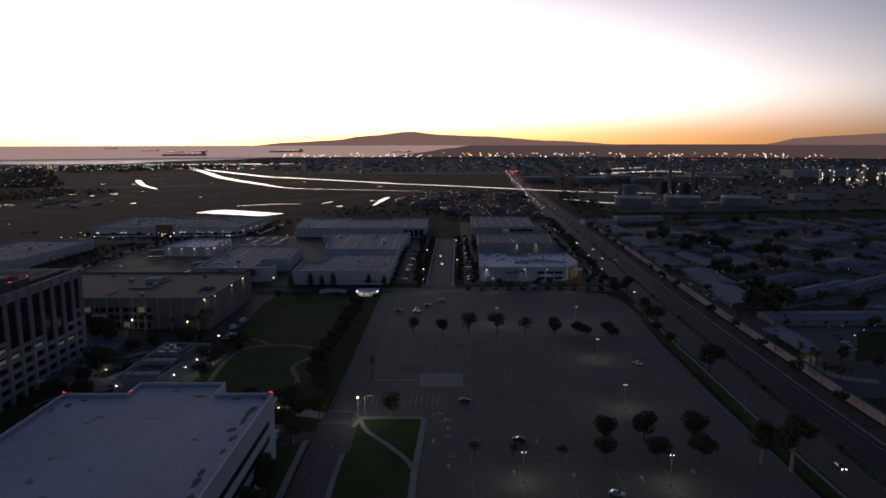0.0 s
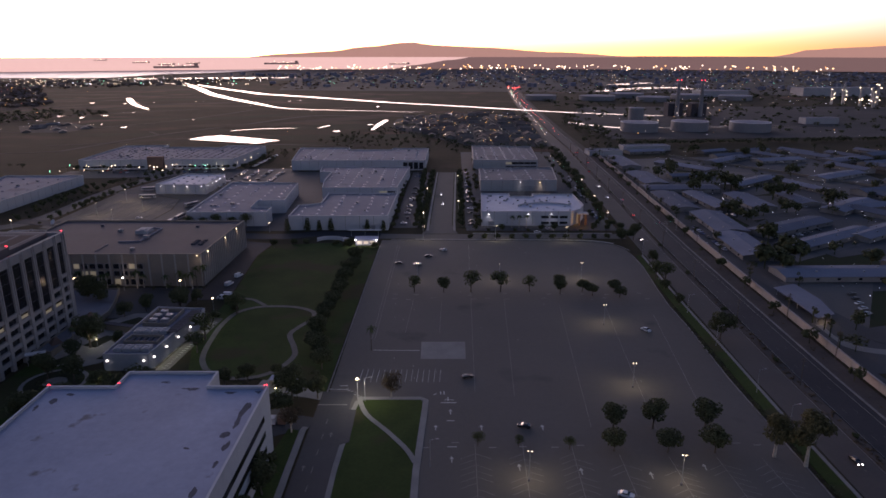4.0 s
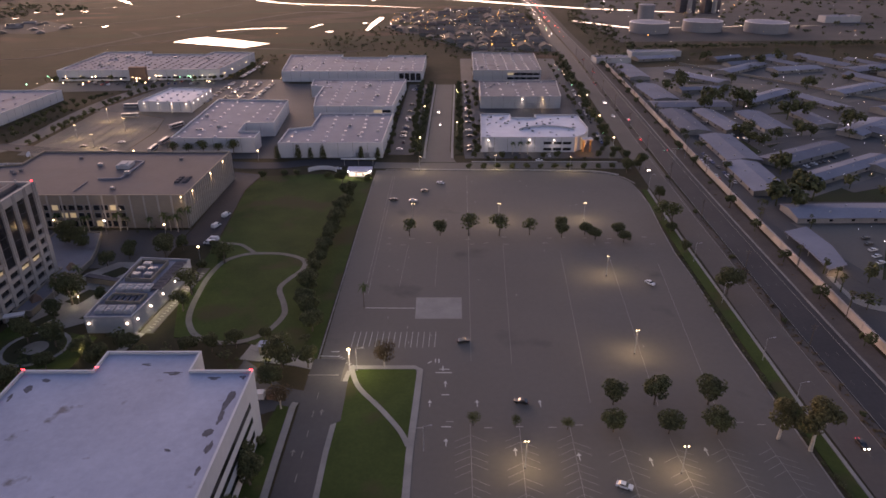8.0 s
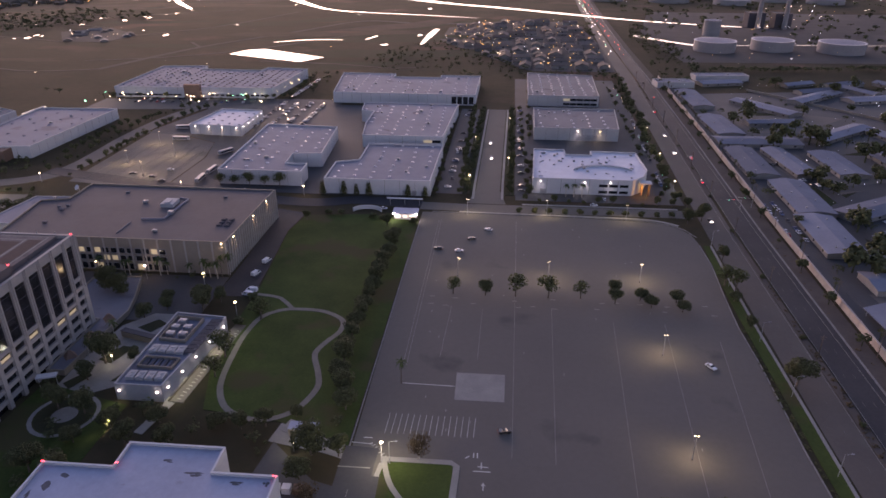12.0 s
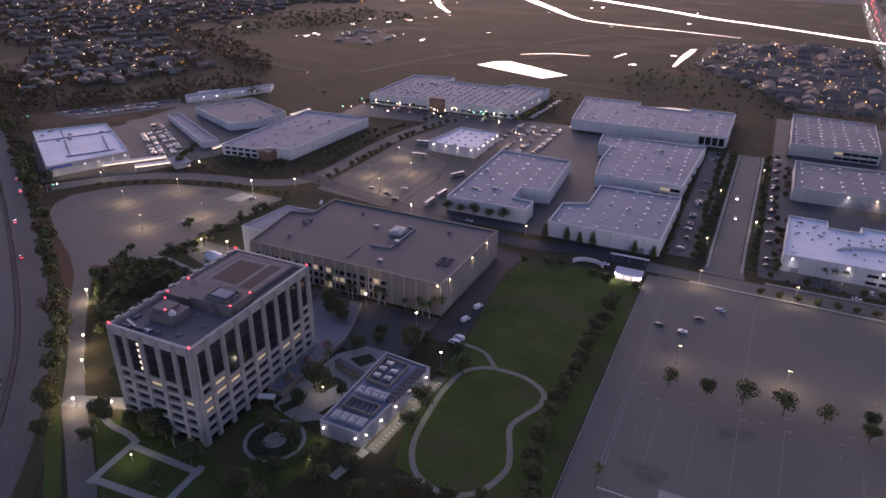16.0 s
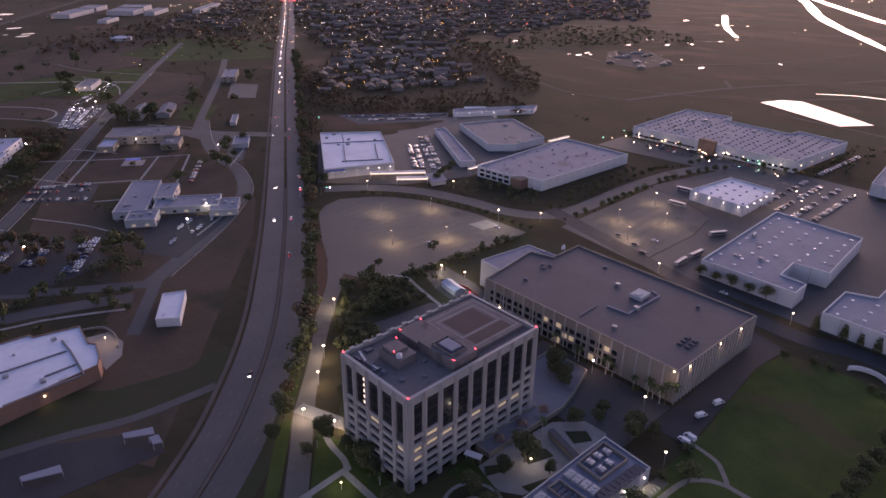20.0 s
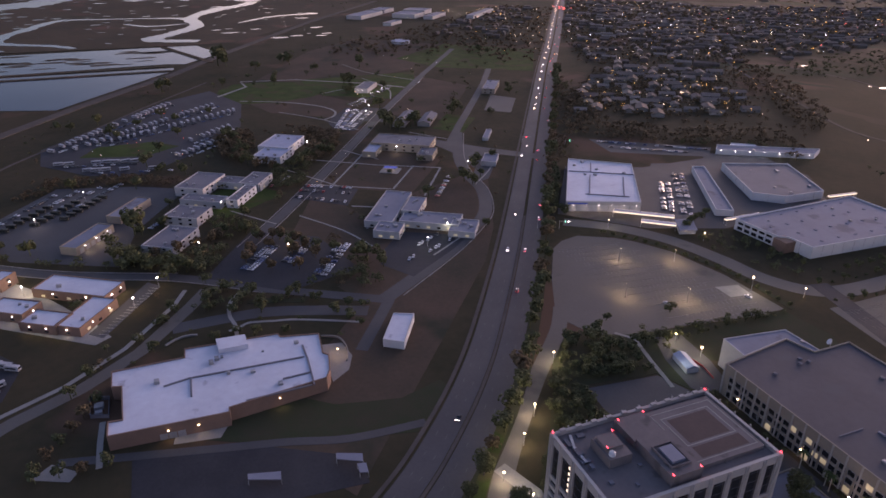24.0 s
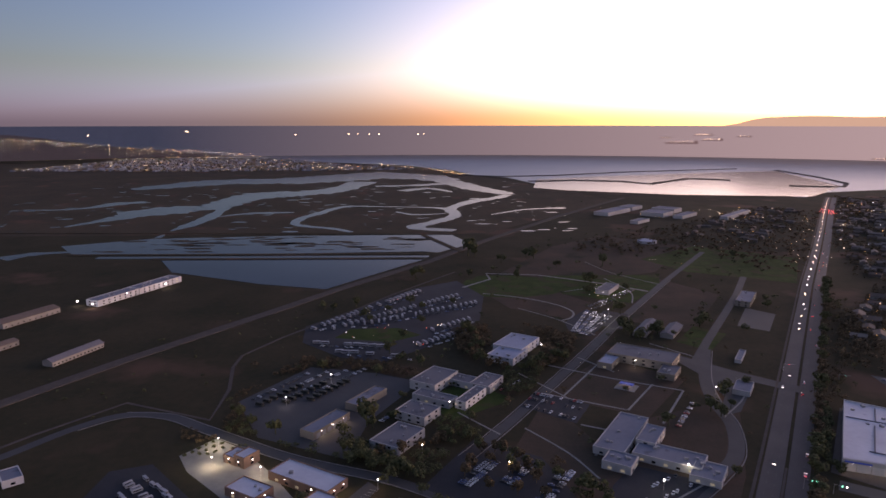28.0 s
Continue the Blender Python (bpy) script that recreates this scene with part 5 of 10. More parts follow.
w = warehouse("warehouse", WF, 10.2, WALLGREY, ROOFGREY, "grey warehouse with a dock courtyard", sky=(13, 11, SKYLIGHT), vents=5, joints=9, seed=8)
openings(w, WF, 0, 4, 4, 4.5, 0.2, METAL, (0.5, 0.75), "dock_door")
wall_lamp(WF, 0, 0.52, 8, 900, COOL)
wall_lamp(WF, 0, 0.78, 8, 900, WARM, HEADWARM)
WHITE = [(25, 418), (88, 418), (96, 426), (101, 440), (100, 478), (68, 479), (68, 470), (50, 470), (50, 481), (28, 481)]
w = warehouse("warehouse", WHITE, 10.4, WALLWHITE, ROOFBRIGHT, "bright white-roofed office warehouse with a curved entrance", sky=None, vents=44, joints=8, seed=9)
openings(w, WHITE, 0, 3, 5.5, 1.8, 1.2, None, (0.66, 0.97), lit=0.1)
openings(w, WHITE, 0, 3, 5.5, 1.8, 5.4, None, (0.66, 0.97), lit=0.1)
openings(w, WHITE, 0, 1, 4.0, 3.2, 0.1, METAL, (0.02, 0.2), "dock_door")
part("parapet_arc", Shape().strip([(72 + 20 * math.cos(radians(a)), 434 + 13 * math.sin(radians(a))) for a in range(20, 175, 12)], 0.5, 9.5, 10.8), WALLWHITE, w, "curved roof parapet")
for t in (0.08, 0.52, 0.78):
    wall_lamp(WHITE, 0, t, 8.6, 650, COOL)
entry = thing("entrance_porch", "lit reddish entrance porch with two columns", "porch", (97, 421, 0))
part("column", Shape().box(-3.4, -2.4, 0, -2.2, -1.2, 8), BRICKTAN, entry)
part("column", Shape().box(1.2, -2.4, 0, 2.4, -1.2, 8), BRICKTAN, entry)
part("canopy", Shape().box(-3.8, -2.8, 8, 3.2, 2.5, 8.8), WALLWHITE, entry)
lamp("lamp_light", (-1, -3.4, 5), 900, (1.0, 0.55, 0.1), entry)

# ---- large office with ribbed walls ----
HQ = [(-244, 291), (-128, 291), (-126, 363), (-236, 364), (-236, 340), (-250, 336)]
w = warehouse("office_block", HQ, 17.5, WALLTAN, ROOFSLATE, "large tan office block with ribbed walls and a flat grey roof", "office", vents=3, seed=12, parapet=0.7)
pilasters(w, HQ, 1, 26, 0.7, 0.55, 0, 17.3, TOWERSKIN, "rib")
pilasters(w, HQ, 0, 18, 0.8, 0.3, 0, 17.3, TOWERSKIN, "rib")
for z, tall, lit in ((0.8, 3.2, 0.2), (5.6, 2.6, 0.12), (9.6, 2.6, 0.05)):
    openings(w, HQ, 0, 20, 3.0, tall, z, None, (0.03, 0.74), lit=lit, seed=int(z * 7), framed=True)
part("roof_house", Shape().box(-180, 333, 16.8, -173, 342, 18.8).box(-178, 334, 18.8, -175, 338, 19.4), WALLGREY, w, "grey plant housing")
part("roof_curb", Shape().strip([(-182, 316), (-170.5, 317), (-169.5, 345), (-175, 347)], 0.9, 16.8, 17.5), ROOFLIGHT, w, "low pale roof curb")
part("roof_curb", Shape().strip([(-186, 312), (-186, 298)], 0.5, 16.8, 17.2), ROOFGREY, w, "low pipe run on the roof")
for x, y in ((-229, 307), (-234, 328), (-230.6, 330.4), (-231, 325), (-150, 350), (-208, 352)):
    put("roof_unit", vent_mesh(ROOFGREY), w, (x, y, 16.8), 10, (0.8, 0.8, 0.7))
for i in range(6):
    put("skylight", skylight_mesh(ROOFDARK), w, (-139 + 4 * (i % 2), 312 + 3.4 * (i // 2), 16.8), 0, (1.3, 1.6, 1.6), "dark roof hatch")
dish = thing("satellite_dish", "white satellite dish on the office roof", "antenna", (-237, 352, 16.8))
part("mast", Shape().tube(0, 0, 0, 1.8, 0.15), POLEGREY, dish)
part("reflector", Shape().bar((0, 0, 2.2), (-0.5, -0.9, 2.9), 0.3, 14, 1.7), WALLWHITE, dish)
for t in (0.12, 0.5, 0.78):
    wall_lamp(HQ, 1, t, 16.6, 300, WARM, HEADWARM, "office corner lamps")
for t in (0.1, 0.42):
    wall_lamp(HQ, 0, t, 4.6, 100, WARM, HEADWARM, "office base lamps")
wall_lamp(HQ, 0, 0.985, 16.8, 300, WARM, HEADWARM, "office corner lamps")
HQ2 = [(-263, 307), (-246.8, 305.5), (-250.6, 334), (-250.9, 337.4), (-236.4, 341.4), (-236.4, 345), (-258, 344)]
warehouse("annex", HQ2, 16.4, WALLGREY, ROOFLIGHT, "grey annex with a pale roof and roof plant", "annex", vents=3, seed=14, parapet=0.25)
shed = thing("storage_tent", "small white storage tent beside the office", "tent", (-269, 290.5, 0), -10)
part("wall", Shape().box(-7, -3.5, 0, 7, 3.5, 3), WALLWHITE, shed)
part("roof", Shape().add([(-7.2, -3.7, 3), (7.2, -3.7, 3), (7.2, 3.7, 3), (-7.2, 3.7, 3), (-7.2, 0, 4.6), (7.2, 0, 4.6)], [(0, 1, 5, 4), (2, 3, 4, 5), (0, 4, 3), (1, 2, 5), (3, 2, 1, 0)]), ROOFWHITE, shed)
lamp("lamp_light", (6, -6, 6), 700, (0.75, 1.0, 0.9), shed)
sheet("service_yard", [(-297, 292), (-294, 308), (-268, 306), (-246.5, 300), (-245, 286), (-252, 280), (-277, 284)], 0.07, ROADTAR, "green-lit service yard behind the office", "yard")
barrier = thing("barrier", "low orange barrier in the service yard", "barrier")
part("rail", Shape().strip([(-274, 296.5), (-264, 298), (-254, 296)], 0.3, 0, 1.0), CARRED, barrier)

# ---- office tower ----
TX0, TX1, TY0, TY1, TH = -207.0, -167.5, 169.5, 240.0, 43.0
TOWER = [(TX0, TY0), (TX1, TY0), (TX1, TY1), (TX0, TY1)]
BUILT.append(inset(TOWER, -4))
tower = thing("office_tower", "pale concrete office tower with tall dark glass bays", "office tower")
part("core", Shape().prism(inset(TOWER, 1.3), 0, TH - 2.2), GLASSDARK, tower, "dark interior behind the bays")
part("roof", Shape().prism(inset(TOWER, 1.2), TH - 2.2, TH - 1.6), TOWERROOF, tower)
part("parapet", Shape().ring(TOWER, 1.25, TH - 3.6, TH), TOWERSKIN, tower)
BASE, FLOOR = 4.6, 4.15
for edge, bays in ((0, 5), (1, 9), (2, 5), (3, 9)):
    (ax, ay), (dx, dy), d, head = facing(TOWER)[edge]
    bay = d / bays
    r = random.Random(edge + 40)
    for i in range(bays + 1):
        wide = 1.9 if 0 < i < bays else 2.5
        me = unit(("column", wide), lambda: Shape().box(-wide / 2, -0.35, 0, wide / 2, 1.0, TH - 0.4).box(-0.22, -0.75, 20, 0.22, -0.3, TH + 0.5), TOWERSKIN)
        t = min(max(i * bay, wide / 2), d - wide / 2)
        put("column", me, tower, (ax + dx * t, ay + dy * t, 0), head)
    for i in range(bays):
        t, last = (i + 0.5) * bay, i >= bays - 1
        if edge == 1:
            low = (5, 5, 4, 4, 4, 3, 3, 4, 5)[i]
        else:
            low = 5 if i != bays - 1 else 4
        w = bay - 1.85
        for k in range(low + 1):
            z = BASE - 1.6 + k * FLOOR
            put("spandrel", unit(("spandrel", round(w, 2)), lambda: Shape().box(-w / 2 - 0.1, -0.1, 0, w / 2 + 0.1, 1.0, 1.6), TOWERSKIN), tower, (ax + dx * t, ay + dy * t, z), head)
            if k < low:
                lit = (edge == 1 and ((k == 3 and i in (0, 1, 2, 4, 5, 6)) or (k == 4 and i in (1, 2, 3)) or (k == 2 and i in (0, 6, 7)))) or (edge == 0 and (k, i) in ((3, 4), (4, 2)))
                put("window", unit(("tower_window", round(w, 2), lit), lambda: Shape().box(-w / 2, 0.75, 0, w / 2, 0.95, 1.15 if lit else 2.55), LITWARM if lit else GLASSDARK), tower, (ax + dx * t, ay + dy * t, z + 1.6), head)
        z = BASE + low * FLOOR
        top = TH - 3.5
        put("glass_bay", unit(("glass_bay", round(w, 2), low), lambda: Shape().box(-w / 2, 0.45, 0, w / 2, 0.7, top - z), GLASSDARK), tower, (ax + dx * t, ay + dy * t, z), head, None, "tall dark glass")
        for zz in np.arange(z + FLOOR, top - 1, FLOOR):
            put("glass_rail", unit(("glass_rail", round(w, 2)), lambda: Shape().box(-w / 2, 0.38, -0.08, w / 2, 0.46, 0.08), ROOFDARK), tower, (ax + dx * t, ay + dy * t, zz), head)
(ax, ay), (dx, dy), d, head = facing(TOWER)[0]
for k in range(6):
    put("stair_window", unit("stair_window", lambda: Shape().box(-0.45, 0.2, 0, 0.45, 0.44, 1.1), LITWHITE), tower, (ax + dx * d * 0.345, ay + dy * d * 0.345, 24.2 + k * 2.6), head, None, "lit stair window")
for x0, y0, x1, y1, z1, n in ((-197, 180, -185, 189, 45.4, "plant_house"), (-196, 181, -189, 188, 46.6, "plant_house"), (-203, 194, -190.5, 207, 44.6, "plant_house"), (-190.5, 194.4, -170.5, 207, 45.6, "plant_house"), (-203, 207.2, -173, 237, 43.3, "helipad")):
    part(n, Shape().box(x0, y0, TH - 1.7, x1, y1, z1), TOWERROOF, tower)
part("pad_marking", Shape().ring([(-198, 211), (-182.5, 211), (-182.5, 233), (-198, 233)], 0.4, 43.3, 43.36), FAINT, tower, "pale painted square")
part("pad_marking", Shape().ring([(-201, 208.6), (-175, 208.6), (-175, 236), (-201, 236)], 0.35, 43.3, 43.36), FAINT, tower, "worn outer line")
part("pad_surface", Shape().box(-196.6, 213, 43.3, -183.6, 231, 43.33), PADBROWN, tower, "reddish-brown landing square")
part("pad_surface", Shape().box(-181.6, 212, 43.3, -176, 233, 43.33), PADBROWN, tower, "reddish-brown strip")
part("roof_well", Shape().ring([(-184.6, 196.4), (-173.6, 196.4), (-173.6, 204.6), (-184.6, 204.6)], 0.4, 45.6, 46.5), TOWERROOF, tower, "low wall round a roof unit")
part("roof_unit", Shape().box(-182.8, 198, 45.6, -175.4, 203.4, 46.9), ROOFLIGHT, tower, "white roof unit")
part("pipe_run", Shape().strip([(-204, 176), (-198, 174), (-190, 174)], 1.0, TH - 1.6, TH - 0.6), METAL, tower)
part("dome", Shape().tube(-187, 182, 45.4, 46.6, 1.3, 1.1, 12).tube(-187, 182, 46.6, 47.3, 1.1, 0.4, 12), WALLWHITE, tower, "white radome")
for x0, y0, x1, y1, h in ((-203, 172.5, -199, 174, 0.9), (-197, 173, -193.6, 175.4, 1.2), (-191.6, 172.4, -190, 176, 0.7), (-188.6, 174, -186.6, 175.4, 1.1), (-203.6, 178, -201.6, 181, 1.0), (-180, 176, -178.4, 177.6, 0.8), (-176, 184, -174.6, 185, 0.7), (-183, 190, -181.8, 191.4, 0.9)):
    part("roof_box", Shape().box(x0, y0, TH - 1.6, x1, y1, TH - 1.6 + h), ROOFGREY, tower, "small grey roof box")
for i in range(10):
    part("parapet_box", Shape().box(TX0 + 0.2, 173 + i * 6.7, TH, TX0 + 1.4, 175.2 + i * 6.7, TH + 0.9), TOWERSKIN, tower)


def warning_lamp(x, y, z):
    w = thing("warning_lamp", "small red obstruction lamp on a roof edge", "lamp", (x, y, z), 0, "roof warning lamps")
    part("lamp_base", unit("lamp_base", lambda: Shape().tube(0, 0, 0, 0.5, 0.12), POLEGREY), None, w)
    part("lamp_glass", unit("lamp_glass", lambda: Shape().tube(-0.3, 0, 0.5, 0.72, 0.16, 0.12, 8).tube(0.3, 0, 0.5, 0.72, 0.16, 0.12, 8), REDLAMP), None, w, "glowing red glass")


for x, y, z in ((TX1 - .6, TY0 + .6, TH), (TX1 - .6, TY1 - .6, TH), (TX0 + .6, TY0 + .6, TH), (TX0 + .6, TY1 - .6, TH), (-196, 188, 46.6), (-189.4, 181.4, 46.6), (-202, 195, 44.6), (-171, 206.4, 45.6), (-171, 195, 45.6), (-202.4, 206.4, 44.6)):
    warning_lamp(x, y, z)
# podium deck east of the tower with glass pyramids

deck = warehouse("podium", [(-167.4, 205), (-160, 205), (-158, 250), (-161, 262), (-167.4, 281), (-190, 281), (-190, 242), (-167.4, 242)], 2.4, WALLTAN, ROOFGREY, "low podium terrace at the foot of the tower", "podium", seed=5, parapet=0.6)
for x, y in ((-163.6, 215), (-163.2, 229), (-163, 243)):
    part("roof_lantern", Shape().turned(x, y, 4.6, 4.6, 1.6, 4.4, 45, 0.2), BRICKTAN, deck, "reddish pyramid rooflight")
canopy = thing("entrance_canopy", "small white canopy beside the tower entrance", "canopy", (-162, 198, 0), 20)
part("canopy_roof", Shape().box(-3.5, -1.4, 4.6, 3.5, 1.4, 5.2), WALLWHITE, canopy, "pale canopy top")
for x in (-3, 3):
    part("post", Shape().tube(x, 0, 0, 4.6, 0.12), POLEGREY, canopy)
way("tower_walk", [(-222, 172), (-217, 166), (-209, 163), (-199, 162), (-193, 160)], 2.6, 0.16, CONCRETE, "pale curved walk before the tower", "path")
sheet("tower_lawn", [(-182, 134), (-168, 122), (-130, 118), (-128, 190), (-165, 200), (-167, 168), (-208, 168), (-219, 163), (-206, 153)], 0.1, GRASS, "dark lawn before the tower", "lawn")
for line in ([(-193.5, 161), (-192, 138)], [(-193, 140), (-163, 142)], [(-192, 158), (-160, 158)], [(-162, 161), (-161, 139)]):
    way("garden_walk", line, 2.8, 0.17, CONCRETE, "pale walk round a square lawn", "path", False)
sheet("court_ground", [(-159.6, 193), (-159.6, 214), (-156.5, 241), (-147, 252), (-136, 252), (-134.5, 217), (-138, 200), (-144, 196), (-152, 192)], 0.09, CONCRETE, "pale paved court between tower and plant building", "court")
for pts in ([(-153, 216), (-148, 226), (-143, 225), (-147, 214)], [(-149, 240), (-143, 247), (-138, 244), (-142, 237)], [(-141, 203), (-137, 214), (-134.6, 213), (-137, 203)], [(-158, 200), (-153, 208), (-150, 206), (-154, 197)]):
    sheet("garden_bed", pts, 0.3, DARKGRASS, "raised planted bed in the court", "garden")
ROUND = [(-147 + 11 * math.cos(radians(a)), 183 + 11 * math.sin(radians(a))) for a in range(0, 361, 15)]
sheet("garden_bed", [(-147 + 9.8 * math.cos(radians(a)), 183 + 9.8 * math.sin(radians(a))) for a in range(0, 360, 15)], 0.13, DARKGRASS, "round dark planted garden", "garden")
sheet("round_court", [(-147 + 4.4 * math.cos(radians(a)), 183 + 4.4 * math.sin(radians(a))) for a in range(0, 360, 20)], 0.2, CONCRETE, "small round paved seat in the garden", "court")
part_ring = Shape().strip(ROUND, 1.5, -0.2, 0.18)
setting("round_walk", part_ring, CONCRETE, "round garden walk", "path")

# ---- low plant building with wall floodlights ----
SB = [(-133, 193), (-115.5, 193), (-110, 241), (-132, 243)]
plant = warehouse("plant_building", SB, 7, WALLGREY, ROOFLIGHT, "low grey plant building with roof machinery and floodlights", "plant building", seed=21, parapet=0.7)
part("machine_pit", Shape().ring([(-130, 222), (-119, 221), (-118, 238), (-130, 239)], 0.4, 6.3, 8.0), WALLTAN, plant)
for x, y in ((-127, 226), (-122, 226), (-127, 231), (-122, 231), (-126, 235.5)):
    put("roof_unit", vent_mesh(METAL), plant, (x, y, 6.3), 0, (1.3, 1.3, 1.3))
for i in range(4):
    put("cooler", unit("cooler", lambda: Shape().box(-1.5, -2.2, 0, 1.5, 2.2, 1.4).tube(0, -1, 1.4, 1.7, 0.8).tube(0, 1, 1.4, 1.7, 0.8), WALLGREY), plant, (-128.5 + i * 3.5, 215.5, 6.3))
    put("cooler", UNIT["cooler"], plant, (-129 + i * 3.6, 198.5, 6.3))
part("vent_trough", Shape().ring([(-130, 204), (-116.5, 203.5), (-116, 210), (-129.5, 210.5)], 0.35, 6.3, 7.6), WALLTAN, plant)
for i in range(5):
    put("fan", unit("fan", lambda: Shape().box(-0.5, -2.6, 0, 0.5, 2.6, 0.7), ROOFDARK), plant, (-127.5 + i * 2.4, 207, 6.3))
for i in range(9):
    put("louvre_panel", unit("louvre_panel", lambda: Shape().box(-2.4, -1.2, 0, 2.4, 1.2, 0.2), ROOFDARK), plant, (-114.6 + i * 0.24, 215 + i * 2.8, 7.0), 0, None, "dark panel")
for t in (0.06, 0.26, 0.46, 0.68, 0.92):
    wall_lamp(SB, 1, t, 4.6, 750, MOONY, HEADWHITE, "plant wall lamps")
for t in (0.1, 0.9):
    wall_lamp(SB, 0, t, 4.6, 200, MOONY, HEADWHITE, "plant wall lamps")
way("plant_walk", [(-111.2, 193), (-106.2, 246)], 5.0, 0.12, ASPHALT, "narrow paved strip under the wall lamps", "path", False)
way("plant_kerb", [(-115.2, 192), (-109.6, 241)], 0.5, 0.2, CONCRETE, "pale kerb beside the plant building", "kerb", False)
way("plant_walk", [(-117, 176), (-113.2, 193)], 3.4, 0.16, CONCRETE, "pale path beside the plant building", "path", False)
ticks = Shape()
for i in range(24):
    ticks.strip([(-111.6 + i * 0.23, 195 + i * 2.0), (-110.2 + i * 0.23, 194.8 + i * 2.0)], 0.25, 0.03, 0.24)
setting("bay_lines", ticks, PAINT, "short pale ticks along the paved strip", "road marking", kind="stuff")
hut = thing("garden_wall", "pale low wall and hut behind the plant building", "wall", (0, 0, 0))
part("wall", Shape().strip([(-152, 234), (-134.5, 229)], 2.4, 0, 2.8), WALLTAN, hut)
part("wall_cap", Shape().strip([(-152.2, 234.1), (-134.3, 228.9)], 2.8, 2.8, 3.05), ROOFDARK, hut, "dark flat top")

# ---- near white-roofed office ----
NW = [(-121, 40), (-56, 40), (-55, 139), (-73, 139), (-73, 148.5), (-101, 148.5), (-101, 139), (-121, 139)]
near = warehouse("office_block", NW, 22, WALLWHITE, ROOFWHITE, "large white-roofed office with dark stains on the roof", "office", vents=0, seed=31, parapet=0.8)
for z in (4, 9, 14):
    openings(near, NW, 1, 16, 5.6, 1.9, z, None, (0.02, 0.93))
for x, y in ((-55.6, 138.2), (-120.4, 138.4), (-100, 139.5)):
    warning_lamp(x, y, 22.1)
wall_lamp(NW, 1, 0.79, 7, 700, COOL)
for t in (0.62, 0.82):
    wall_lamp(NW, 1, t, 6.4, 260, COOL, HEADWHITE, "office wall lamps")
for k, (x, y, lx, ly) in enumerate(((-58.6, 126, 1.3, 4.2), (-59.2, 119, 1.0, 2.6), (-60.2, 113, 1.7, 2.0), (-58.2, 108.6, 0.9, 2.4), (-58.8, 100, 0.7, 1.6), (-59.6, 87, 1.2, 3.6), (-65, 136, 2.2, 0.9), (-57.6, 136.6, 1.0, 1.0),
                                   (-78, 138.4, 2.6, 0.8), (-87, 142.6, 1.6, 0.7), (-112, 135, 2.0, 1.1), (-115.5, 131, 1.3, 2.0), (-118, 126.6, 0.9, 2.4), (-68, 107, 1.2, 0.6), (-59.2, 76, 1.3, 2.8))):
    r = random.Random(k + 700)
    for j in range(4):
        cx, cy, q = x + r.uniform(-.6, .6) * lx, y + r.uniform(-.7, .7) * ly, r.uniform(0.35, 0.8)
        pts = [(min(cx + q * lx * r.uniform(0.55, 1.2) * math.cos(a), -55.6), cy + q * ly * r.uniform(0.55, 1.2) * math.sin(a)) for a in np.arange(0, 6.2, 0.45)]
        part("roof_stain", Shape().prism(pts, 21.15, 21.206 + 0.004 * j), ROOFSTAIN, near, "dark dirt stain on the roof")
vans = thing("storage_boxes", "row of pale storage boxes in the yard", "boxes", (-64, 153.5, 0))
for i in range(3):
    part("box", Shape().box(i * 3.4, 0, 0, i * 3.4 + 2.6, 2.4, 2.4), (CARWHITE, CARWHITE, BRICKTAN)[i], vans)
pav = thing("shade_pavilion", "small open pavilion with a pale roof beside the lawn", "pavilion", (-61, 181, 0))
part("roof", Shape().box(-5, -2, 3, 5, 2, 3.3), ROOFWHITE, pav)
part("back_wall", Shape().box(-4.8, -1.9, 0, 4.8, -1.6, 3), WALLTAN, pav)
for x in (-4.6, 0, 4.6):
    part("post", Shape().box(x - .12, 1.6, 0, x + .12, 1.85, 3), POLEGREY, pav)

# ---- gate kiosk ----
kiosk = thing("gate_house", "small brightly lit gate house with a flat white roof", "gate house", (-51, 371, 0))
part("wall", Shape().ring([(-6.5, -3.5), (6.5, -3.5), (6.5, 3.5), (-6.5, 3.5)], 0.25, 0, 3.6), WALLWHITE, kiosk)
part("roof", Shape().box(-7.5, -4.5, 3.6, 7.5, 4.5, 4.1), ROOFWHITE, kiosk)
for x in (-4, 0, 4):
    part("window", Shape().box(x - 1.4, -3.58, 1.0, x + 1.4, -3.4, 2.8), LITWHITE, kiosk)
part("arch_wall", Shape().strip([(-24 + 9 * math.cos(radians(a)), 4 + 7 * math.sin(radians(a))) for a in range(20, 175, 12)], 0.6, 0, 2.4), WALLWHITE, kiosk, "curved white garden wall")
part("long_canopy", Shape().box(-14, 18, 4.2, 8, 19.4, 4.6), WALLWHITE, kiosk, "long thin white canopy")
for x in (-12, -3, 6):
    part("post", Shape().tube(x, 18.7, 0, 4.2, 0.12), POLEGREY, kiosk)
for x in (-6.4, 6.8):
    lamp("lamp_light", (x, -6.2, 4.4), 900, COOL, kiosk)
    part("lamp_head", Shape().turned(x, -5.0, 0.9, 0.6, 3.9, 4.4, 0, 0.7), HEADWHITE, kiosk, "glowing flood lamp")

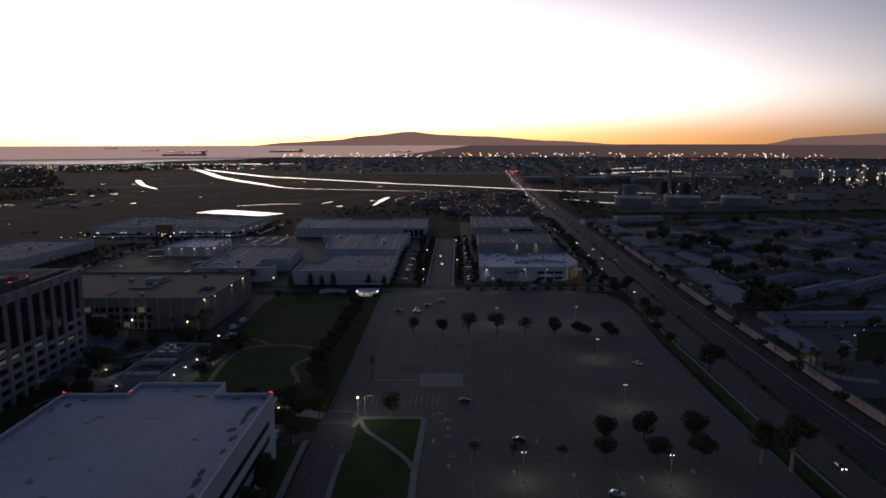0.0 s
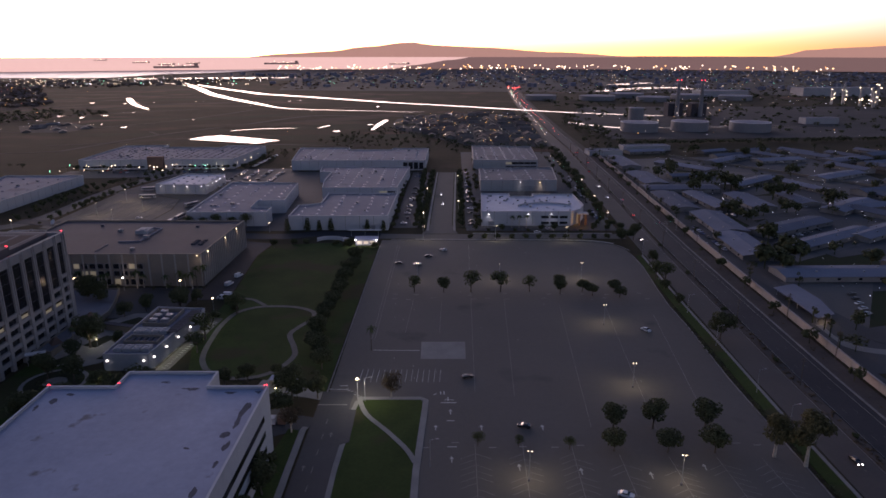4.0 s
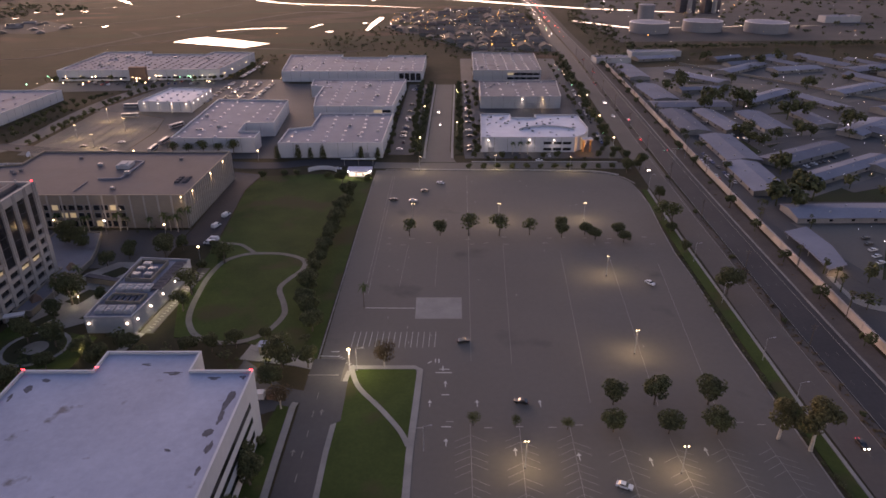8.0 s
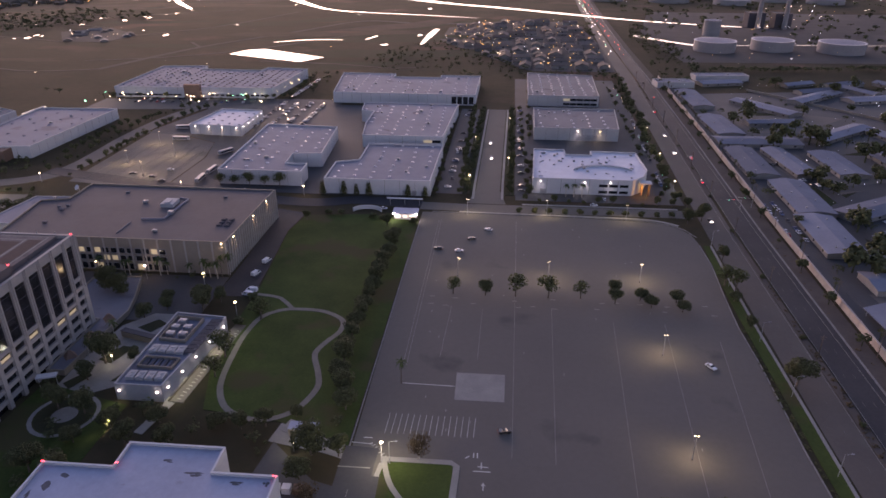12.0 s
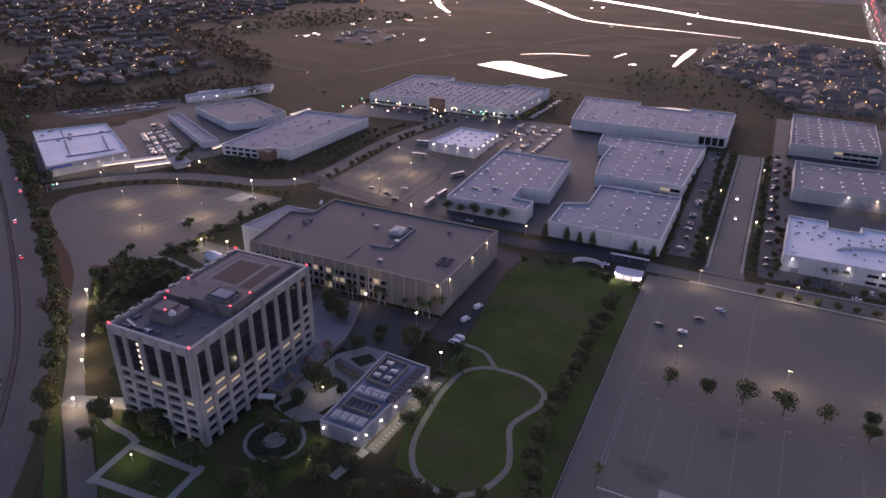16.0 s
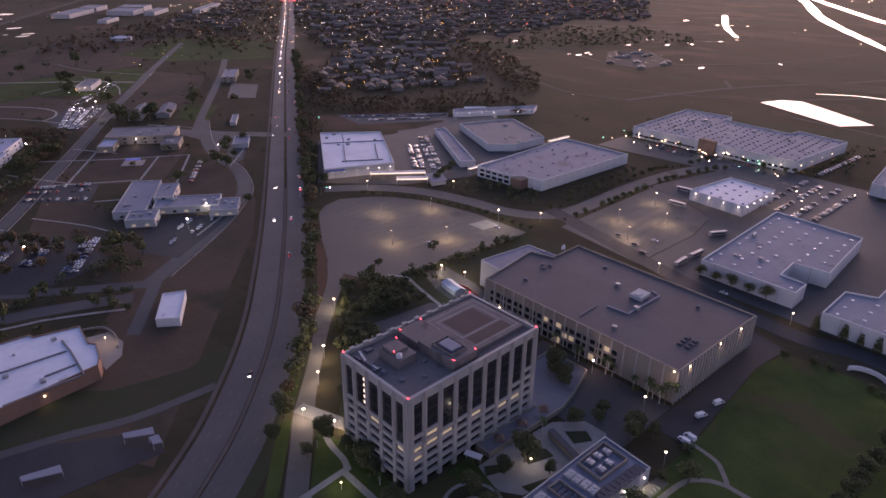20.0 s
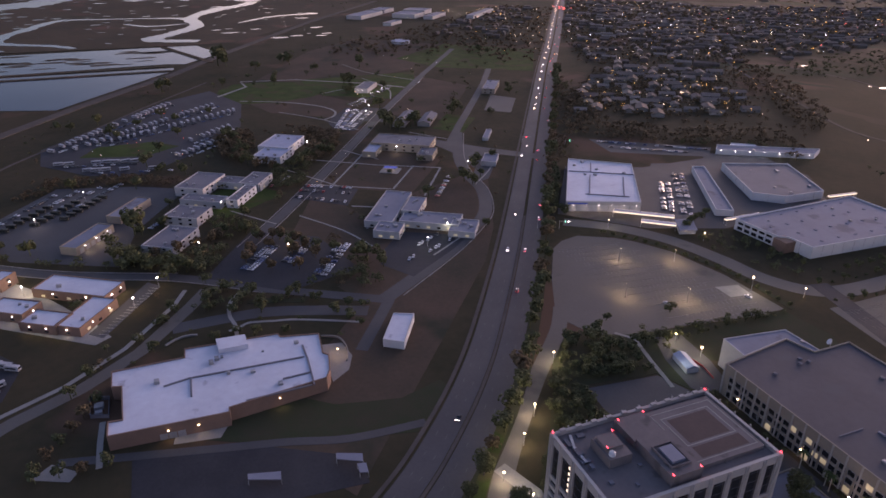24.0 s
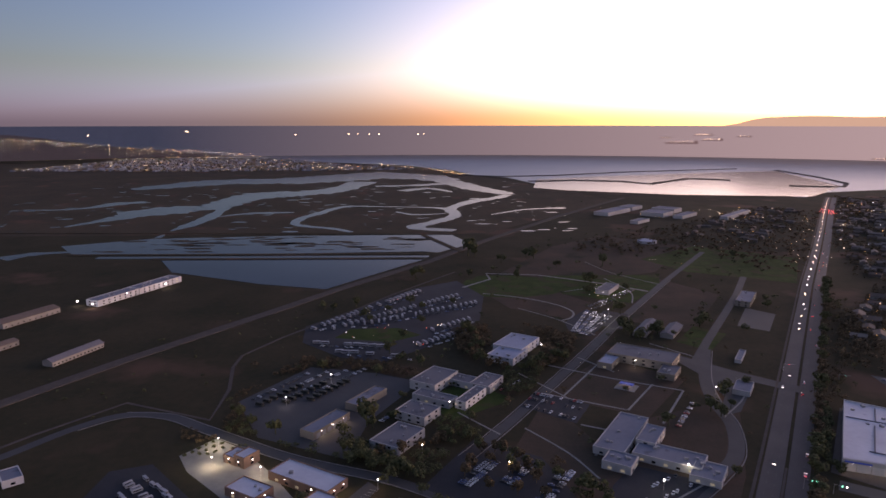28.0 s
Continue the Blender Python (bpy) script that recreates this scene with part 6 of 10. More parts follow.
# ---- western warehouses ----
WG = [(-399, 445), (-362, 449), (-358, 455), (-339, 457), (-333, 571), (-402, 569)]
w = warehouse("warehouse", WG, 9, WALLWHITE, ROOFLIGHT, "large pale warehouse with a brown entrance corner", sky=(16, 16, ROOFLIGHT), vents=4, joints=9, seed=41)
part("entrance_block", Shape().box(-363, 446, 0, -352, 456, 8.2), BRICKTAN, w, "brown entrance block")
openings(w, WG, 0, 5, 4.5, 2.4, 1.2, None, (0.05, 0.9))
openings(w, WG, 0, 5, 4.5, 1.8, 5.4, None, (0.05, 0.9))
LONG = [(-379, 652), (-221, 660), (-212, 760), (-258, 764), (-262, 748), (-330, 750), (-330, 768), (-380, 762)]
w = warehouse("warehouse", LONG, 10.5, WALLWHITE, ROOFLIGHT, "very long pale warehouse with dark roof vents", sky=(8, 8, ROOFDARK), vents=14, joints=10, seed=42)
part("entrance_block", Shape().box(-308, 652, 0, -292, 657, 13.5), BRICKTAN, w, "tan entrance block")
openings(w, LONG, 0, 3, 4.2, 5, 0.6, LITWHITE, (0.46, 0.54))
openings(w, LONG, 0, 16, 3.5, 1.6, 2, None, (0.02, 0.42))
openings(w, LONG, 0, 12, 3.5, 1.6, 2, None, (0.6, 0.98))
for t in (0.05, 0.14, 0.23, 0.32, 0.5, 0.62, 0.72, 0.83, 0.93):
    wall_lamp(LONG, 0, t, 5, 450, WARM, HEADWARM, "long warehouse lamps")
for t in (0.1, 0.3, 0.5, 0.7):
    wall_lamp(LONG, 1, t, 5, 450, WARM, HEADWARM, "long warehouse lamps")
WL = [(-250, 530), (-206, 527), (-205, 580), (-242, 582)]
w = warehouse("depot", WL, 8.5, WALLWHITE, ROOFBRIGHT, "white-roofed depot ringed by floodlights", "depot", sky=(9, 12, ROOFLIGHT), joints=8, seed=43)
for t in (0.12, 0.38, 0.64, 0.92):
    wall_lamp(WL, 0, t, 7, 420, WARM, HEADWHITE, "depot lamps")
for t in (0.1, 0.3, 0.5, 0.7, 0.9):
    wall_lamp(WL, 1, t, 7, 320, WARM, HEADWHITE, "depot lamps")
WH = [(-571, 402), (-477, 343), (-453, 398), (-536, 449)]
w = warehouse("workshop", WH, 9, WALLWHITE, ROOFBRIGHT, "white-roofed service hall with floodlit front", "workshop", joints=8, vents=6, seed=44)
for a, b in (((-535, 379), (-505, 428)), ((-518, 390), (-477, 363)), ((-502, 414), (-464, 388)), ((-480, 361), (-461, 391)), ((-548, 410), (-526, 396))):
    part("roof_pipe", Shape().strip([(a[0] - 6, a[1] + 6), (b[0] - 6, b[1] + 6)], 0.8, 8.1, 8.7), ROOFGREY, w, "grey roof duct")
part("fascia", Shape().strip([(-476.2, 342.6), (-452.2, 397.6)], 1.0, 6.2, 9.0), WALLGREY, w)
part("blue_sign", Shape().strip([(-475.4, 343.4), (-469, 358)], 0.5, 6.8, 7.9), BLUESHEET, w, "blue band on the front")
for t in (0.1, 0.27, 0.44, 0.61, 0.78, 0.94):
    wall_lamp(WH, 1, t, 6.0, 600, WARM, HEADWHITE, "service hall lamps")
for pts in ([(-457, 376), (-429, 412), (-425, 409), (-453, 372)], [(-432, 384), (-416, 403), (-412, 400), (-428, 380)], [(-409, 444), (-409, 478), (-406.5, 478), (-406.5, 444)], [(-416.5, 562), (-414, 590), (-411.5, 589.6), (-414, 561.6)]):
    c = thing("service_canopy", "long low canopy lit warm beneath", "canopy")
    part("canopy_roof", Shape().prism(pts, 4.4, 4.9), ROOFWHITE, c)
    part("fascia", Shape().ring(inset(pts if area(pts) > 0 else pts[::-1], -0.1), 0.3, 4.0, 4.9), LITWHITE, c, "lit white fascia")
    for x, y in pts:
        part("post", Shape().tube(x, y, 0, 4.4, 0.15), POLEGREY, c)
k = thing("shed", "low pale flat-roofed shed beside the service canopies", "shed")
part("wall", Shape().ring([(-406, 399), (-402, 411), (-419, 421), (-423, 409)], 0.3, 0, 3.4), WALLGREY, k)
part("roof", Shape().prism([(-405, 398), (-401, 411.4), (-419.6, 422), (-424, 408.4)], 3.4, 3.8), ROOFLIGHT, k)
WI = [(-512, 535), (-441, 503), (-424, 522), (-422, 563), (-488, 592)]
warehouse("workshop", WI, 7, WALLWHITE, ROOFGREY, "grey-roofed workshop hall beside a yard", "workshop", joints=9, vents=6, seed=45)
WJ = [(-518, 505), (-425, 450), (-418, 462), (-514, 516)]
warehouse("workshop", WJ, 5.5, WALLWHITE, ROOFLIGHT, "long low storage building in a yard", "storage", vents=2, seed=46)
WK = [(-553, 565), (-505, 646), (-516, 666), (-566, 578)]
w = warehouse("storage", WK, 5, WALLWHITE, ROOFLIGHT, "long storage building with lit doors", "storage", vents=2, seed=47)
for t in (0.05, 0.2, 0.35, 0.5, 0.65, 0.8, 0.95):
    wall_lamp(WK, 0, t, 4.2, 500, COOL, HEADWHITE, "storage lamps")


# ---- the naval side: buildings along the base roads ----
BASE_TURN = 147.5


def block(name, cx, cy, lx, ly, h, walls, roof, label, category, turn=BASE_TURN, vents=2, seed=1, wins=0, lit=0.1, parapet=0.5):
    c, s = math.cos(radians(turn)), math.sin(radians(turn))
    pts = [(cx + a * lx / 2 * c - b * ly / 2 * s, cy + a * lx / 2 * s + b * ly / 2 * c) for a, b in ((-1, -1), (1, -1), (1, 1), (-1, 1))]
    w = warehouse(name, pts, h, walls, roof, label, category, vents=vents, seed=seed, parapet=parapet)
    if wins:
        for e, d in ((0, lx), (1, ly), (2, lx), (3, ly)):
            n = max(1, int(d / 9))
            for z in np.arange(1.1, h - 2.2, 3.6):
                openings(w, pts, e, n, 2.6, 1.5, z, None, lit=lit, seed=seed + e)
    return w, pts


BIG = [(-310, 11), (-320.5, 11), (-320, 17), (-346, 16), (-347.5, 11.5), (-361, 11), (-361, 45.5), (-369, 46), (-366, 94), (-362.5, 95), (-358, 115), (-339, 113), (-336, 115.5), (-323, 113), (-317, 110), (-311, 63), (-307.5, 62.6)]
w = warehouse("hall", BIG, 8, BRICKTAN, ROOFBRIGHT, "large white-roofed hall with reddish block walls", "hall", vents=9, seed=51, parapet=0.5)
for line in ([(-339, 35), (-341.4, 47), (-339, 103)], [(-341, 47.6), (-326, 47)], [(-350, 104.3), (-337, 104.4), (-313.6, 103)], [(-324, 89.5), (-324.6, 104)], [(-313.3, 70.6), (-314, 102)]):
    part("roof_pipe", Shape().strip(line, 0.8, 7.5, 8.1), ROOFGREY, w, "grey roof duct")
part("roof_house", Shape().prism([(-369, 62), (-368, 77), (-358, 77.3), (-358, 62.6)], 7.4, 10.2), ROOFBRIGHT, w, "raised white roof house")
openings(w, BIG, 16, 3, 3.4, 3.2, 0.1, METAL, (0.4, 0.62), "dock_door")
for e, t in ((16, 0.48), (16, 0.73), (1, 0.49)):
    wall_lamp(BIG, e, t, 5, 220, WARM, HEADWARM, "hall wall lamps")
sheet("hall_apron", [(-309, 38), (-304, 37), (-301, 57), (-308, 61)], 0.1, CONCRETE, "pale loading apron of the hall", "apron")
sheet("hall_forecourt", [(-358, 116), (-339, 114), (-323, 114), (-330, 124), (-342, 129), (-356, 127)], 0.12, CONCRETE, "lit forecourt of the hall", "forecourt")
arc = thing("garden_wall", "short curved pale garden wall behind the hall", "wall")
part("wall_run", Shape().strip(curve([(-388, 36), (-392, 41), (-394, 47), (-393, 53)]), 1.0, -0.2, 0.9), CONCRETE, arc)
way("hall_walk", [(-391, 70), (-393, 76), (-396, 82), (-393, 95), (-390, 107), (-381, 127), (-373, 143)], 2.0, 0.17, CONCRETE, "pale curving walk behind the hall", "path")
way("hall_walk", [(-436, 82), (-424, 74), (-408, 72), (-394, 74), (-369, 72)], 2.2, 0.17, CONCRETE, "pale walk from the road to the hall", "path")
sheet("planted_island", [(-424, 84), (-420, 100), (-412, 118), (-408, 116), (-414, 98), (-419, 83)], 0.15, DARKGRASS, "dark planted island in the drive", "verge")
arc = thing("garden_wall", "low curved wall round the lit forecourt", "wall")
part("wall_run", Shape().strip(curve([(-366, 117.4), (-361.3, 126), (-349, 128), (-338, 125)]), 0.6, -0.2, 1.2), CONCRETE, arc)
way("hall_walk", [(-332, 7), (-316, 6.6), (-300, 7)], 2.6, 0.17, CONCRETE, "pale walk beside the hall", "path", False)
sheet("plain_pad", [(-310, -12), (-301, -1), (-296, -4), (-303, -19)], 0.12, CONCRETE, "pale pad beside the ditch", "pad")
pen = thing("fenced_pen", "small dark fenced plant pen beside the hall", "enclosure")
part("fence", Shape().ring([(-352, 0.5), (-349, 9.6), (-334, 9.8), (-337, 1.5)], 0.2, 0, 2.2), ROOFGREY, pen)
part("machine", Shape().box(-346, 3, 0, -342, 7, 1.8), METAL, pen)
part("machine", Shape().box(-340.5, 3.4, 0, -338, 6.6, 1.4), METAL, pen)
way("hall_drive", [(-405, 40), (-406, 70), (-404, 96), (-394, 126), (-384, 150)], 11, 0.065, ROADTAR, "curving drive behind the hall", "road")
for pts in ([(-270.4, 65.3), (-267.2, 65), (-262.2, 77.8), (-266.9, 78.4)], [(-269, 102.5), (-265.5, 101.8), (-260, 112), (-264.6, 113.1)], [(-259.5, 109.3), (-254, 109), (-253, 112.4), (-258.6, 113)]):
    k = thing("carport", "small pale carport roof in the dark car park", "carport", group="car park shelters")
    part("canopy", Shape().prism(pts, 2.8, 3.1), ROOFLIGHT, k)
    for x, y in pts[:3]:
        part("post", Shape().box(x - .1, y - .1, 0, x + .1, y + .1, 2.8), POLEGREY, k)
lamp_post = thing("entrance_light", "warm entrance light of the hall", "lamp", (-345, 122, 0))
part("post", Shape().tube(0, 0, 0, 4, 0.1), POLEGREY, lamp_post)
part("lamp_head", Shape().tube(0, 0, 4, 4.4, 0.3, 0.2), HEADWARM, lamp_post)
lamp("lamp_light", (0, 0, 4.8), 600, SODIUM, lamp_post)
SHED = [(-368, 161), (-344, 147), (-337, 157), (-363, 172)]
w = warehouse("shed", SHED, 5, WALLWHITE, ROOFBRIGHT, "white rectangular shed alone in the brown field", "shed", seed=52, parapet=0.3)
block("garage", -598, 15, 41, 12, 6, WALLTAN, ROOFLIGHT, "long pale-roofed garage in the motor pool", "garage", vents=0, seed=53)
w, pts = block("garage", -550, -12, 42, 13, 6, WALLTAN, ROOFLIGHT, "long pale-roofed garage with lit doors", "garage", vents=0, seed=54)
for e in (0, 2):
    (ax, ay), (dx, dy), d, head = facing(pts)[e]
    if -dx * 0 + (ay + dy * d / 2) > -12:
        for t in (0.2, 0.5, 0.8):
            wall_lamp(pts, e, t, 4.6, 800, WARM, HEADWHITE, "garage lamps")
        openings(w, pts, e, 6, 4.4, 3.8, 0.1, METAL, name="garage_door")
w, pts = block("office", -556, 604, 24, 10, 4.5, WALLWHITE, ROOFBRIGHT, "small white lit office behind the workshops", "office", 52, 1, 98)
for e, t in ((0, 0.3), (0, 0.7), (3, 0.5)):
    wall_lamp(pts, e, t, 3.6, 500, COOL, HEADWHITE, "office wall lamps")
FS = [("fire_station", -501, -66, 13, 12, 6, 61), ("fire_station", -497, -58, 14, 10, 8, 62), ("fire_station", -470, -12, 20, 50, 6, 63), ("fire_station", -456, -46, 16, 26, 6, 64),
      ("fire_station", -434, -26, 15, 24, 6, 65), ("fire_station", -433, -5, 34, 16, 6, 66)]
for n, cx, cy, lx, ly, h, sd in FS:
    w, pts = block(n, cx, cy, lx, ly, h, BRICKTAN, ROOFBRIGHT, "low brick station building with a white roof", "fire station", vents=2, seed=sd, wins=1, lit=0.25)
    for e in (0, 1, 2, 3):
        for t in ((0.3, 0.75) if facing(pts)[e][2] > 18 else (0.5,)):
            wall_lamp(pts, e, t, 4.4, 420 if e in (0, 1) else 260, (1.0, 0.95, 0.7), HEADWHITE, "station wall lamps")
for cx, cy, lx, ly, h, lab, sd in ((-636, 72, 40, 26, 8, "grey flat-roofed barracks hall beside a lawn", 71), (-630, 104, 16, 46, 6, "low grey barracks wing beside the base road", 72), (-628, 118, 30, 18, 7, "grey barracks wing beside the base road", 73),
                                   (-596, 102, 36, 10, 7, "pale-walled barracks wing beside a court", 74), (-597, 72, 14, 36, 6, "low grey office wing beside the motor pool", 75), (-568, 58, 24, 28, 7, "grey flat-roofed office beside the motor pool", 76),
                                   (-524, 44, 36, 24, 7, "brown flat-roofed office beside dark trees", 77), (-730, 158, 44, 32, 8, "white-roofed clinic building among brown trees", 78), (-700, 145, 34, 28, 7, "white-roofed clinic wing among brown trees", 79)):
    block("barracks", cx, cy, lx, ly, h, WALLWHITE if sd in (74, 78, 79) else WALLGREY, ROOFWHITE if sd in (78, 79) else ROOFGREY, lab, "barracks", vents=4, seed=sd, wins=1)
for cx, cy, lx, ly, h, sd in ((-527, 209, 66, 22, 5.5, 81), (-492, 232, 22, 46, 5.5, 82), (-520, 228, 30, 14, 7, 83), (-470, 250, 24, 20, 5, 84), (-486, 196, 18, 20, 6, 88)):
    block("office", cx, cy, lx, ly, h, WALLGREY, ROOFLIGHT, "pale flat-roofed grey office wing", "office", vents=5, seed=sd, wins=1, lit=0.3)
for cx, cy, lx, ly, h, roof, sd, lab in ((-690, 277, 34, 62, 8, ROOFGREY, 85, "grey-roofed mess hall beside the base road"), (-690, 247, 52, 14, 6, ROOFWHITE, 86, "white-roofed wing of the mess hall"), (-650, 288, 26, 16, 6, ROOFGREY, 87, "low service wing of the mess hall")):
    block("mess_hall", cx, cy, lx, ly, h, WALLTAN, roof, lab, "hall", vents=3, seed=sd, wins=1, lit=0.15)
pav = thing("shade_pavilion", "small lit pavilion with a blue awning on a pale pad", "pavilion", (-623, 241, 0), BASE_TURN - 90)
part("pad", Shape().box(-9, -8, 0, 9, 8, 0.25), CONCRETE, pav)
part("awning", Shape().box(-6, -2.5, 3.2, 6, 2.5, 3.6), BLUESHEET, pav, "bright blue awning")
part("hut", Shape().box(-2, -5, 0.2, 2, -2, 2.6), BRICKTAN, pav)
for x in (-5.6, 5.6):
    part("post", Shape().box(x - .1, -2.3, 0.2, x + .1, -2.1, 3.2), POLEGREY, pav)
lamp("lamp_light", (0, -1, 2.9), 600, WARM, pav)


def gable(name, cx, cy, lx, ly, eave, ridge, turn, walls, roof, label, category="house", wins=2, group="", over=0.6):
    """A gabled house in its own space, its long side along x."""
    h = thing(name, label, category, (cx, cy, 0), turn, group)
    BUILT.append(oblong(cx, cy, lx + 4, ly + 4, turn))
    key = (round(lx), round(ly), eave, ridge)
    part("wall", unit(("house_wall", key, walls.name), lambda: Shape().add(
        [(-lx / 2, -ly / 2, -0.2), (lx / 2, -ly / 2, -0.2), (lx / 2, ly / 2, -0.2), (-lx / 2, ly / 2, -0.2), (-lx / 2, -ly / 2, eave), (lx / 2, -ly / 2, eave), (lx / 2, ly / 2, eave), (-lx / 2, ly / 2, eave), (-lx / 2, 0, ridge), (lx / 2, 0, ridge)],
        [(0, 1, 5, 4), (2, 3, 7, 6), (1, 2, 6, 9, 5), (3, 0, 4, 8, 7)]), walls), None, h)
    a, b, k = lx / 2 + over, ly / 2 + over, over * (ridge - eave) / (ly / 2)
    part("roof", unit(("house_roof", key, roof.name), lambda: Shape().add(
        [(-a, -b, eave - k), (a, -b, eave - k), (a, 0, ridge), (-a, 0, ridge), (-a, b, eave - k), (a, b, eave - k),
         (-a, -b, eave - k + .25), (a, -b, eave - k + .25), (a, 0, ridge + .25), (-a, 0, ridge + .25), (-a, b, eave - k + .25), (a, b, eave - k + .25)],
        [(0, 3, 2, 1), (3, 4, 5, 2), (6, 7, 8, 9), (9, 8, 11, 10), (0, 1, 7, 6), (4, 10, 11, 5), (0, 6, 9, 3), (3, 9, 10, 4), (1, 2, 8, 7), (2, 5, 11, 8)]), roof), None, h)
    for i in range(wins):
        x = -lx / 2 + lx * (i + 0.5) / wins
        for y, tn in ((-ly / 2, 0), (ly / 2, 180)):
            put("window", pane_mesh(1.8, 1.2, GLASSDARK), h, (x, y, 1.1), tn)
    return h


for cx, cy, lx, ly, tn in ((-787, 311, 56, 14, BASE_TURN), (-776, 336, 46, 14, BASE_TURN)):
    gable("house", cx, cy, lx, ly, 4, 6.5, tn, HOUSEWALL, ROOFGREY, "long grey-roofed quarters with a lit gable", "house", 8)
block("shed", -613, 340, 26, 14, 4.5, WALLGREY, ROOFLIGHT, "grey shed with a flat roof", "shed", vents=0, seed=91)
block("shed", -694, 375, 34, 6, 3.5, WALLGREY, ROOFLIGHT, "narrow pale shed in the grass", "shed", vents=0, seed=92)
block("office", -905, 480, 60, 18, 7, WALLTAN, ROOFLIGHT, "far flat-roofed gate building", "office", vents=3, seed=93, wins=1, lit=0.3)
block("quarters", -965, 315, 46, 18, 6, WALLGREY, ROOFGREY, "far grey quarters beside a lawn", "quarters", vents=2, seed=94)
gable("house", -718, -286, 62, 13, 5, 7.5, 160, HOUSEWALL, ROOFGREY, "long grey barn with a row of windows", "barn", 14)
gable("house", -848, -408, 74, 22, 6, 9, 158, HOUSEWALL, ROOFBROWN, "large tan barn on the plain", "barn", 10)
gable("house", -738, -375, 40, 14, 5, 7, 160, HOUSEWALL, ROOFBROWN, "small tan barn on the plain", "barn", 6)
block("depot", -938, -345, 70, 20, 8, WALLWHITE, ROOFLIGHT, "long white depot with lamps", "depot", 158, 5, 95, 1, 0.1)
block("depot", -1005, -318, 80, 22, 8, WALLWHITE, ROOFLIGHT, "long white depot with roof panels", "depot", 158, 6, 96, 1, 0.1)
for x, y in ((-893, -352), (-906, -377), (-945, -332), (-998, -300)):
    wl = thing("yard_lamp", "bright lamp on the depot wall", "lamp", (x, y, 6), 0, "depot yard lamps")
    part("lamp_head", unit("yard_head", lambda: Shape().box(-0.8, -0.8, 0, 0.8, 0.8, 0.8), HEADWHITE), None, wl)
    lamp("lamp_light", (0, 0, -0.8), 1200, COOL, wl)
block("quarters", -478, -206, 18, 12, 5, WALLWHITE, ROOFLIGHT, "small pale guard building", "quarters", 40, 1, 97, 1)
tank = thing("water_tank", "white round water tank on the plain", "tank", (-1338, 492, 0))
part("shell", Shape().tube(0, 0, 0, 5, 18, n=32), WALLWHITE, tank)
part("roof", Shape().tube(0, 0, 5, 6.2, 18.2, 2, n=32), ROOFWHITE, tank)
for cx, cy, lx, ly, h, sd in ((-1760, 540, 120, 40, 9, 101), (-1720, 640, 60, 60, 10, 102), (-1790, 690, 50, 60, 10, 103), (-1690, 700, 90, 24, 8, 104), (-1700, 830, 170, 18, 8, 105), (-1600, 560, 60, 20, 7, 106), (-1840, 610, 60, 40, 9, 107)):
    block("depot", cx, cy, lx, ly, h, WALLGREY, ROOFLIGHT, "far grey depot building by the bay", "depot", BASE_TURN - 10, 2, sd)

# ---- right-hand side: long low apartment houses behind the wall ----
wall = thing("sound_wall", "long pale block wall beside the boulevard", "wall")
part("wall_run", Shape().strip(shifted(EB[:8], 26), 0.5, -0.2, 3.3), WALLPINK, wall)
part("wall_cap", Shape().strip(shifted(EB[:8], 26), 0.9, 3.3, 3.5), WALLPINK, wall)
for i, (x, y, a) in enumerate(along(shifted(EB[:8], 26), 9)):
    if i < 80:
        put("wall_pier", unit("wall_pier", lambda: Shape().box(-0.4, -0.4, -0.2, 0.4, 0.4, 3.65), WALLPINK), wall, (x, y, 0), a)
ROWS = [(195, 692, 72, 20, 91), (253, 662, 66, 18, 123), (192, 592, 62, 22, 92), (207, 544, 64, 22, 2), (185, 491, 64, 20, 89), (213, 493, 61, 16, 94),
        (246, 491, 53, 20, 91), (283, 574, 76, 16, 39), (323, 556, 58, 14, 108), (288, 498, 42, 16, 94), (193, 420, 58, 22, 88), (186, 361, 53, 21, 87),
        (238, 408, 72, 18, 31), (248, 377, 84, 14, 32), (226, 306, 92, 19, 1), (317, 473, 62, 18, 38), (383, 607, 68, 18, 31), (242, 773, 47, 18, 15)]
ROWS += [(319, 711, 78, 16, 40), (240, 606, 46, 13, 8), (372, 705, 56, 20, 15), (450, 707, 60, 22, 25), (285, 330, 70, 16, 20), (300, 400, 80, 15, 34)]
for cx, cy, lx, ly, tn in ROWS:
    h = gable("apartment_house", cx, cy, lx, ly, 3.0, 4.4, tn, HOUSEWALL, ROOFHOUSE, "long low apartment house with a pale shingle roof", "house", int(lx / 11), "apartment rows")
    for i in range(int(lx / 13)):
        side = -1 if i % 2 else 1
        put("roof_vent", unit("roof_vent", lambda: Shape().box(-0.4, -0.4, -0.3, 0.4, 0.4, 0.6).box(-0.5, -0.5, 0.6, 0.5, 0.5, 0.7), METAL), h, (-lx / 2 + 6 + 13 * i, side * ly * 0.22, 4.4 - 1.4 * 0.44 + 0.25))
carport = thing("carport", "broad pale carport roof by the lane", "carport")
part("canopy", Shape().prism([(165.6, 279), (179, 285), (180, 262), (176.5, 243), (166, 238), (166.5, 258)], 2.9, 3.2), ROOFLIGHT, carport)
for x, y in ((166.6, 277), (167.2, 258), (167, 240), (178, 282), (178.6, 262), (175.6, 244)):
    part("post", Shape().box(x - .1, y - .1, 0, x + .1, y + .1, 2.9), POLEGREY, carport)
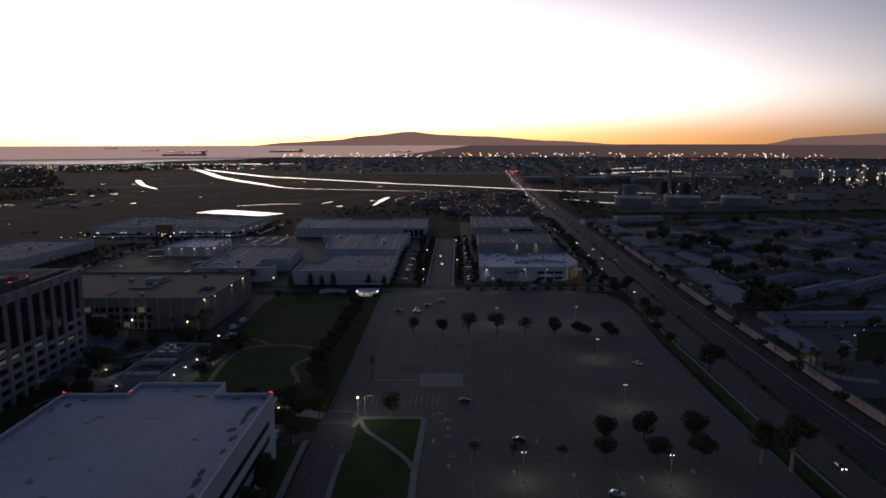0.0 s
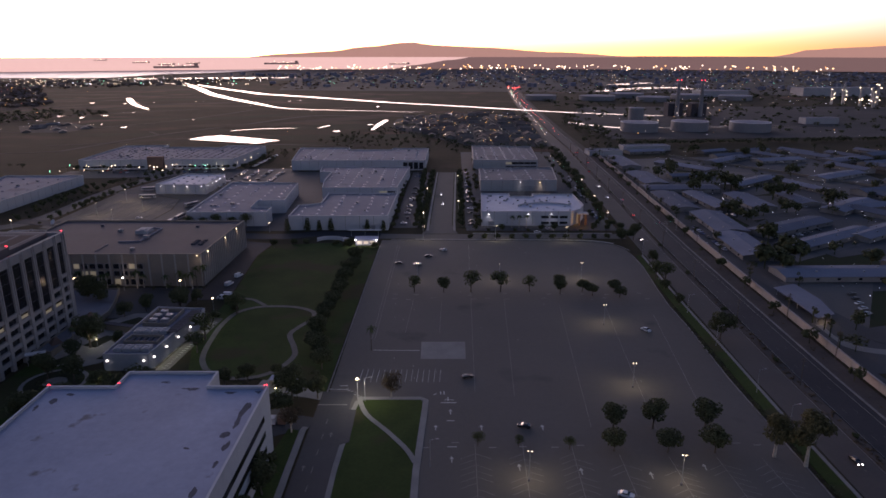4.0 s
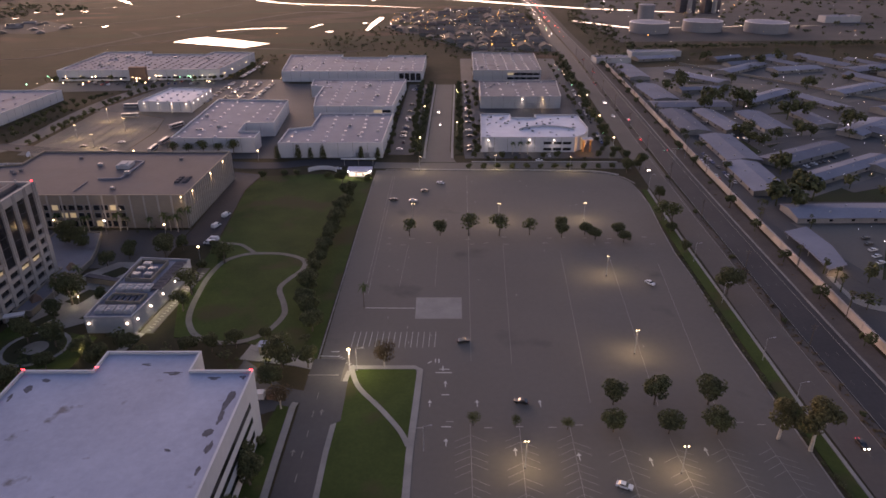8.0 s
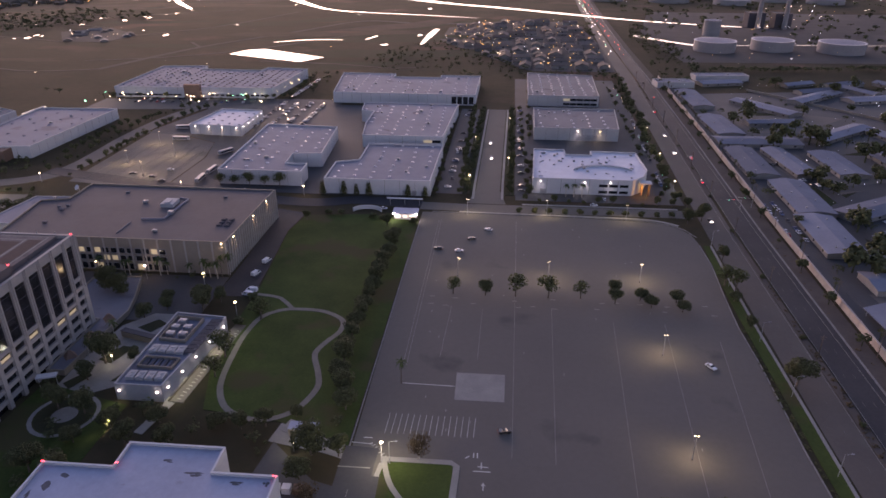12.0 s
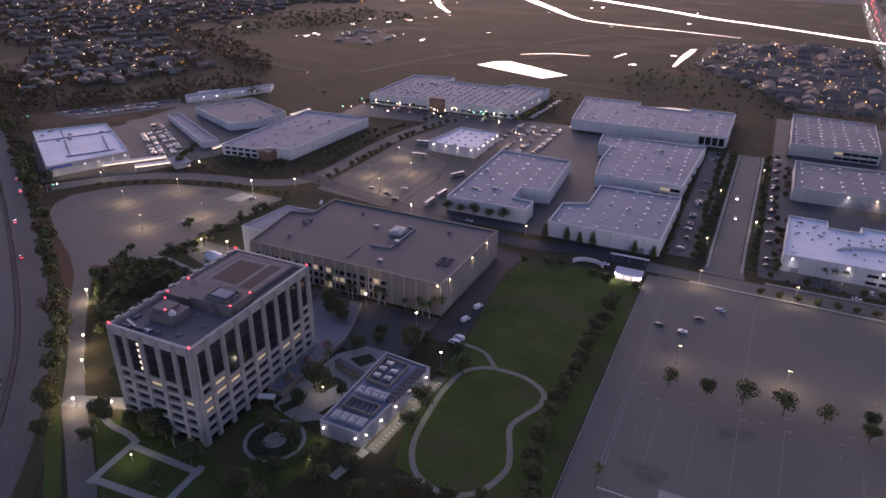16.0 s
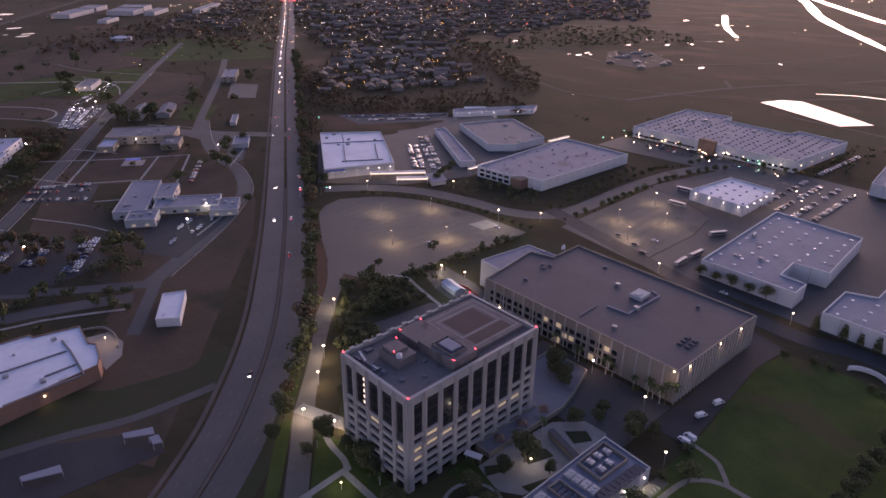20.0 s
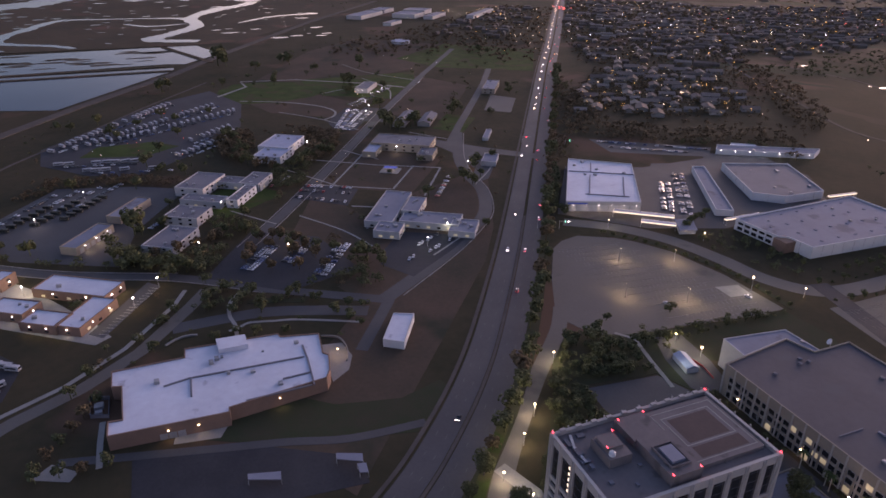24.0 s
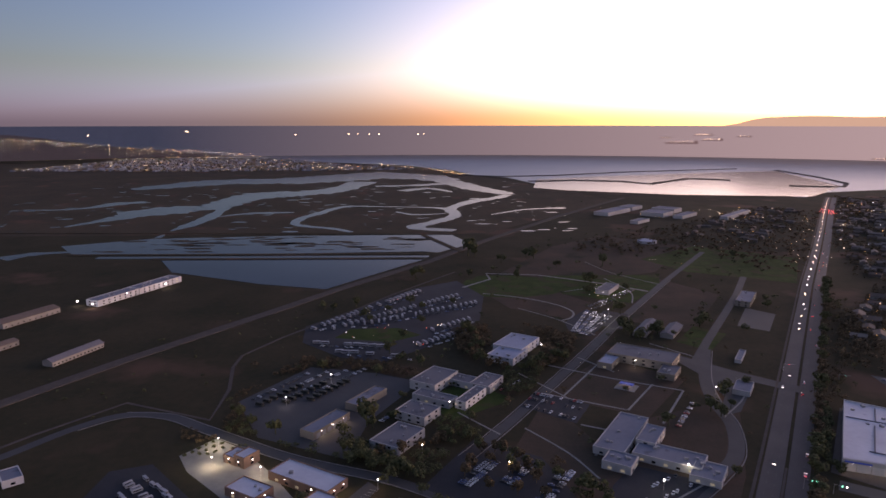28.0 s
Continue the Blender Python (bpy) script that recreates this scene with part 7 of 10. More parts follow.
for x in (169, 173):
    hd = thing("wall_lamp", "small bright lamp under the carport edge", "lamp", (x, 240.2 + (x - 169) * 0.55, 2.9), 0, "carport lamps")
    part("lamp_head", unit("carport_head", lambda: Shape().box(-0.25, -0.25, -0.2, 0.25, 0.1, 0.1), HEADWARM), None, hd, "glowing lamp head")
    lamp("lamp_light", (0, -0.9, -0.4), 260, WARM, hd)
way("curved_drive", [(165.5, 238), (164.5, 224), (168, 215), (173, 211), (182, 208)], 5.5, 0.075, CONCRETE, "pale curving drive by the carport", "road")
sheet("court_ground", [(160, 190), (167, 300), (172, 440), (190, 720), (420, 760), (420, 240), (230, 240), (190, 190)], 0.03, ROADTAR, "dark paved ground between the houses", "court")
BUILT.pop()
for pts in ([(211, 451), (244, 446), (207, 410), (201, 423)], [(206, 363), (216, 347), (262, 350), (250, 326), (201, 326)], [(232, 610), (262, 640), (240, 650)], [(262, 520), (300, 540), (290, 520)], [(180, 232), (200, 280), (240, 284), (240, 250)]):
    sheet("house_lawn", pts, 0.05, LAWNDARK, "dark lawn between the apartment houses", "lawn")
    BUILT.pop()
rails = thing("boundary_fence", "long low boundary wall behind the apartment rows", "fence")
part("wall_run", Shape().strip([(262, 742), (278, 720), (336, 637), (384, 565), (420, 512)], 0.4, 0, 2.2), WALLTAN, rails)
part("wall_cap", Shape().strip([(262, 742), (278, 720), (336, 637), (384, 565), (420, 512)], 0.6, 2.2, 2.35), KERB, rails)
for pts in ([(174, 298), (183, 296), (226, 294), (186, 232), (178, 257)], [(205, 352), (213, 354), (286, 399), (267, 370), (205, 332)], [(228, 468), (261, 477), (302, 490), (299, 470), (223, 432)],
            [(209, 630), (285, 644), (312, 632), (257, 580), (212, 577)], [(300, 420), (390, 470), (420, 440), (330, 400)], [(330, 590), (420, 660), (420, 600), (350, 560)], [(205, 445), (232, 445), (228, 520), (200, 520)]):
    sheet("paved_court", pts, 0.06, ASPHALT, "pale asphalt court between the apartment houses", "court")
for line in ([(172, 300), (180, 240), (196, 200)], [(215, 440), (300, 470), (400, 560)], [(232, 345), (320, 380)], [(212, 515), (218, 450), (222, 350)]):
    way("court_drive", line, 10, 0.07, ROADTAR, "asphalt drive between the houses", "road")
rng = random.Random(77)
HOUSES = [gable("house", 0, -9000, 16, 11, 3.0, 5.0, 0, HOUSEWALL, ROOFDULL, "small grey-roofed house in a dense row", "house", 1, "small houses"),
          gable("house", 0, -9000, 19, 12, 3.2, 5.6, 0, HOUSEWALL, ROOFBROWN, "small brown-roofed house in a dense row", "house", 1, "small houses"),
          gable("house", 0, -9000, 40, 13, 3.0, 4.8, 0, HOUSEWALL, ROOFHOUSE, "long low house with a pale roof", "house", 2, "far rows")]


def copied(kinds, places):
    """Sets the first of each kind at a place of its own, and copies of it at the others."""
    used = set()
    for k, x, y, z, turn, s in places:
        m = pose(x, y, z, 0, 0, turn) @ Matrix.Scale(s, 4)
        if k in used:
            copy_thing(kinds[k], m)
        else:
            kinds[k].matrix_basis = m
            used.add(k)
    for k, ob in enumerate(kinds):
        if k not in used:
            for piece in [*ob.children_recursive, ob]:
                bpy.data.objects.remove(piece)


spots = []
EAST = [(-84, 1050), (-80, 1195), (15, 1300), (130, 1290), (150, 1000), (140, 840), (40, 835)]
for gx in np.arange(-90, 150, 24):
    for gy in np.arange(830, 1310, 27):
        x, y = gx + rng.uniform(-4, 4), gy + rng.uniform(-5, 5)
        if inside(x, y, EAST) and rng.random() < 0.85:
            spots.append((rng.choice((0, 1)), x, y, 0, rng.choice((0, 90, 4, 86)), rng.uniform(0.85, 1.15)))
WESTH = [(-982, 700), (-918, 880), (-640, 720), (-700, 590), (-760, 520), (-850, 590)]
for gx in np.arange(-990, -620, 26):
    for gy in np.arange(510, 890, 25):
        x, y = gx + rng.uniform(-4, 4), gy + rng.uniform(-5, 5)
        if inside(x, y, WESTH) and rng.random() < 0.8:
            spots.append((rng.choice((0, 1)), x, y, 0, BASE_TURN + rng.choice((0, 90)), rng.uniform(0.85, 1.15)))
for gx in np.arange(330, 700, 46):
    for gy in np.arange(380, 800, 30):
        if rng.random() < 0.75 and not (gx < 430 and gy < 730 and rng.random() < 0.7):
            spots.append((2, gx + rng.uniform(-6, 6), gy + rng.uniform(-4, 4), 0, rng.choice((20, 25, -65, 110)), rng.uniform(0.85, 1.2)))
BUILT += [oblong(x, y, (18, 21, 43)[k] * s, 15 * s, turn) for k, x, y, z, turn, s in spots]
copied(HOUSES, spots)

# storage tanks, stacks and refinery
for cx, cy, r, h in ((301, 1005, 28, 14), (384, 1020, 28, 14), (472, 1006, 30, 14), (336, 1150, 13, 24)):
    t = thing("storage_tank", "broad pale steel storage tank", "tank", (cx, cy, 0), 0, "storage tanks")
    part("shell", Shape().tube(0, 0, -0.2, h, r, n=40), TANKPAINT, t, smooth=False)
    part("roof", Shape().tube(0, 0, h, h + 1.2, r, r * 0.1, n=40), ROOFLIGHT, t)
    part("rim", Shape().tube(0, 0, h - 0.5, h + 0.1, r + 0.3, n=40), METAL, t)
for cx, cy, r in ((290, 1700, 45), (390, 1800, 45), (420, 1660, 40), (540, 1750, 45), (640, 1700, 40), (150, 1720, 40)):
    t = thing("storage_tank", "far broad grey storage tank", "tank", (cx + 100, cy, 0), 0, "storage tanks")
    part("shell", Shape().tube(0, 0, -0.2, 11, r, n=36), TANKPAINT, t)
    part("roof", Shape().tube(0, 0, 11, 12, r, r * 0.2, n=36), ROOFLIGHT, t)
for cx, cy in ((440, 1248), (484, 1247)):
    t = thing("smoke_stack", "tall slim power station stack with red lamps", "chimney", (cx, cy, 0), 0, "power station stacks")
    part("shaft", Shape().tube(0, 0, 0, 66, 4.2, 3.0, 16), TANKPAINT, t)
    part("collar", Shape().tube(0, 0, 60, 61, 3.9, n=16), METAL, t)
    for x in (-3.4, 3.4):
        part("lamp_glass", Shape().box(x - .7, -.7, 66, x + .7, .7, 67.4), REDLAMP, t, "red lamp")
    part("boiler_house", Shape().box(-14, 8, 0, 14, 34, 24), ROOFDARK, t, "dark boiler house")
rng = random.Random(5)
for k in range(9):
    cx, cy = 940 + rng.uniform(-40, 110), 1480 + rng.uniform(-60, 90)
    t = thing("process_tower", "dark refinery column with lights", "refinery tower", (cx, cy, 0), 0, "refinery towers")
    h = rng.uniform(28, 52)
    part("column", Shape().tube(0, 0, 0, h, 3, 2.4, 10), POLEGREY, t)
    part("platform", Shape().tube(0, 0, h * 0.5, h * 0.5 + 1, 5, n=10).tube(0, 0, h * 0.85, h * 0.85 + 1, 4.5, n=10), METAL, t)
    for j in range(5):
        a, z = rng.uniform(0, 6.28), h * rng.uniform(0.2, 1)
        part("work_light", Shape().box(5 * math.cos(a) - .8, 5 * math.sin(a) - .8, z, 5 * math.cos(a) + .8, 5 * math.sin(a) + .8, z + 1.4), WARMDOT, t)
for cx, cy, lx, ly, h, sd in ((760, 1850, 130, 60, 16, 121), (640, 1120, 60, 20, 10, 122), (1080, 1880, 200, 60, 22, 123), (250, 800, 60, 18, 6, 124), (190, 760, 40, 20, 6, 125)):
    block("depot", cx, cy, lx, ly, h, WALLGREY, ROOFLIGHT, "far pale industrial shed on the plain", "depot", 6, 2, sd)

# ---- trees ----
def leaf_cloud(r, lobes, count, size, flat=1.0):
    """Many small leaf tufts over and in lobes (centre, radius), turned outwards and to the sky."""
    s = Shape()
    weights = [b ** 2 for _, b in lobes]
    for k in range(count):
        (cx, cy, cz), rad = r.choices(lobes, weights)[0]
        out = Vector((r.gauss(0, 1), r.gauss(0, 1), r.gauss(0, 1))).normalized()
        d = out * rad * (0.62 + 0.42 * r.random() ** 0.6)
        p = Vector((cx + d.x, cy + d.y, cz + d.z * flat))
        n = (out + Vector((r.gauss(0, 0.4), r.gauss(0, 0.4), 0.7 + r.gauss(0, 0.4)))).normalized()
        u = n.orthogonal().normalized()
        u.rotate(Matrix.Rotation(r.uniform(0, 6.28), 3, n))
        v = n.cross(u)
        a = size * r.uniform(0.6, 1.3)
        q = [p + u * a, p + v * a * 0.8, p - u * a * 0.9, p - v * a * 0.7 + u * a * 0.2]
        s.add([tuple(q[0]), tuple(q[1]), tuple(q[2]), tuple(q[3]), tuple(p + n * a * 0.5)], [(0, 1, 4), (1, 2, 4), (2, 3, 4), (3, 0, 4)])
    return s


def round_tree(name, label, height, spread, trunk_h, leaf, bark, seed, tufts=420, size=0.55, open_=0.0):
    r = random.Random(seed)
    t = thing(name, label, "tree", (0, -9000, 0))
    trunk = Shape().bar((0, 0, -0.2), (0.1, 0.05, trunk_h), 0.035 * height, 7, 0.022 * height)
    lobes = []
    for k in range(9):
        a, d = k * 2.4 + r.uniform(-0.4, 0.4), spread * r.uniform(0.2, 0.58)
        z = trunk_h + (height - trunk_h) * r.uniform(0.22, 0.72)
        c = (d * math.cos(a), d * math.sin(a), z)
        lobes.append((c, spread * r.uniform(0.34, 0.5) * (1 - open_)))
        trunk.bar((0.1, 0.05, trunk_h * 0.9), (c[0] * 0.8, c[1] * 0.8, c[2]), 0.014 * height, 5, 0.005 * height)
    lobes.append(((0, 0, height - spread * 0.42), spread * 0.42))
    part("trunk", trunk, bark, t)
    part("crown", leaf_cloud(r, lobes, tufts, size, 0.85), leaf, t)
    return t


def cypress(seed):
    r = random.Random(seed)
    t = thing("cypress_tree", "slim dark upright tree against a pale wall", "tree", (0, -9000, 0), 0, "upright trees")
    part("trunk", Shape().bar((0, 0, -0.2), (0, 0, 7), 0.2, 6, 0.06), BARK, t)
    lobes = [((r.uniform(-.3, .3), r.uniform(-.3, .3), 1.8 + 1.0 * i), 2.5 - 0.2 * i) for i in range(8)]
    part("crown", leaf_cloud(r, lobes, 700, 0.36), LEAF, t)
    return t


def palm(seed, height):
    r = random.Random(seed)
    t = thing("palm_tree", "slender palm with a drooping crown of fronds", "palm tree", (0, -9000, 0), 0, "palms")
    part("trunk", Shape().bar((0, 0, -0.2), (0.2, 0, height), 0.26, 7, 0.17), PALEBARK if seed % 2 else BARK, t)
    s = Shape()
    for k in range(22):
        a, up, n = k * 2.4 + r.uniform(-.3, .3), r.uniform(-0.5, 0.9), 2.6 + r.uniform(0, 0.8)
        prev = None
        for j in range(5):
            f = j / 4
            d = n * f
            z = height + up * d - 0.33 * d * d * 0.6
            w = 0.42 * (1 - f) ** 0.6 + 0.03
            c, sn = math.cos(a), math.sin(a)
            pair = [(0.2 + c * d - sn * w, sn * d + c * w, z), (0.2 + c * d + sn * w, sn * d - c * w, z - 0.05)]
            if prev:
                s.add(prev + pair, [(0, 1, 3, 2)])
            prev = pair
    part("fronds", s, FROND, t)
    return t


TREES = [round_tree("tree", "dense round dark green tree", 8.5, 4.2, 2.4, LEAF, BARK, 1, 1300, 0.34),
         round_tree("tree", "spreading dark green tree", 7.5, 4.6, 2.0, LEAF, BARK, 2, 1300, 0.35),
         round_tree("tree", "small thin olive tree in the car park", 4.6, 2.4, 1.8, LEAFLIGHT, BARK, 3, 460, 0.2, 0.1),
         round_tree("tree", "half bare brownish tree", 8.5, 4.8, 2.2, LEAFBROWN, PALEBARK, 4, 900, 0.27, 0.1),
         round_tree("tree", "tall broad dark tree", 12, 6.0, 3.2, LEAF, BARK, 5, 1700, 0.44),
         cypress(6), palm(7, 9.0), palm(8, 13.0),
         round_tree("shrub", "low round dark shrub", 2.6, 1.9, 0.5, LEAF, BARK, 9, 220, 0.34),
         round_tree("tree", "pale-trunked tree with a golden olive crown", 13, 5.0, 4.6, LEAFGOLD, PALEBARK, 10, 1900, 0.33, 0.12)]
BUSHY, SPREAD, THIN, BROWN, TALL, CYP, PALM, HIGHPALM, SHRUB, GUM = range(10)
rng = random.Random(21)
spots = []


def plant(kind, x, y, s=1.0):
    spots.append((kind, x, y, 0.05, rng.uniform(0, 360), s * (1.0 if kind in (CYP, PALM, HIGHPALM) else 1.28) * rng.uniform(0.88, 1.12)))


for k, x, y, s in ((THIN, -17, 281, 1.5), (BUSHY, -2, 281, 0.78), (THIN, 12, 281, 0.95), (THIN, 27, 281, 1.0), (THIN, 42, 282, 0.8), (BUSHY, 57, 278, 0.8), (BUSHY, 58, 287, 0.8),
                   (SPREAD, 69, 282, 0.75), (SPREAD, 73, 276, 0.85), (SPREAD, 85, 281, 0.75), (SPREAD, 86, 273, 0.7),
                   (SPREAD, 50, 138, 0.92), (BUSHY, 53, 151, 0.95), (SPREAD, 66.4, 137.3, 0.95), (BUSHY, 66, 151, 0.95), (SPREAD, 80.8, 137, 0.95), (BUSHY, 83, 151, 0.98),
                   (THIN, 8.3, 141, 0.42), (THIN, 21, 140.5, 0.4), (THIN, 36.5, 139, 0.42), (BROWN, -21, 172, 1.0), (HIGHPALM, -32, 211, 0.72), (GUM, 98, 135, 0.85), (GUM, 105, 130, 0.95), (TALL, 122, 380, 0.75), (BUSHY, 119, 328, 0.9), (TALL, 116, 222, 0.8), (BUSHY, 112, 262, 0.6),
                   (BUSHY, 113, 376, 0.9), (THIN, 112, 300, 1.0), (THIN, 116, 296, 1.1), (SPREAD, 112, 285, 0.6),
                   (BUSHY, -53, 117, 1.0), (BUSHY, -53, 102, 0.9), (BROWN, -51.6, 149, 0.7), (TALL, -56, 171, 0.85), (BUSHY, -47, 171, 0.9), (SPREAD, -57, 160, 0.9), (BUSHY, -55, 120, 1.0), (SHRUB, -54, 133, 1.0), (BUSHY, -75, 183, 0.7), (BUSHY, -83, 181, 0.7), (SPREAD, -92, 181, 0.7), (SPREAD, -66, 189, 0.5),
                   (TALL, -178, 270, 0.8), (TALL, -149, 214, 1.0), (SPREAD, -130, 262, 1.15), (BUSHY, -122, 264, 0.8), (TALL, -151, 186, 0.8), (TALL, -166, 160, 0.7), (BUSHY, -140, 184, 1.0), (SPREAD, -128, 178, 1.0), (BUSHY, -118, 170, 1.0),
                   (SPREAD, -136, 170, 0.9), (TALL, -142, 156, 0.8), (BUSHY, -130, 152, 1.0), (SPREAD, -108, 160, 0.9), (BUSHY, -104, 170, 0.8), (SPREAD, -112, 182, 0.8), (THIN, -99, 251, 1.0), (THIN, -104, 222, 1.0), (THIN, -103, 209, 0.8), (SHRUB, -107, 246, 1.1),
                   (PALM, -132, 286, 1), (PALM, -136, 287, 0.9), (PALM, -146, 287, 0.9), (HIGHPALM, -130, 287, 1.0), (HIGHPALM, -127, 289, 1.1), (PALM, -161, 287, 1), (PALM, -176, 286, 1), (PALM, -190, 285, 1.0), (PALM, -155, 232, 1.0), (PALM, -158, 218, 0.9),
                   (BUSHY, -108, 362, 0.6), (BUSHY, -60, 357, 0.7), (SHRUB, -64, 366, 1.0), (SHRUB, -70, 368, 1.0), (SHRUB, -45, 362, 1.2), (SHRUB, -90, 372, 1.0), (SHRUB, -97, 371, 1.0)):
    plant(k, x, y, s)
for i, (x, y) in enumerate(((-53, 340), (-53, 328), (-53, 316), (-54, 305), (-54, 297), (-54, 288), (-54, 279), (-55, 271), (-55, 263), (-55.5, 256), (-56, 249), (-56, 238), (-57, 230), (-56, 222), (-55, 212), (-52, 203), (-49.5, 194))):
    plant(BUSHY if i % 2 else SPREAD, x, y, 0.95)
for x in (-109, -95, -87, -79, -54, -43):
    plant(CYP, x, 404.2, 0.95)
for x in np.arange(-180, -130, 10):
    plant(THIN, x, 414.0 + rng.uniform(-1, 0.5), rng.uniform(0.6, 0.9))
for k, x, y, s in ((TALL, -170, 266, 0.75), (BUSHY, -127, 256, 0.95), (SPREAD, -146, 263, 0.7), (SPREAD, -150, 248, 0.85), (BUSHY, -143, 255, 0.65), (SHRUB, -108, 267, 1.0), (SHRUB, -101, 255, 1.0),
                   (PALM, -139, 288, 0.9), (PALM, -158, 288, 0.9), (PALM, -179, 287, 0.9), (BUSHY, -138, 216, 0.7), (BUSHY, -150, 203, 0.9)):
    plant(k, x, y, s)
for s in (-1, 1):
    for i, y in enumerate(np.arange(414, 636, 7.5)):
        plant(SPREAD if i % 3 else BUSHY, -3 + (y - 414) * 0.02 + s * rng.uniform(12.2, 15.2), y, 0.5)
for y in np.arange(412, 640, 9):
    plant(rng.choice((SPREAD, BUSHY)), -20.5 + rng.uniform(-1.5, 1.5), y, 0.6)
for y in np.arange(412, 640, 20):
    plant(SPREAD, -37 + rng.uniform(-1, 1), y, 0.55)
    plant(BUSHY, 22 + rng.uniform(-1, 1), y, 0.5)
for x in np.arange(16, 116, 9):
    plant(SHRUB, x, 384.2 + rng.uniform(-.4, .4), 0.9)
    plant(BUSHY if rng.random() < .4 else SHRUB, x + 4, 402 + rng.uniform(-1, 1), 0.55)
for x in (46, 51, 56):
    plant(PALM, x, 413, 0.9)
grove_spots = [(x, y) for x in (24, 106, 116) for y in np.arange(416, 770, 9)]
for x, y in grove_spots:
    if rng.random() < 0.6:
        plant(rng.choice((SHRUB, BUSHY, SPREAD)), x + (y - 410) * 0.03 + rng.uniform(-1.5, 1.5), y + rng.uniform(-3, 3), 0.5)
for y in np.arange(410, 780, 15):
    plant(rng.choice((SPREAD, BUSHY, TALL)), 112 + (y - 400) * 0.06 + rng.uniform(-3, 3), y, 0.65)
for x, y, a in along(shifted(EB[:8], -1.0), 55, 30):
    plant(SHRUB, x, y, 0.6)
for x, y, a in along(shifted(EB[:8], 21), 34, 90):
    plant(rng.choice((SHRUB, BUSHY, SPREAD)), x, y, 0.7)
for x, y, a in along(shifted(EB[:8], 29), 45, 150):
    plant(rng.choice((HIGHPALM, HIGHPALM, BUSHY)), x, y, 0.8)
for x, y in ((150, 188), (152, 196), (151, 204), (168, 250)):
    plant(HIGHPALM, x + 14, y + 36, 0.8)
# beside the western boulevard and the tower
for i, (x, y, a) in enumerate(along(curve(shifted(WB[1:7], 18)), 15, 4)):
    plant(rng.choice((TALL, TALL, BROWN, GUM, BUSHY)), x + rng.uniform(-1.5, 1.5), y + rng.uniform(-1.5, 1.5), 0.9)
WOODS = [(-312, 240), (-310, 262), (-292, 276), (-272, 268), (-274, 232), (-250, 226), (-214, 238), (-214, 186), (-224, 178), (-248, 200), (-271, 208)]
for gx in np.arange(-322, -206, 6.0):
    for gy in np.arange(172, 288, 6.0):
        if inside(gx, gy, WOODS) and rng.random() < 0.7:
            plant(rng.choice((TALL, BUSHY, SPREAD)), gx + rng.uniform(-2, 2), gy + rng.uniform(-2, 2), 0.6)
for x, y in ((-214, 164), (-211, 158), (-209, 152), (-206, 172), (-202, 166), (-196, 166), (-190, 166), (-184, 166), (-178, 164), (-170, 164), (-213, 176)):
    plant(rng.choice((PALM, BUSHY, TALL)), x, y, 0.75)
for i, (x, y, a) in enumerate(along([(-428, 346), (-398, 370), (-342, 389), (-294, 391)], 8)):
    plant(SHRUB, x, y, 1.0)
for i, (x, y, a) in enumerate(along([(-296, 262), (-290, 300), (-292, 345), (-289, 372)], 7)):
    plant(rng.choice((SHRUB, BUSHY)), x, y, 0.8)
for x, y, k in ((-322, 277, BUSHY), (-316, 318, SPREAD)):
    plant(k, x, y, 0.7)
for side, start in ((11, 0), (-11, 5)):
    for x, y, a in along(curve(shifted([(-300, 425), (-296, 450), (-296, 520), (-290, 580), (-275, 625)], side)), 10, start):
        plant(rng.choice((BUSHY, SPREAD, SHRUB)), x, y, 0.6)
for x, y, a in along([(-398, 432), (-350, 437), (-318, 450), (-316, 560)], 11):
    plant(rng.choice((BUSHY, SHRUB)), x, y, 0.6)
for x, y, a in along([(-388, 646), (-222, 653), (-206, 665), (-204, 760)], 9):
    plant(rng.choice((PALM, SHRUB, BUSHY)), x, y, 0.65)
for x, y, a in along([(-570, 388), (-486, 338), (-470, 340)], 7):
    plant(rng.choice((BUSHY, SPREAD)), x, y, 0.8)
for x, y, a in along([(-425, 440), (-420, 420), (-408, 405)], 7):
    plant(rng.choice((BUSHY, SPREAD)), x, y, 0.8)
# naval side
for x, y, s in ((-470, 150, 1.0), (-455, 163, 1.0), (-448, 168, 1.1), (-480, 140, .9), (-436, 176, .9), (-560, 300, .9), (-575, 312, 1.0), (-600, 318, 1.1), (-610, 322, 1.0), (-760, 285, 1.5), (-748, 292, 1.2), (-770, 318, 1.0),
                (-800, 330, 1), (-545, 250, .8), (-470, 268, .9), (-395, 140, .7), (-420, 115, .8), (-432, 88, .8), (-468, 40, .9), (-455, 62, .9), (-440, 72, 0.8), (-405, 90, .7), (-780, 420, .9), (-850, 300, 1.2), (-960, 290, 1.2),
                (-782, 284, 1.3), (-772, 313, 1.0), (-762, 333, 0.9), (-807, 383, 1.0), (-620, 348, 0.8), (-571, 294, 1.0), (-561, 298, 1.0), (-902, 505, 1.0), (-966, 341, 1.2), (-951, 282, 1.2), (-1000, 300, 1.1), (-1040, 200, 1.1), (-1060, 130, 1.2), (-700, 190, .9), (-690, 200, 1), (-560, 40, 1), (-575, 12, 1.1), (-600, 45, .8), (-520, 10, 1.0), (-508, 16, 1.1), (-540, -48, 1.0), (-556, -70, 1.0), (-566, -82, 1.0), (-860, 20, 1), (-830, 0, 1), (-900, 45, 1)):
    plant(rng.choice((TALL, BUSHY, SPREAD)), x, y, s)
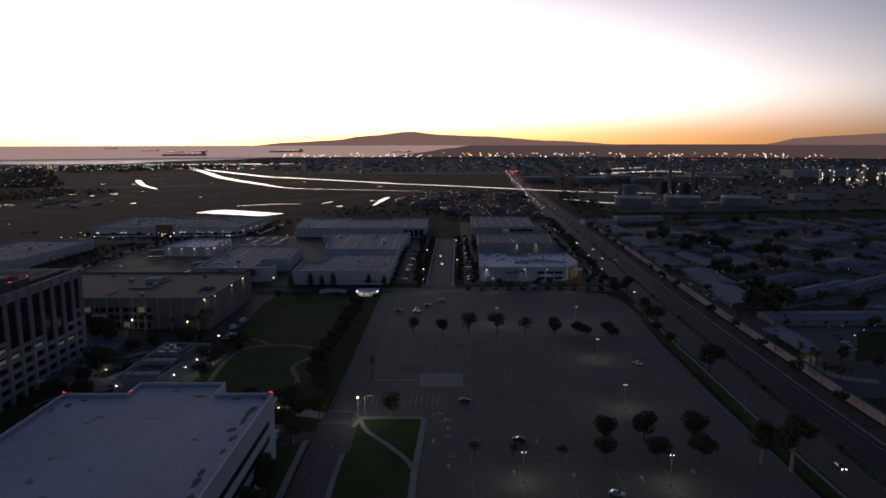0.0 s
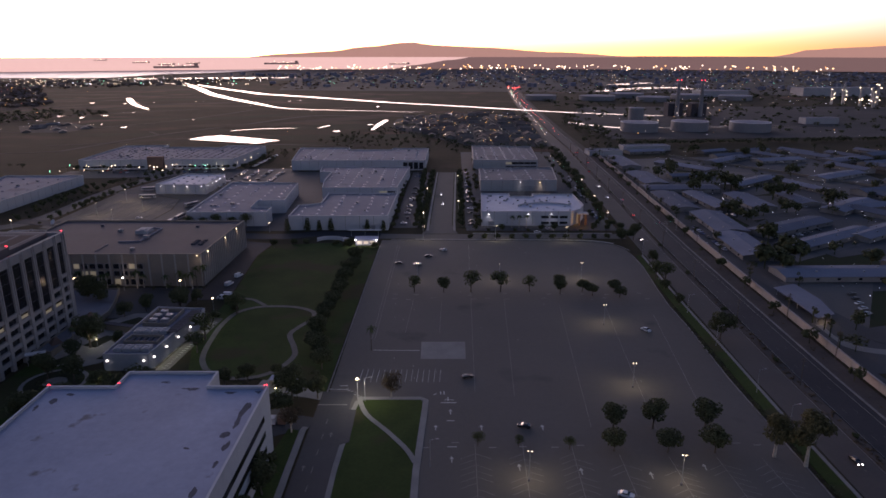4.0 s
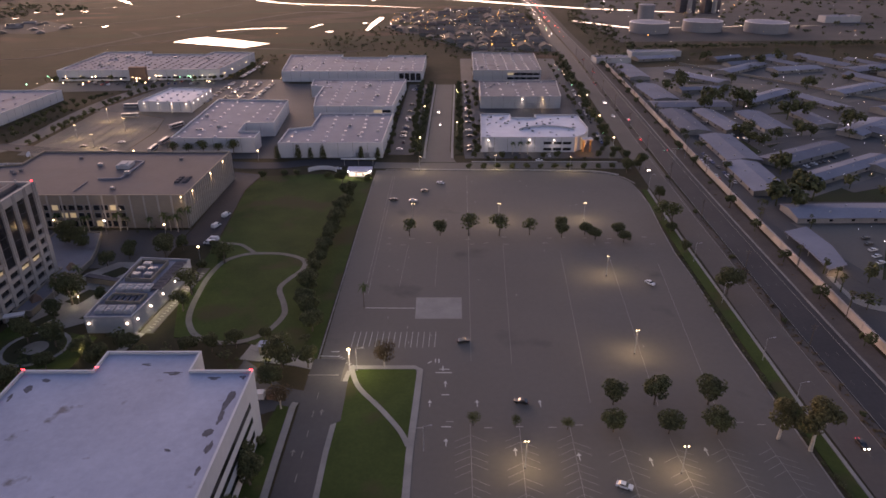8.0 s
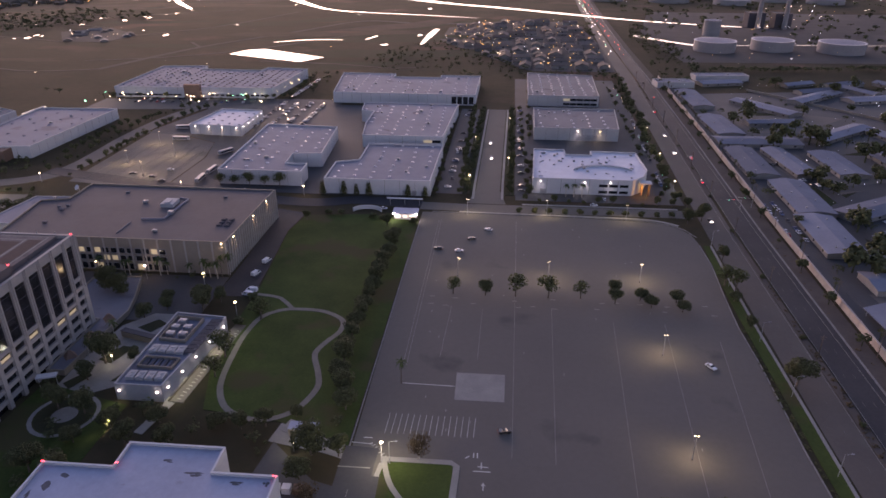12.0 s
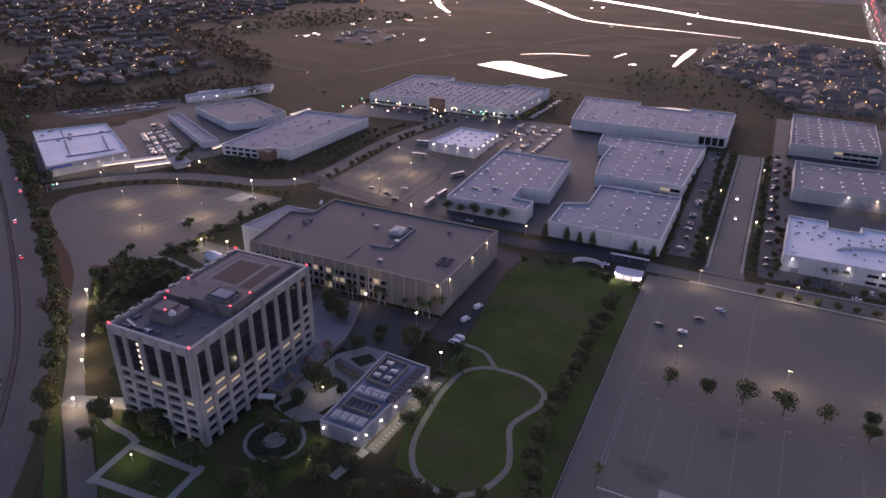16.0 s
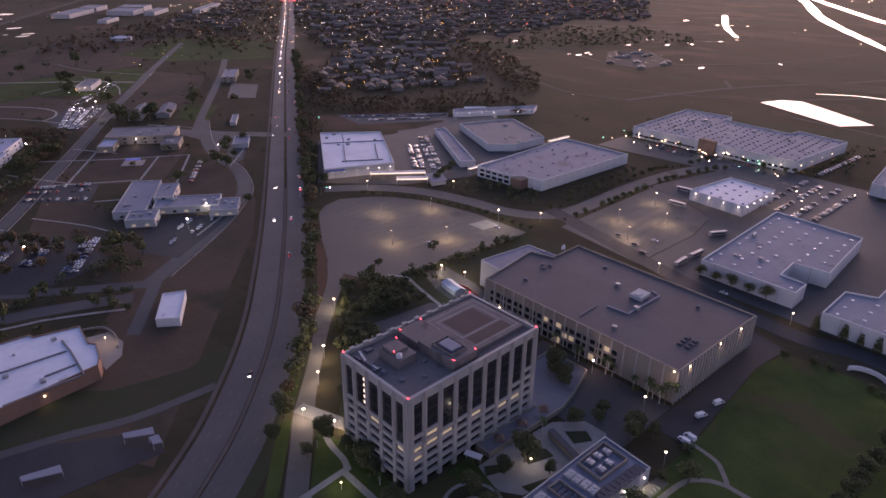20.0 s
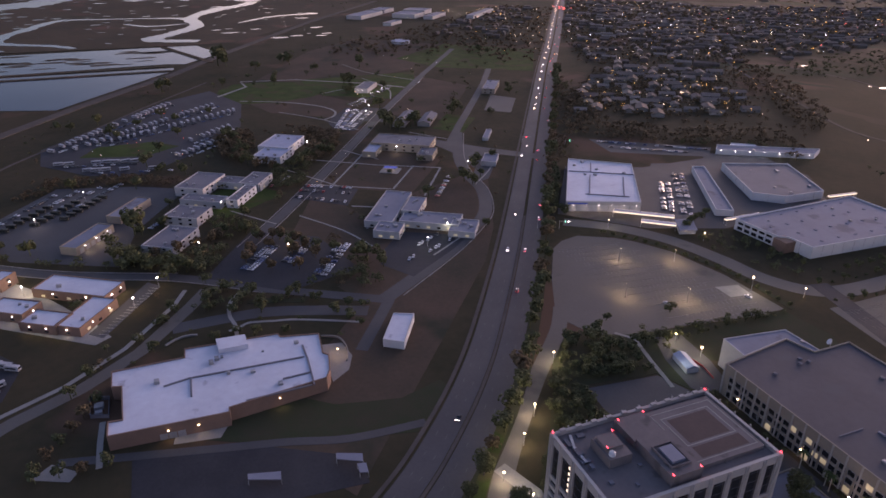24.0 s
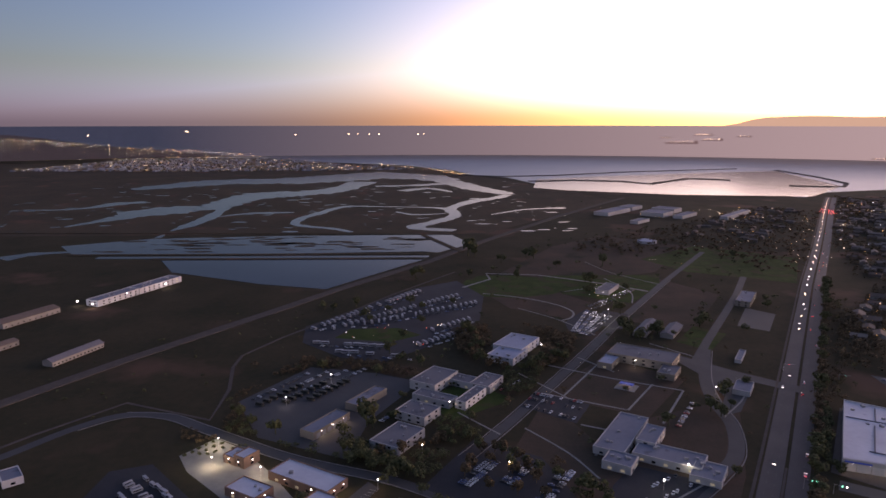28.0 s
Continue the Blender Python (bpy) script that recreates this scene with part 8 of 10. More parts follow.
for x, y, a in along([(-498, 28), (-530, 88), (-480, 140)], 9):
    plant(rng.choice((TALL, BUSHY, BROWN)), x + rng.uniform(-4, 4), y + rng.uniform(-4, 4), 0.85)
for x, y, a in along([(-505, 8), (-478, 48), (-470, 60)], 7):
    plant(rng.choice((TALL, BUSHY)), x + rng.uniform(-3, 3), y + rng.uniform(-3, 3), 0.9)
for gx, gy in ((-475, 90), (-490, 108), (-460, 105), (-478, 122), (-452, 122), (-505, 118), (-495, 130), (-448, 138), (-466, 136), (-485, 96), (-508, 104)):
    plant(BROWN, gx, gy, 0.95)
for x, y, a in along([(-780, 110), (-740, 120), (-690, 110), (-660, 150), (-690, 190)], 8):
    plant(rng.choice((BROWN, TALL, BUSHY)), x + rng.uniform(-5, 5), y + rng.uniform(-5, 5), 0.95)
for x, y, s in ((-1213, 138, 2.2), (-1206, 150, 1.8), (-1194, 236, 1.8), (-1186, 248, 1.5), (-1047, 49, 1.6), (-1062, 58, 1.3), (-1011, 295, 1.9), (-1020, 306, 1.5), (-778, 284, 1.7), (-786, 290, 1.3), (-771, 319, 1.5), (-886, -62, 1.4), (-891, -23, 1.3), (-876, -50, 1.1),
                (-716, 28, 1.2), (-697, 40, 1.1), (-1156, 189, 1.2), (-1117, 274, 1.3), (-1125, 350, 1.5), (-671, -32, 1.0), (-656, 19, 1.0), (-680, 61, 1.2), (-553, 19, 1.4), (-548, 24, 1.1), (-530, 3, 1.2), (-560, 99, 1.1), (-483, 121, 1.2),
                (-797, 376, 1.5), (-871, 492, 1.4), (-1178, 588, 1.6), (-1168, 600, 1.3), (-545, 365, 1.0), (-511, 352, 1.0), (-838, -8, 1.0), (-880, 60, 1.0), (-820, 60, 1.1), (-905, 100, 0.9), (-760, 40, 0.9)):
    plant(rng.choice((BUSHY, SPREAD, TALL)), x, y, s)
for x, y in ((-512, -100), (-517, -97), (-522, -94), (-527, -90), (-509, -94), (-514, -91), (-519, -87), (-524, -83), (-508, -88), (-512, -84), (-517, -80), (-516, -73), (-506, -104)):
    plant(SHRUB, x, y, 0.8)
for x, y in ((-419, 61), (-412, 74), (-388, 74), (-413, 101), (-410, 122), (-389, 149), (-370, 142), (-418, 92), (-384, 62), (-414, 36), (-423, 42), (-381, 84), (-378, 100)):
    plant(rng.choice((BUSHY, SPREAD)), x, y, 0.62)
for x, y in ((-412, 35), (-432, 61), (-427, 65), (-416, 73), (-416, 100), (-416, 108), (-393, 39), (-398, 23), (-397, 88), (-379, 137), (-406, 125), (-390, 110), (-428, 41), (-384, 30), (-376, 20), (-388, 132), (-372, 0), (-384, 8), (-356, -8)):
    plant(rng.choice((BUSHY, SPREAD, SHRUB)), x, y, 0.75)
for x, y, a in along(curve(shifted(WB[6:10], 17)), 19):
    plant(rng.choice((BROWN, TALL)), x, y, 0.95)
for x, y, a in along([(-300, 10), (-300, -20), (-340, 0), (-352, 8)], 9):
    plant(rng.choice((BROWN, BUSHY)), x, y, 0.7)
# between the apartment houses
for x, y, s in ((248, 545, 2.0), (252, 541, 1.6), (249, 577, 1.2), (271, 503, 1.7), (215, 457, 1.3), (222, 459, 1.2), (219, 433, 1.1), (237, 446, 1.0), (260, 457, 1.2), (266, 455, 1.0), (210, 380, 1.3), (180, 320, 1.5), (187, 317, 1.3), (235, 347, 0.9), (375, 752, 1.7), (346, 730, 1.4), (340, 612, 1.3), (299, 763, 1.2)):
    plant(rng.choice((BUSHY, SPREAD)), x, y, s)
plant(CYP, 302, 477, 1.5)
for x, y, s in ((214, 528, 1.2), (222, 535, 1.5), (256, 540, 1.1), (215, 440, 1.3), (224, 436, 1.1), (262, 470, 1.1), (285, 505, 1.2), (206, 372, 1.3), (196, 330, 1.4), (204, 328, 1.2), (240, 320, 1), (206, 600, 1.2), (222, 612, 1.1),
                (230, 640, 1.2), (280, 640, 1), (186, 700, .9), (300, 560, 1.1), (320, 520, 1), (302, 470, 1.4), (226, 282, 1.2), (250, 286, 1.1), (180, 232, 1), (190, 222, 1), (330, 660, 1), (400, 650, 1.2), (268, 580, 1), (350, 480, 1), (380, 540, 1.1), (174, 455, .8), (176, 380, .8)):
    plant(rng.choice((TALL, BUSHY, SPREAD)), x, y, s * 0.85)
NEAR_TREES = [(-230, 60), (135, 60), (135, 440), (-60, 640), (-230, 440)]
near = [p for p in spots if inside(p[1], p[2], NEAR_TREES)]
rest = [p for p in spots if not inside(p[1], p[2], NEAR_TREES)]
rest.sort(key=lambda p: math.hypot(p[1] + 60, p[2] - 150))
room = max(0, 285 - len(near))
copied(TREES, near + rest[:room])
SIZES = {BUSHY: (8.5, 4.2), SPREAD: (7.5, 4.6), THIN: (4.6, 2.4), BROWN: (8.5, 4.8), TALL: (12, 6), CYP: (10, 1.8), PALM: (9, 2.4), HIGHPALM: (13, 2.4), SHRUB: (2.6, 1.9), GUM: (13, 6.4)}
groves = {LEAF: Shape(), LEAFBROWN: Shape()}
rr = random.Random(8)
for k, x, y, z, turn, s in rest[room:]:
    h, w = SIZES[k][0] * s, SIZES[k][1] * s
    g = groves[LEAFBROWN if k in (BROWN, GUM) else LEAF]
    g.bar((x, y, 0), (x, y, h * 0.6), 0.03 * h, 5, 0.015 * h)
    lobes = [((x + rr.uniform(-.5, .5) * w, y + rr.uniform(-.5, .5) * w, h * rr.uniform(0.45, 0.75)), w * rr.uniform(0.35, 0.5)) for j in range(5)]
    c = leaf_cloud(rr, lobes, 110, max(0.3, w * 0.2), 0.85)
    g.add(c.v, c.f)
setting("far_trees", groves[LEAF], LEAF, "rows of dark green trees along far roads", "trees", kind="stuff")
setting("far_trees", groves[LEAFBROWN], LEAFBROWN, "rows of brownish autumn trees along far roads", "trees", kind="stuff")

# groves, garden trees and woods, too many to count
CELL, GX0, GY0 = 2.5, -2400.0, -900.0
taken = np.zeros((1420, 1480), bool)


def within(xs, ys, pts):
    hit = np.zeros(xs.shape, bool)
    for (x0, y0), (x1, y1) in zip(pts, pts[1:] + pts[:1]):
        if y0 != y1:
            hit ^= ((y0 > ys) != (y1 > ys)) & (xs < (x1 - x0) * (ys - y0) / (y1 - y0) + x0)
    return hit


for pts in BUILT:
    px, py = [p[0] for p in pts], [p[1] for p in pts]
    i0, i1 = int((min(px) - GX0) / CELL), int((max(px) - GX0) / CELL) + 1
    j0, j1 = int((min(py) - GY0) / CELL), int((max(py) - GY0) / CELL) + 1
    if i0 < 0 or j0 < 0 or i1 > 1420 or j1 > 1480:
        continue
    gx, gy = np.meshgrid(GX0 + (np.arange(i0, i1) + 0.5) * CELL, GY0 + (np.arange(j0, j1) + 0.5) * CELL, indexing="ij")
    taken[i0:i1, j0:j1] |= within(gx, gy, list(pts))


def crowns(name, x, y, h, w, mat, label, gen, tufts=16, grain=0.0):
    """Crowns of many small tufts on thin stems, as one mesh."""
    n = len(x)
    grain = grain or 1.55 / math.sqrt(tufts)
    lobe = gen.normal(0, 0.3, (n, 4, 3)) * np.array([1, 1, 0.5])
    k = gen.integers(0, 4, (n, tufts))
    d = gen.normal(size=(n, tufts, 3))
    d *= (0.35 + 0.45 * gen.random((n, tufts, 1))) / np.linalg.norm(d, axis=2, keepdims=True)
    p = d + lobe[np.arange(n)[:, None], k]
    c = np.stack([x[:, None] + p[..., 0] * w[:, None], y[:, None] + p[..., 1] * w[:, None], h[:, None] * (0.62 + 0.3 * p[..., 2])], 2).reshape(-1, 3)
    c[:, 2] = np.maximum(c[:, 2], 0.15)
    a = (np.repeat(w, tufts) * grain * gen.uniform(0.6, 1.3, n * tufts))[:, None]
    q = gen.normal(size=c.shape) * 0.45 + np.array([0.0, 0.0, 1.0]) + np.repeat(p.reshape(-1, 3), 1, 0) * 0.5
    q /= np.linalg.norm(q, axis=1, keepdims=True)
    u = np.cross(q, gen.normal(size=c.shape))
    u /= np.linalg.norm(u, axis=1, keepdims=True)
    v = np.cross(q, u)
    verts = np.stack([c + u * a, c + v * a * 0.8, c - u * a * 0.9, c - v * a * 0.75, c + q * a * 0.36], 1).reshape(-1, 3)
    base = np.arange(len(c))[:, None] * 5
    faces = np.concatenate([base + np.array(f) for f in ((0, 1, 4), (1, 2, 4), (2, 3, 4), (3, 0, 4))])
    r = 0.03 * h
    stem = np.stack([np.stack([x + r * e, y + r * f, z], 1) for e, f, z in ((1, 0, -0.1 + 0 * h), (-.5, .87, -0.1 + 0 * h), (-.5, -.87, -0.1 + 0 * h), (0, 0, h * 0.7))], 1).reshape(-1, 3)
    base = len(verts) + np.arange(n)[:, None] * 4
    faces = np.concatenate([faces] + [base + np.array(f) for f in ((0, 1, 3), (1, 2, 3), (2, 0, 3))])
    me = bpy.data.meshes.new(name)
    me.from_pydata(np.concatenate([verts, stem]), [], faces)
    me.materials.append(mat)
    return tagged(new(name, me), label, "trees", "", "stuff")


def grove(region, step, lo, hi, mat, label, seed, keep=0.6, broad=0.45, tufts=16, name="far_woods", clear=True):
    gen = np.random.default_rng(seed)
    px, py = [p[0] for p in region], [p[1] for p in region]
    gx, gy = np.meshgrid(np.arange(min(px), max(px), step), np.arange(min(py), max(py), step))
    x, y = gx.ravel() + gen.uniform(-.5, .5, gx.size) * step, gy.ravel() + gen.uniform(-.5, .5, gx.size) * step
    patch = np.array([noise.noise((a / (step * 5), b / (step * 5), seed)) for a, b in zip(x, y)])
    ok = within(x, y, list(region)) & (gen.random(x.size) < keep * (1 + 0.9 * patch))
    if clear:
        i, j = ((x - GX0) / CELL).astype(int), ((y - GY0) / CELL).astype(int)
        on = (i >= 0) & (j >= 0) & (i < 1420) & (j < 1480)
        ok &= ~(on & taken[np.clip(i, 0, 1419), np.clip(j, 0, 1479)])
    x, y = x[ok], y[ok]
    if not len(x):
        return None
    h = gen.uniform(lo, hi, len(x))
    return crowns(name, x, y, h, h * broad * gen.uniform(0.8, 1.25, len(x)), mat, label, gen, tufts)


# the base across the boulevard
for i, (region, mat, lo, hi) in enumerate((
        ([(-506, -18), (-530, -15), (-534, 5), (-504, 43), (-507, 64), (-502, 83), (-476, 86), (-468, 72), (-487, 27)], LEAF, 5, 9),
        ([(-543, -88), (-567, -84), (-546, -52), (-526, -58)], LEAF, 4, 7), ([(-525, -47), (-542, -42), (-528, -25), (-511, -29)], LEAF, 4, 7),
        ([(-656, -78), (-704, -53), (-689, 25), (-666, 56), (-652, 50), (-676, -21)], LEAFBROWN, 3, 6),
        ([(-564, 67), (-567, 85), (-520, 116), (-502, 105), (-526, 71)], LEAFLIGHT, 4, 7),
        ([(-784, 95), (-803, 134), (-731, 130), (-703, 97)], LEAFBROWN, 6, 10), ([(-810, 166), (-761, 226), (-696, 207), (-660, 165), (-755, 195)], LEAFBROWN, 6, 10),
        ([(-657, 135), (-660, 165), (-694, 171), (-678, 183), (-609, 155), (-597, 130)], LEAF, 5, 8), ([(-479, 75), (-480, 88), (-447, 108), (-430, 98), (-450, 74)], LEAF, 5, 9),
        ([(-448, 108), (-432, 130), (-419, 123), (-428, 107)], LEAF, 4, 7), ([(-460, 147), (-448, 170), (-416, 170), (-409, 158), (-431, 141)], LEAF, 5, 9),
        ([(-498, 102), (-494, 119), (-460, 115), (-463, 101)], LEAFBROWN, 6, 9), ([(-480, 118), (-476, 135), (-444, 130), (-447, 116)], LEAFBROWN, 6, 9), ([(-502, 135), (-496, 159), (-474, 152), (-472, 133)], LEAFBROWN, 5, 8),
        ([(-447, 56), (-446, 72), (-432, 86), (-412, 82), (-418, 57)], LEAF, 5, 9), ([(-432, 86), (-415, 119), (-408, 117), (-425, 83)], LEAF, 2, 3.5), ([(-420, 31), (-430, 48), (-428, 57), (-404, 48), (-403, 33)], LEAF, 3, 6),
        ([(-560, -124), (-530, -116), (-524, -89), (-596, -96), (-630, -98), (-634, -80), (-541, -74)], LEAFBROWN, 2, 4.5))):
    grove(region, 4.2 if hi < 7 else 5.4, lo, hi, mat, ("brownish autumn trees among the base buildings" if mat is LEAFBROWN else "dark green trees among the base buildings"), 100 + i, 0.8, 0.5, 30, "base_trees")
grove([(-380, -60), (-700, -130), (-1000, 60), (-960, 330), (-1010, 520), (-900, 540), (-480, 290), (-390, 180), (-330, 120)], 22, 3, 9, LEAF, "scattered dark trees of the base", 131, 0.22, 0.5, 26, "base_trees")
grove([(-380, -60), (-700, -130), (-1000, 60), (-960, 330), (-1010, 520), (-900, 540), (-480, 290), (-390, 180), (-330, 120)], 30, 3, 8, LEAFBROWN, "scattered brown trees of the base", 132, 0.2, 0.5, 26, "base_trees")
grove([(-757, -49), (-963, 21), (-951, 137), (-820, 132), (-686, 74)], 12, 3, 6.5, LEAF, "small trees between the trailers", 133, 0.4, 0.45, 20, "base_trees")
grove([(-1100, -30), (-700, -260), (-560, -330), (-480, -240), (-600, -150), (-760, -70), (-1040, 110)], 15, 0.8, 2.6, LEAF, "low dark scrub over the plain", 134, 0.3, 0.8, 12, "scrub")
grove([(-1000, 80), (-1420, 330), (-1560, 560), (-1300, 720), (-1010, 560)], 32, 4, 11, LEAF, "scattered dark trees on the fields", 135, 0.32, 0.5, 22, "base_trees")
# along the boulevard and round the tower
grove([(-941, 595), (-936, 622), (-619, 434), (-480, 345), (-486, 330), (-645, 425)], 6, 6, 11, LEAFBROWN, "autumn trees along the boulevard", 140, 0.26, 0.42, 40, "boulevard_trees")
grove([(-941, 610), (-936, 630), (-619, 444), (-500, 370), (-486, 350), (-645, 440)], 8, 4, 9, LEAFGOLD, "dusky trees along the boulevard", 141, 0.2, 0.45, 40, "boulevard_trees")
grove(WOODS, 5, 2, 5, LEAF, "dark undergrowth behind the office tower", 142, 0.75, 0.55, 26, "woodland")
grove([(-164, 158), (-164, 246), (-146, 246), (-122, 220), (-112, 190), (-118, 158)], 7, 3, 7, LEAF, "dark garden trees round the tower court", 143, 0.32, 0.5, 40, "garden_trees")
grove([(-222, 168), (-205, 150), (-190, 130), (-150, 120), (-140, 150), (-164, 166)], 8, 3, 7, LEAF, "dark garden trees before the tower", 144, 0.22, 0.5, 40, "garden_trees")
grove([(-76, 152), (-60, 158), (-48, 178), (-52, 190), (-72, 190), (-108, 184), (-104, 176), (-80, 178)], 5, 1.5, 5, LEAF, "dark shrubs behind the near building", 145, 0.55, 0.5, 40, "garden_trees")
grove([(-403, 401), (-403, 424), (-337, 449), (-318, 429), (-347, 397)], 7, 3, 6, LEAF, "dark shrubs beside the curved street", 146, 0.8, 0.5, 26, "hedge")
grove([(-531, 500), (-527, 513), (-431, 448), (-428, 432)], 6, 4, 7, LEAF, "dark tree row beside the van yard", 147, 0.85, 0.5, 26, "hedge")
grove([(-168, 280), (-121, 277), (-123, 283), (-147, 285), (-166, 284)], 2.6, 0.8, 2.0, LEAF, "low dark hedges before the office block", 190, 0.6, 0.8, 26, "hedge")
grove([(-162, 236), (-135, 242), (-134, 262), (-162, 262)], 5, 2, 5, LEAF, "dark garden trees of the court", 191, 0.45, 0.55, 34, "garden_trees")
grove([(105.6, 100), (106.9, 100), (106.9, 186), (108.9, 262), (107.7, 262), (105.6, 186)], 1.25, 0.6, 1.2, LEAF, "low shrubs along the car park kerb", 192, 0.7, 0.9, 30, "kerb_shrubs", False)
grove([(126.4, 60), (129.2, 60), (130.8, 188), (134, 300), (133, 300), (128, 188)], 1.5, 0.4, 1.1, LEAFBROWN, "dry weeds and low shrubs on the median", 193, 0.5, 0.9, 24, "median_shrubs", False)
grove([(146.5, 60), (149, 60), (154, 300), (156, 369), (153, 369), (150.5, 300)], 3.2, 0.3, 0.9, LEAFBROWN, "dry weeds along the dirt strip", 194, 0.35, 1.0, 20, "dry_weeds", False)
grove([(-606, 556), (-566, 622), (-522, 668), (-505, 656), (-552, 604), (-594, 546)], 7, 4, 8, LEAF, "dark trees behind the back car park", 195, 0.7, 0.5, 26, "hedge")
grove([(-304, 284), (-301, 283), (-296, 326), (-291, 359), (-288, 380), (-292, 384), (-295, 359), (-300, 326)], 2.4, 1.2, 2.8, LEAF, "dark hedge beside the car park", 196, 0.85, 0.7, 30, "hedge", False)
grove([(-310, 284), (-300, 300), (-280, 300), (-278, 292), (-296, 288), (-302, 280)], 5, 3, 6, LEAF, "dark trees beside the service yard", 197, 0.7, 0.5, 40, "hedge", False)
grove([(-244, 283), (-132, 283), (-132, 288), (-244, 288)], 4, 1, 4, LEAF, "dark planting along the office wall", 198, 0.6, 0.5, 36, "hedge", False)
# house quarters
grove([(-851, 567), (-845, 587), (-706, 531), (-629, 584), (-600, 687), (-549, 676), (-504, 628), (-577, 578), (-626, 497), (-678, 465)], 8, 5, 10, LEAFBROWN, "dusky belt of far trees", 150, 0.8, 0.5, 18)
grove([(-960, 700), (-918, 900), (-700, 800), (-590, 720), (-611, 660), (-700, 560), (-850, 570)], 11, 4, 9, LEAFBROWN, "garden trees between small houses", 151, 0.33, 0.5, 18)
grove([(-918, 890), (-700, 790), (-590, 710), (-560, 690), (-600, 790), (-760, 900), (-900, 960)], 10, 5, 10, LEAFBROWN, "dusky belt of far trees", 152, 0.85, 0.5, 18)
grove([(-84, 1050), (-80, 1195), (15, 1300), (130, 1290), (150, 1000), (140, 790), (40, 800)], 12, 3, 7, LEAF, "garden trees between small houses", 153, 0.6, 0.5, 16)
grove([(-100, 790), (-180, 850), (-110, 1050), (-80, 1050), (40, 830), (140, 800), (130, 775), (-60, 775)], 12, 3, 7, LEAF, "scrubby far trees", 154, 0.6, 0.5, 16)
grove([(160, 190), (165, 300), (172, 440), (190, 720), (210, 800), (420, 800), (420, 240), (230, 240), (190, 190)], 16, 3, 9, LEAF, "dark garden trees among the apartment rows", 155, 0.24, 0.55, 70, "garden_trees")
grove([(420, 240), (420, 800), (760, 830), (760, 300)], 17, 4, 10, LEAF, "dark trees among the far rows", 156, 0.45, 0.55, 40)
grove([(250, 838), (620, 882), (790, 900), (790, 914), (620, 896), (250, 852)], 5, 4, 8, LEAF, "dark straight tree screen before the tanks", 157, 0.95, 0.5, 18)
grove([(180, 760), (210, 1250), (262, 1250), (240, 790)], 12, 4, 10, LEAF, "dark far trees along the boulevard", 158, 0.7, 0.5, 16)
grove([(115, 780), (150, 1300), (172, 1300), (158, 780)], 10, 4, 9, LEAF, "dark far trees along the boulevard", 159, 0.7, 0.5, 16)
# scrub round the ponds and the far town
grove([(-560, 690), (-400, 660), (-390, 780), (-180, 790), (-160, 760), (-200, 660), (-212, 640), (-390, 645)], 12, 2, 7, LEAF, "dark shrubs beside the warehouse", 161, 0.55, 0.5, 20, "hedge")
grove([(-1000, 690), (-910, 960), (-1180, 1180), (-1700, 1520), (-2120, 1330), (-1300, 830)], 13, 4, 8, LEAFBROWN, "dusky trees of the far town", 162, 0.75, 0.65, 12)
grove([(-1330, 330), (-1250, 330), (-1180, 560), (-1010, 620), (-1300, 800), (-1770, 1080), (-1850, 950), (-1500, 560)], 15, 4, 9, LEAFBROWN, "dusky trees of the far town", 163, 0.65, 0.65, 12)
grove([(-2100, 1400), (-2250, 2300), (-1400, 3050), (-700, 3100), (-900, 2500), (-1500, 2000)], 30, 2, 4, LEAFBROWN, "far dark trees of the coastal town", 165, 0.6, 1.6, 10)
grove([(-700, 2200), (-600, 3000), (-1200, 3600), (1200, 4400), (2400, 3800), (1500, 2000), (600, 2200)], 44, 2, 4, LEAFBROWN, "far dark trees over the city plain", 166, 0.35, 2.0, 9)
grove([(250, 1250), (240, 2200), (600, 2300), (1500, 2000), (1300, 1200), (800, 900), (500, 920)], 30, 4, 10, LEAF, "far dark trees round the tank farm", 167, 0.4, 0.7, 10)
grove(COASTTOWN, 30, 3, 7, LEAF, "dark trees of the coastal town", 168, 0.7, 0.8, 9)
grove([(-2420, 560), (-2200, 640), (-1880, 760), (-1900, 480), (-2200, 440)], 30, 1, 4, LEAF, "low dark growth by the bay", 169, 0.5, 0.9, 9, "scrub")


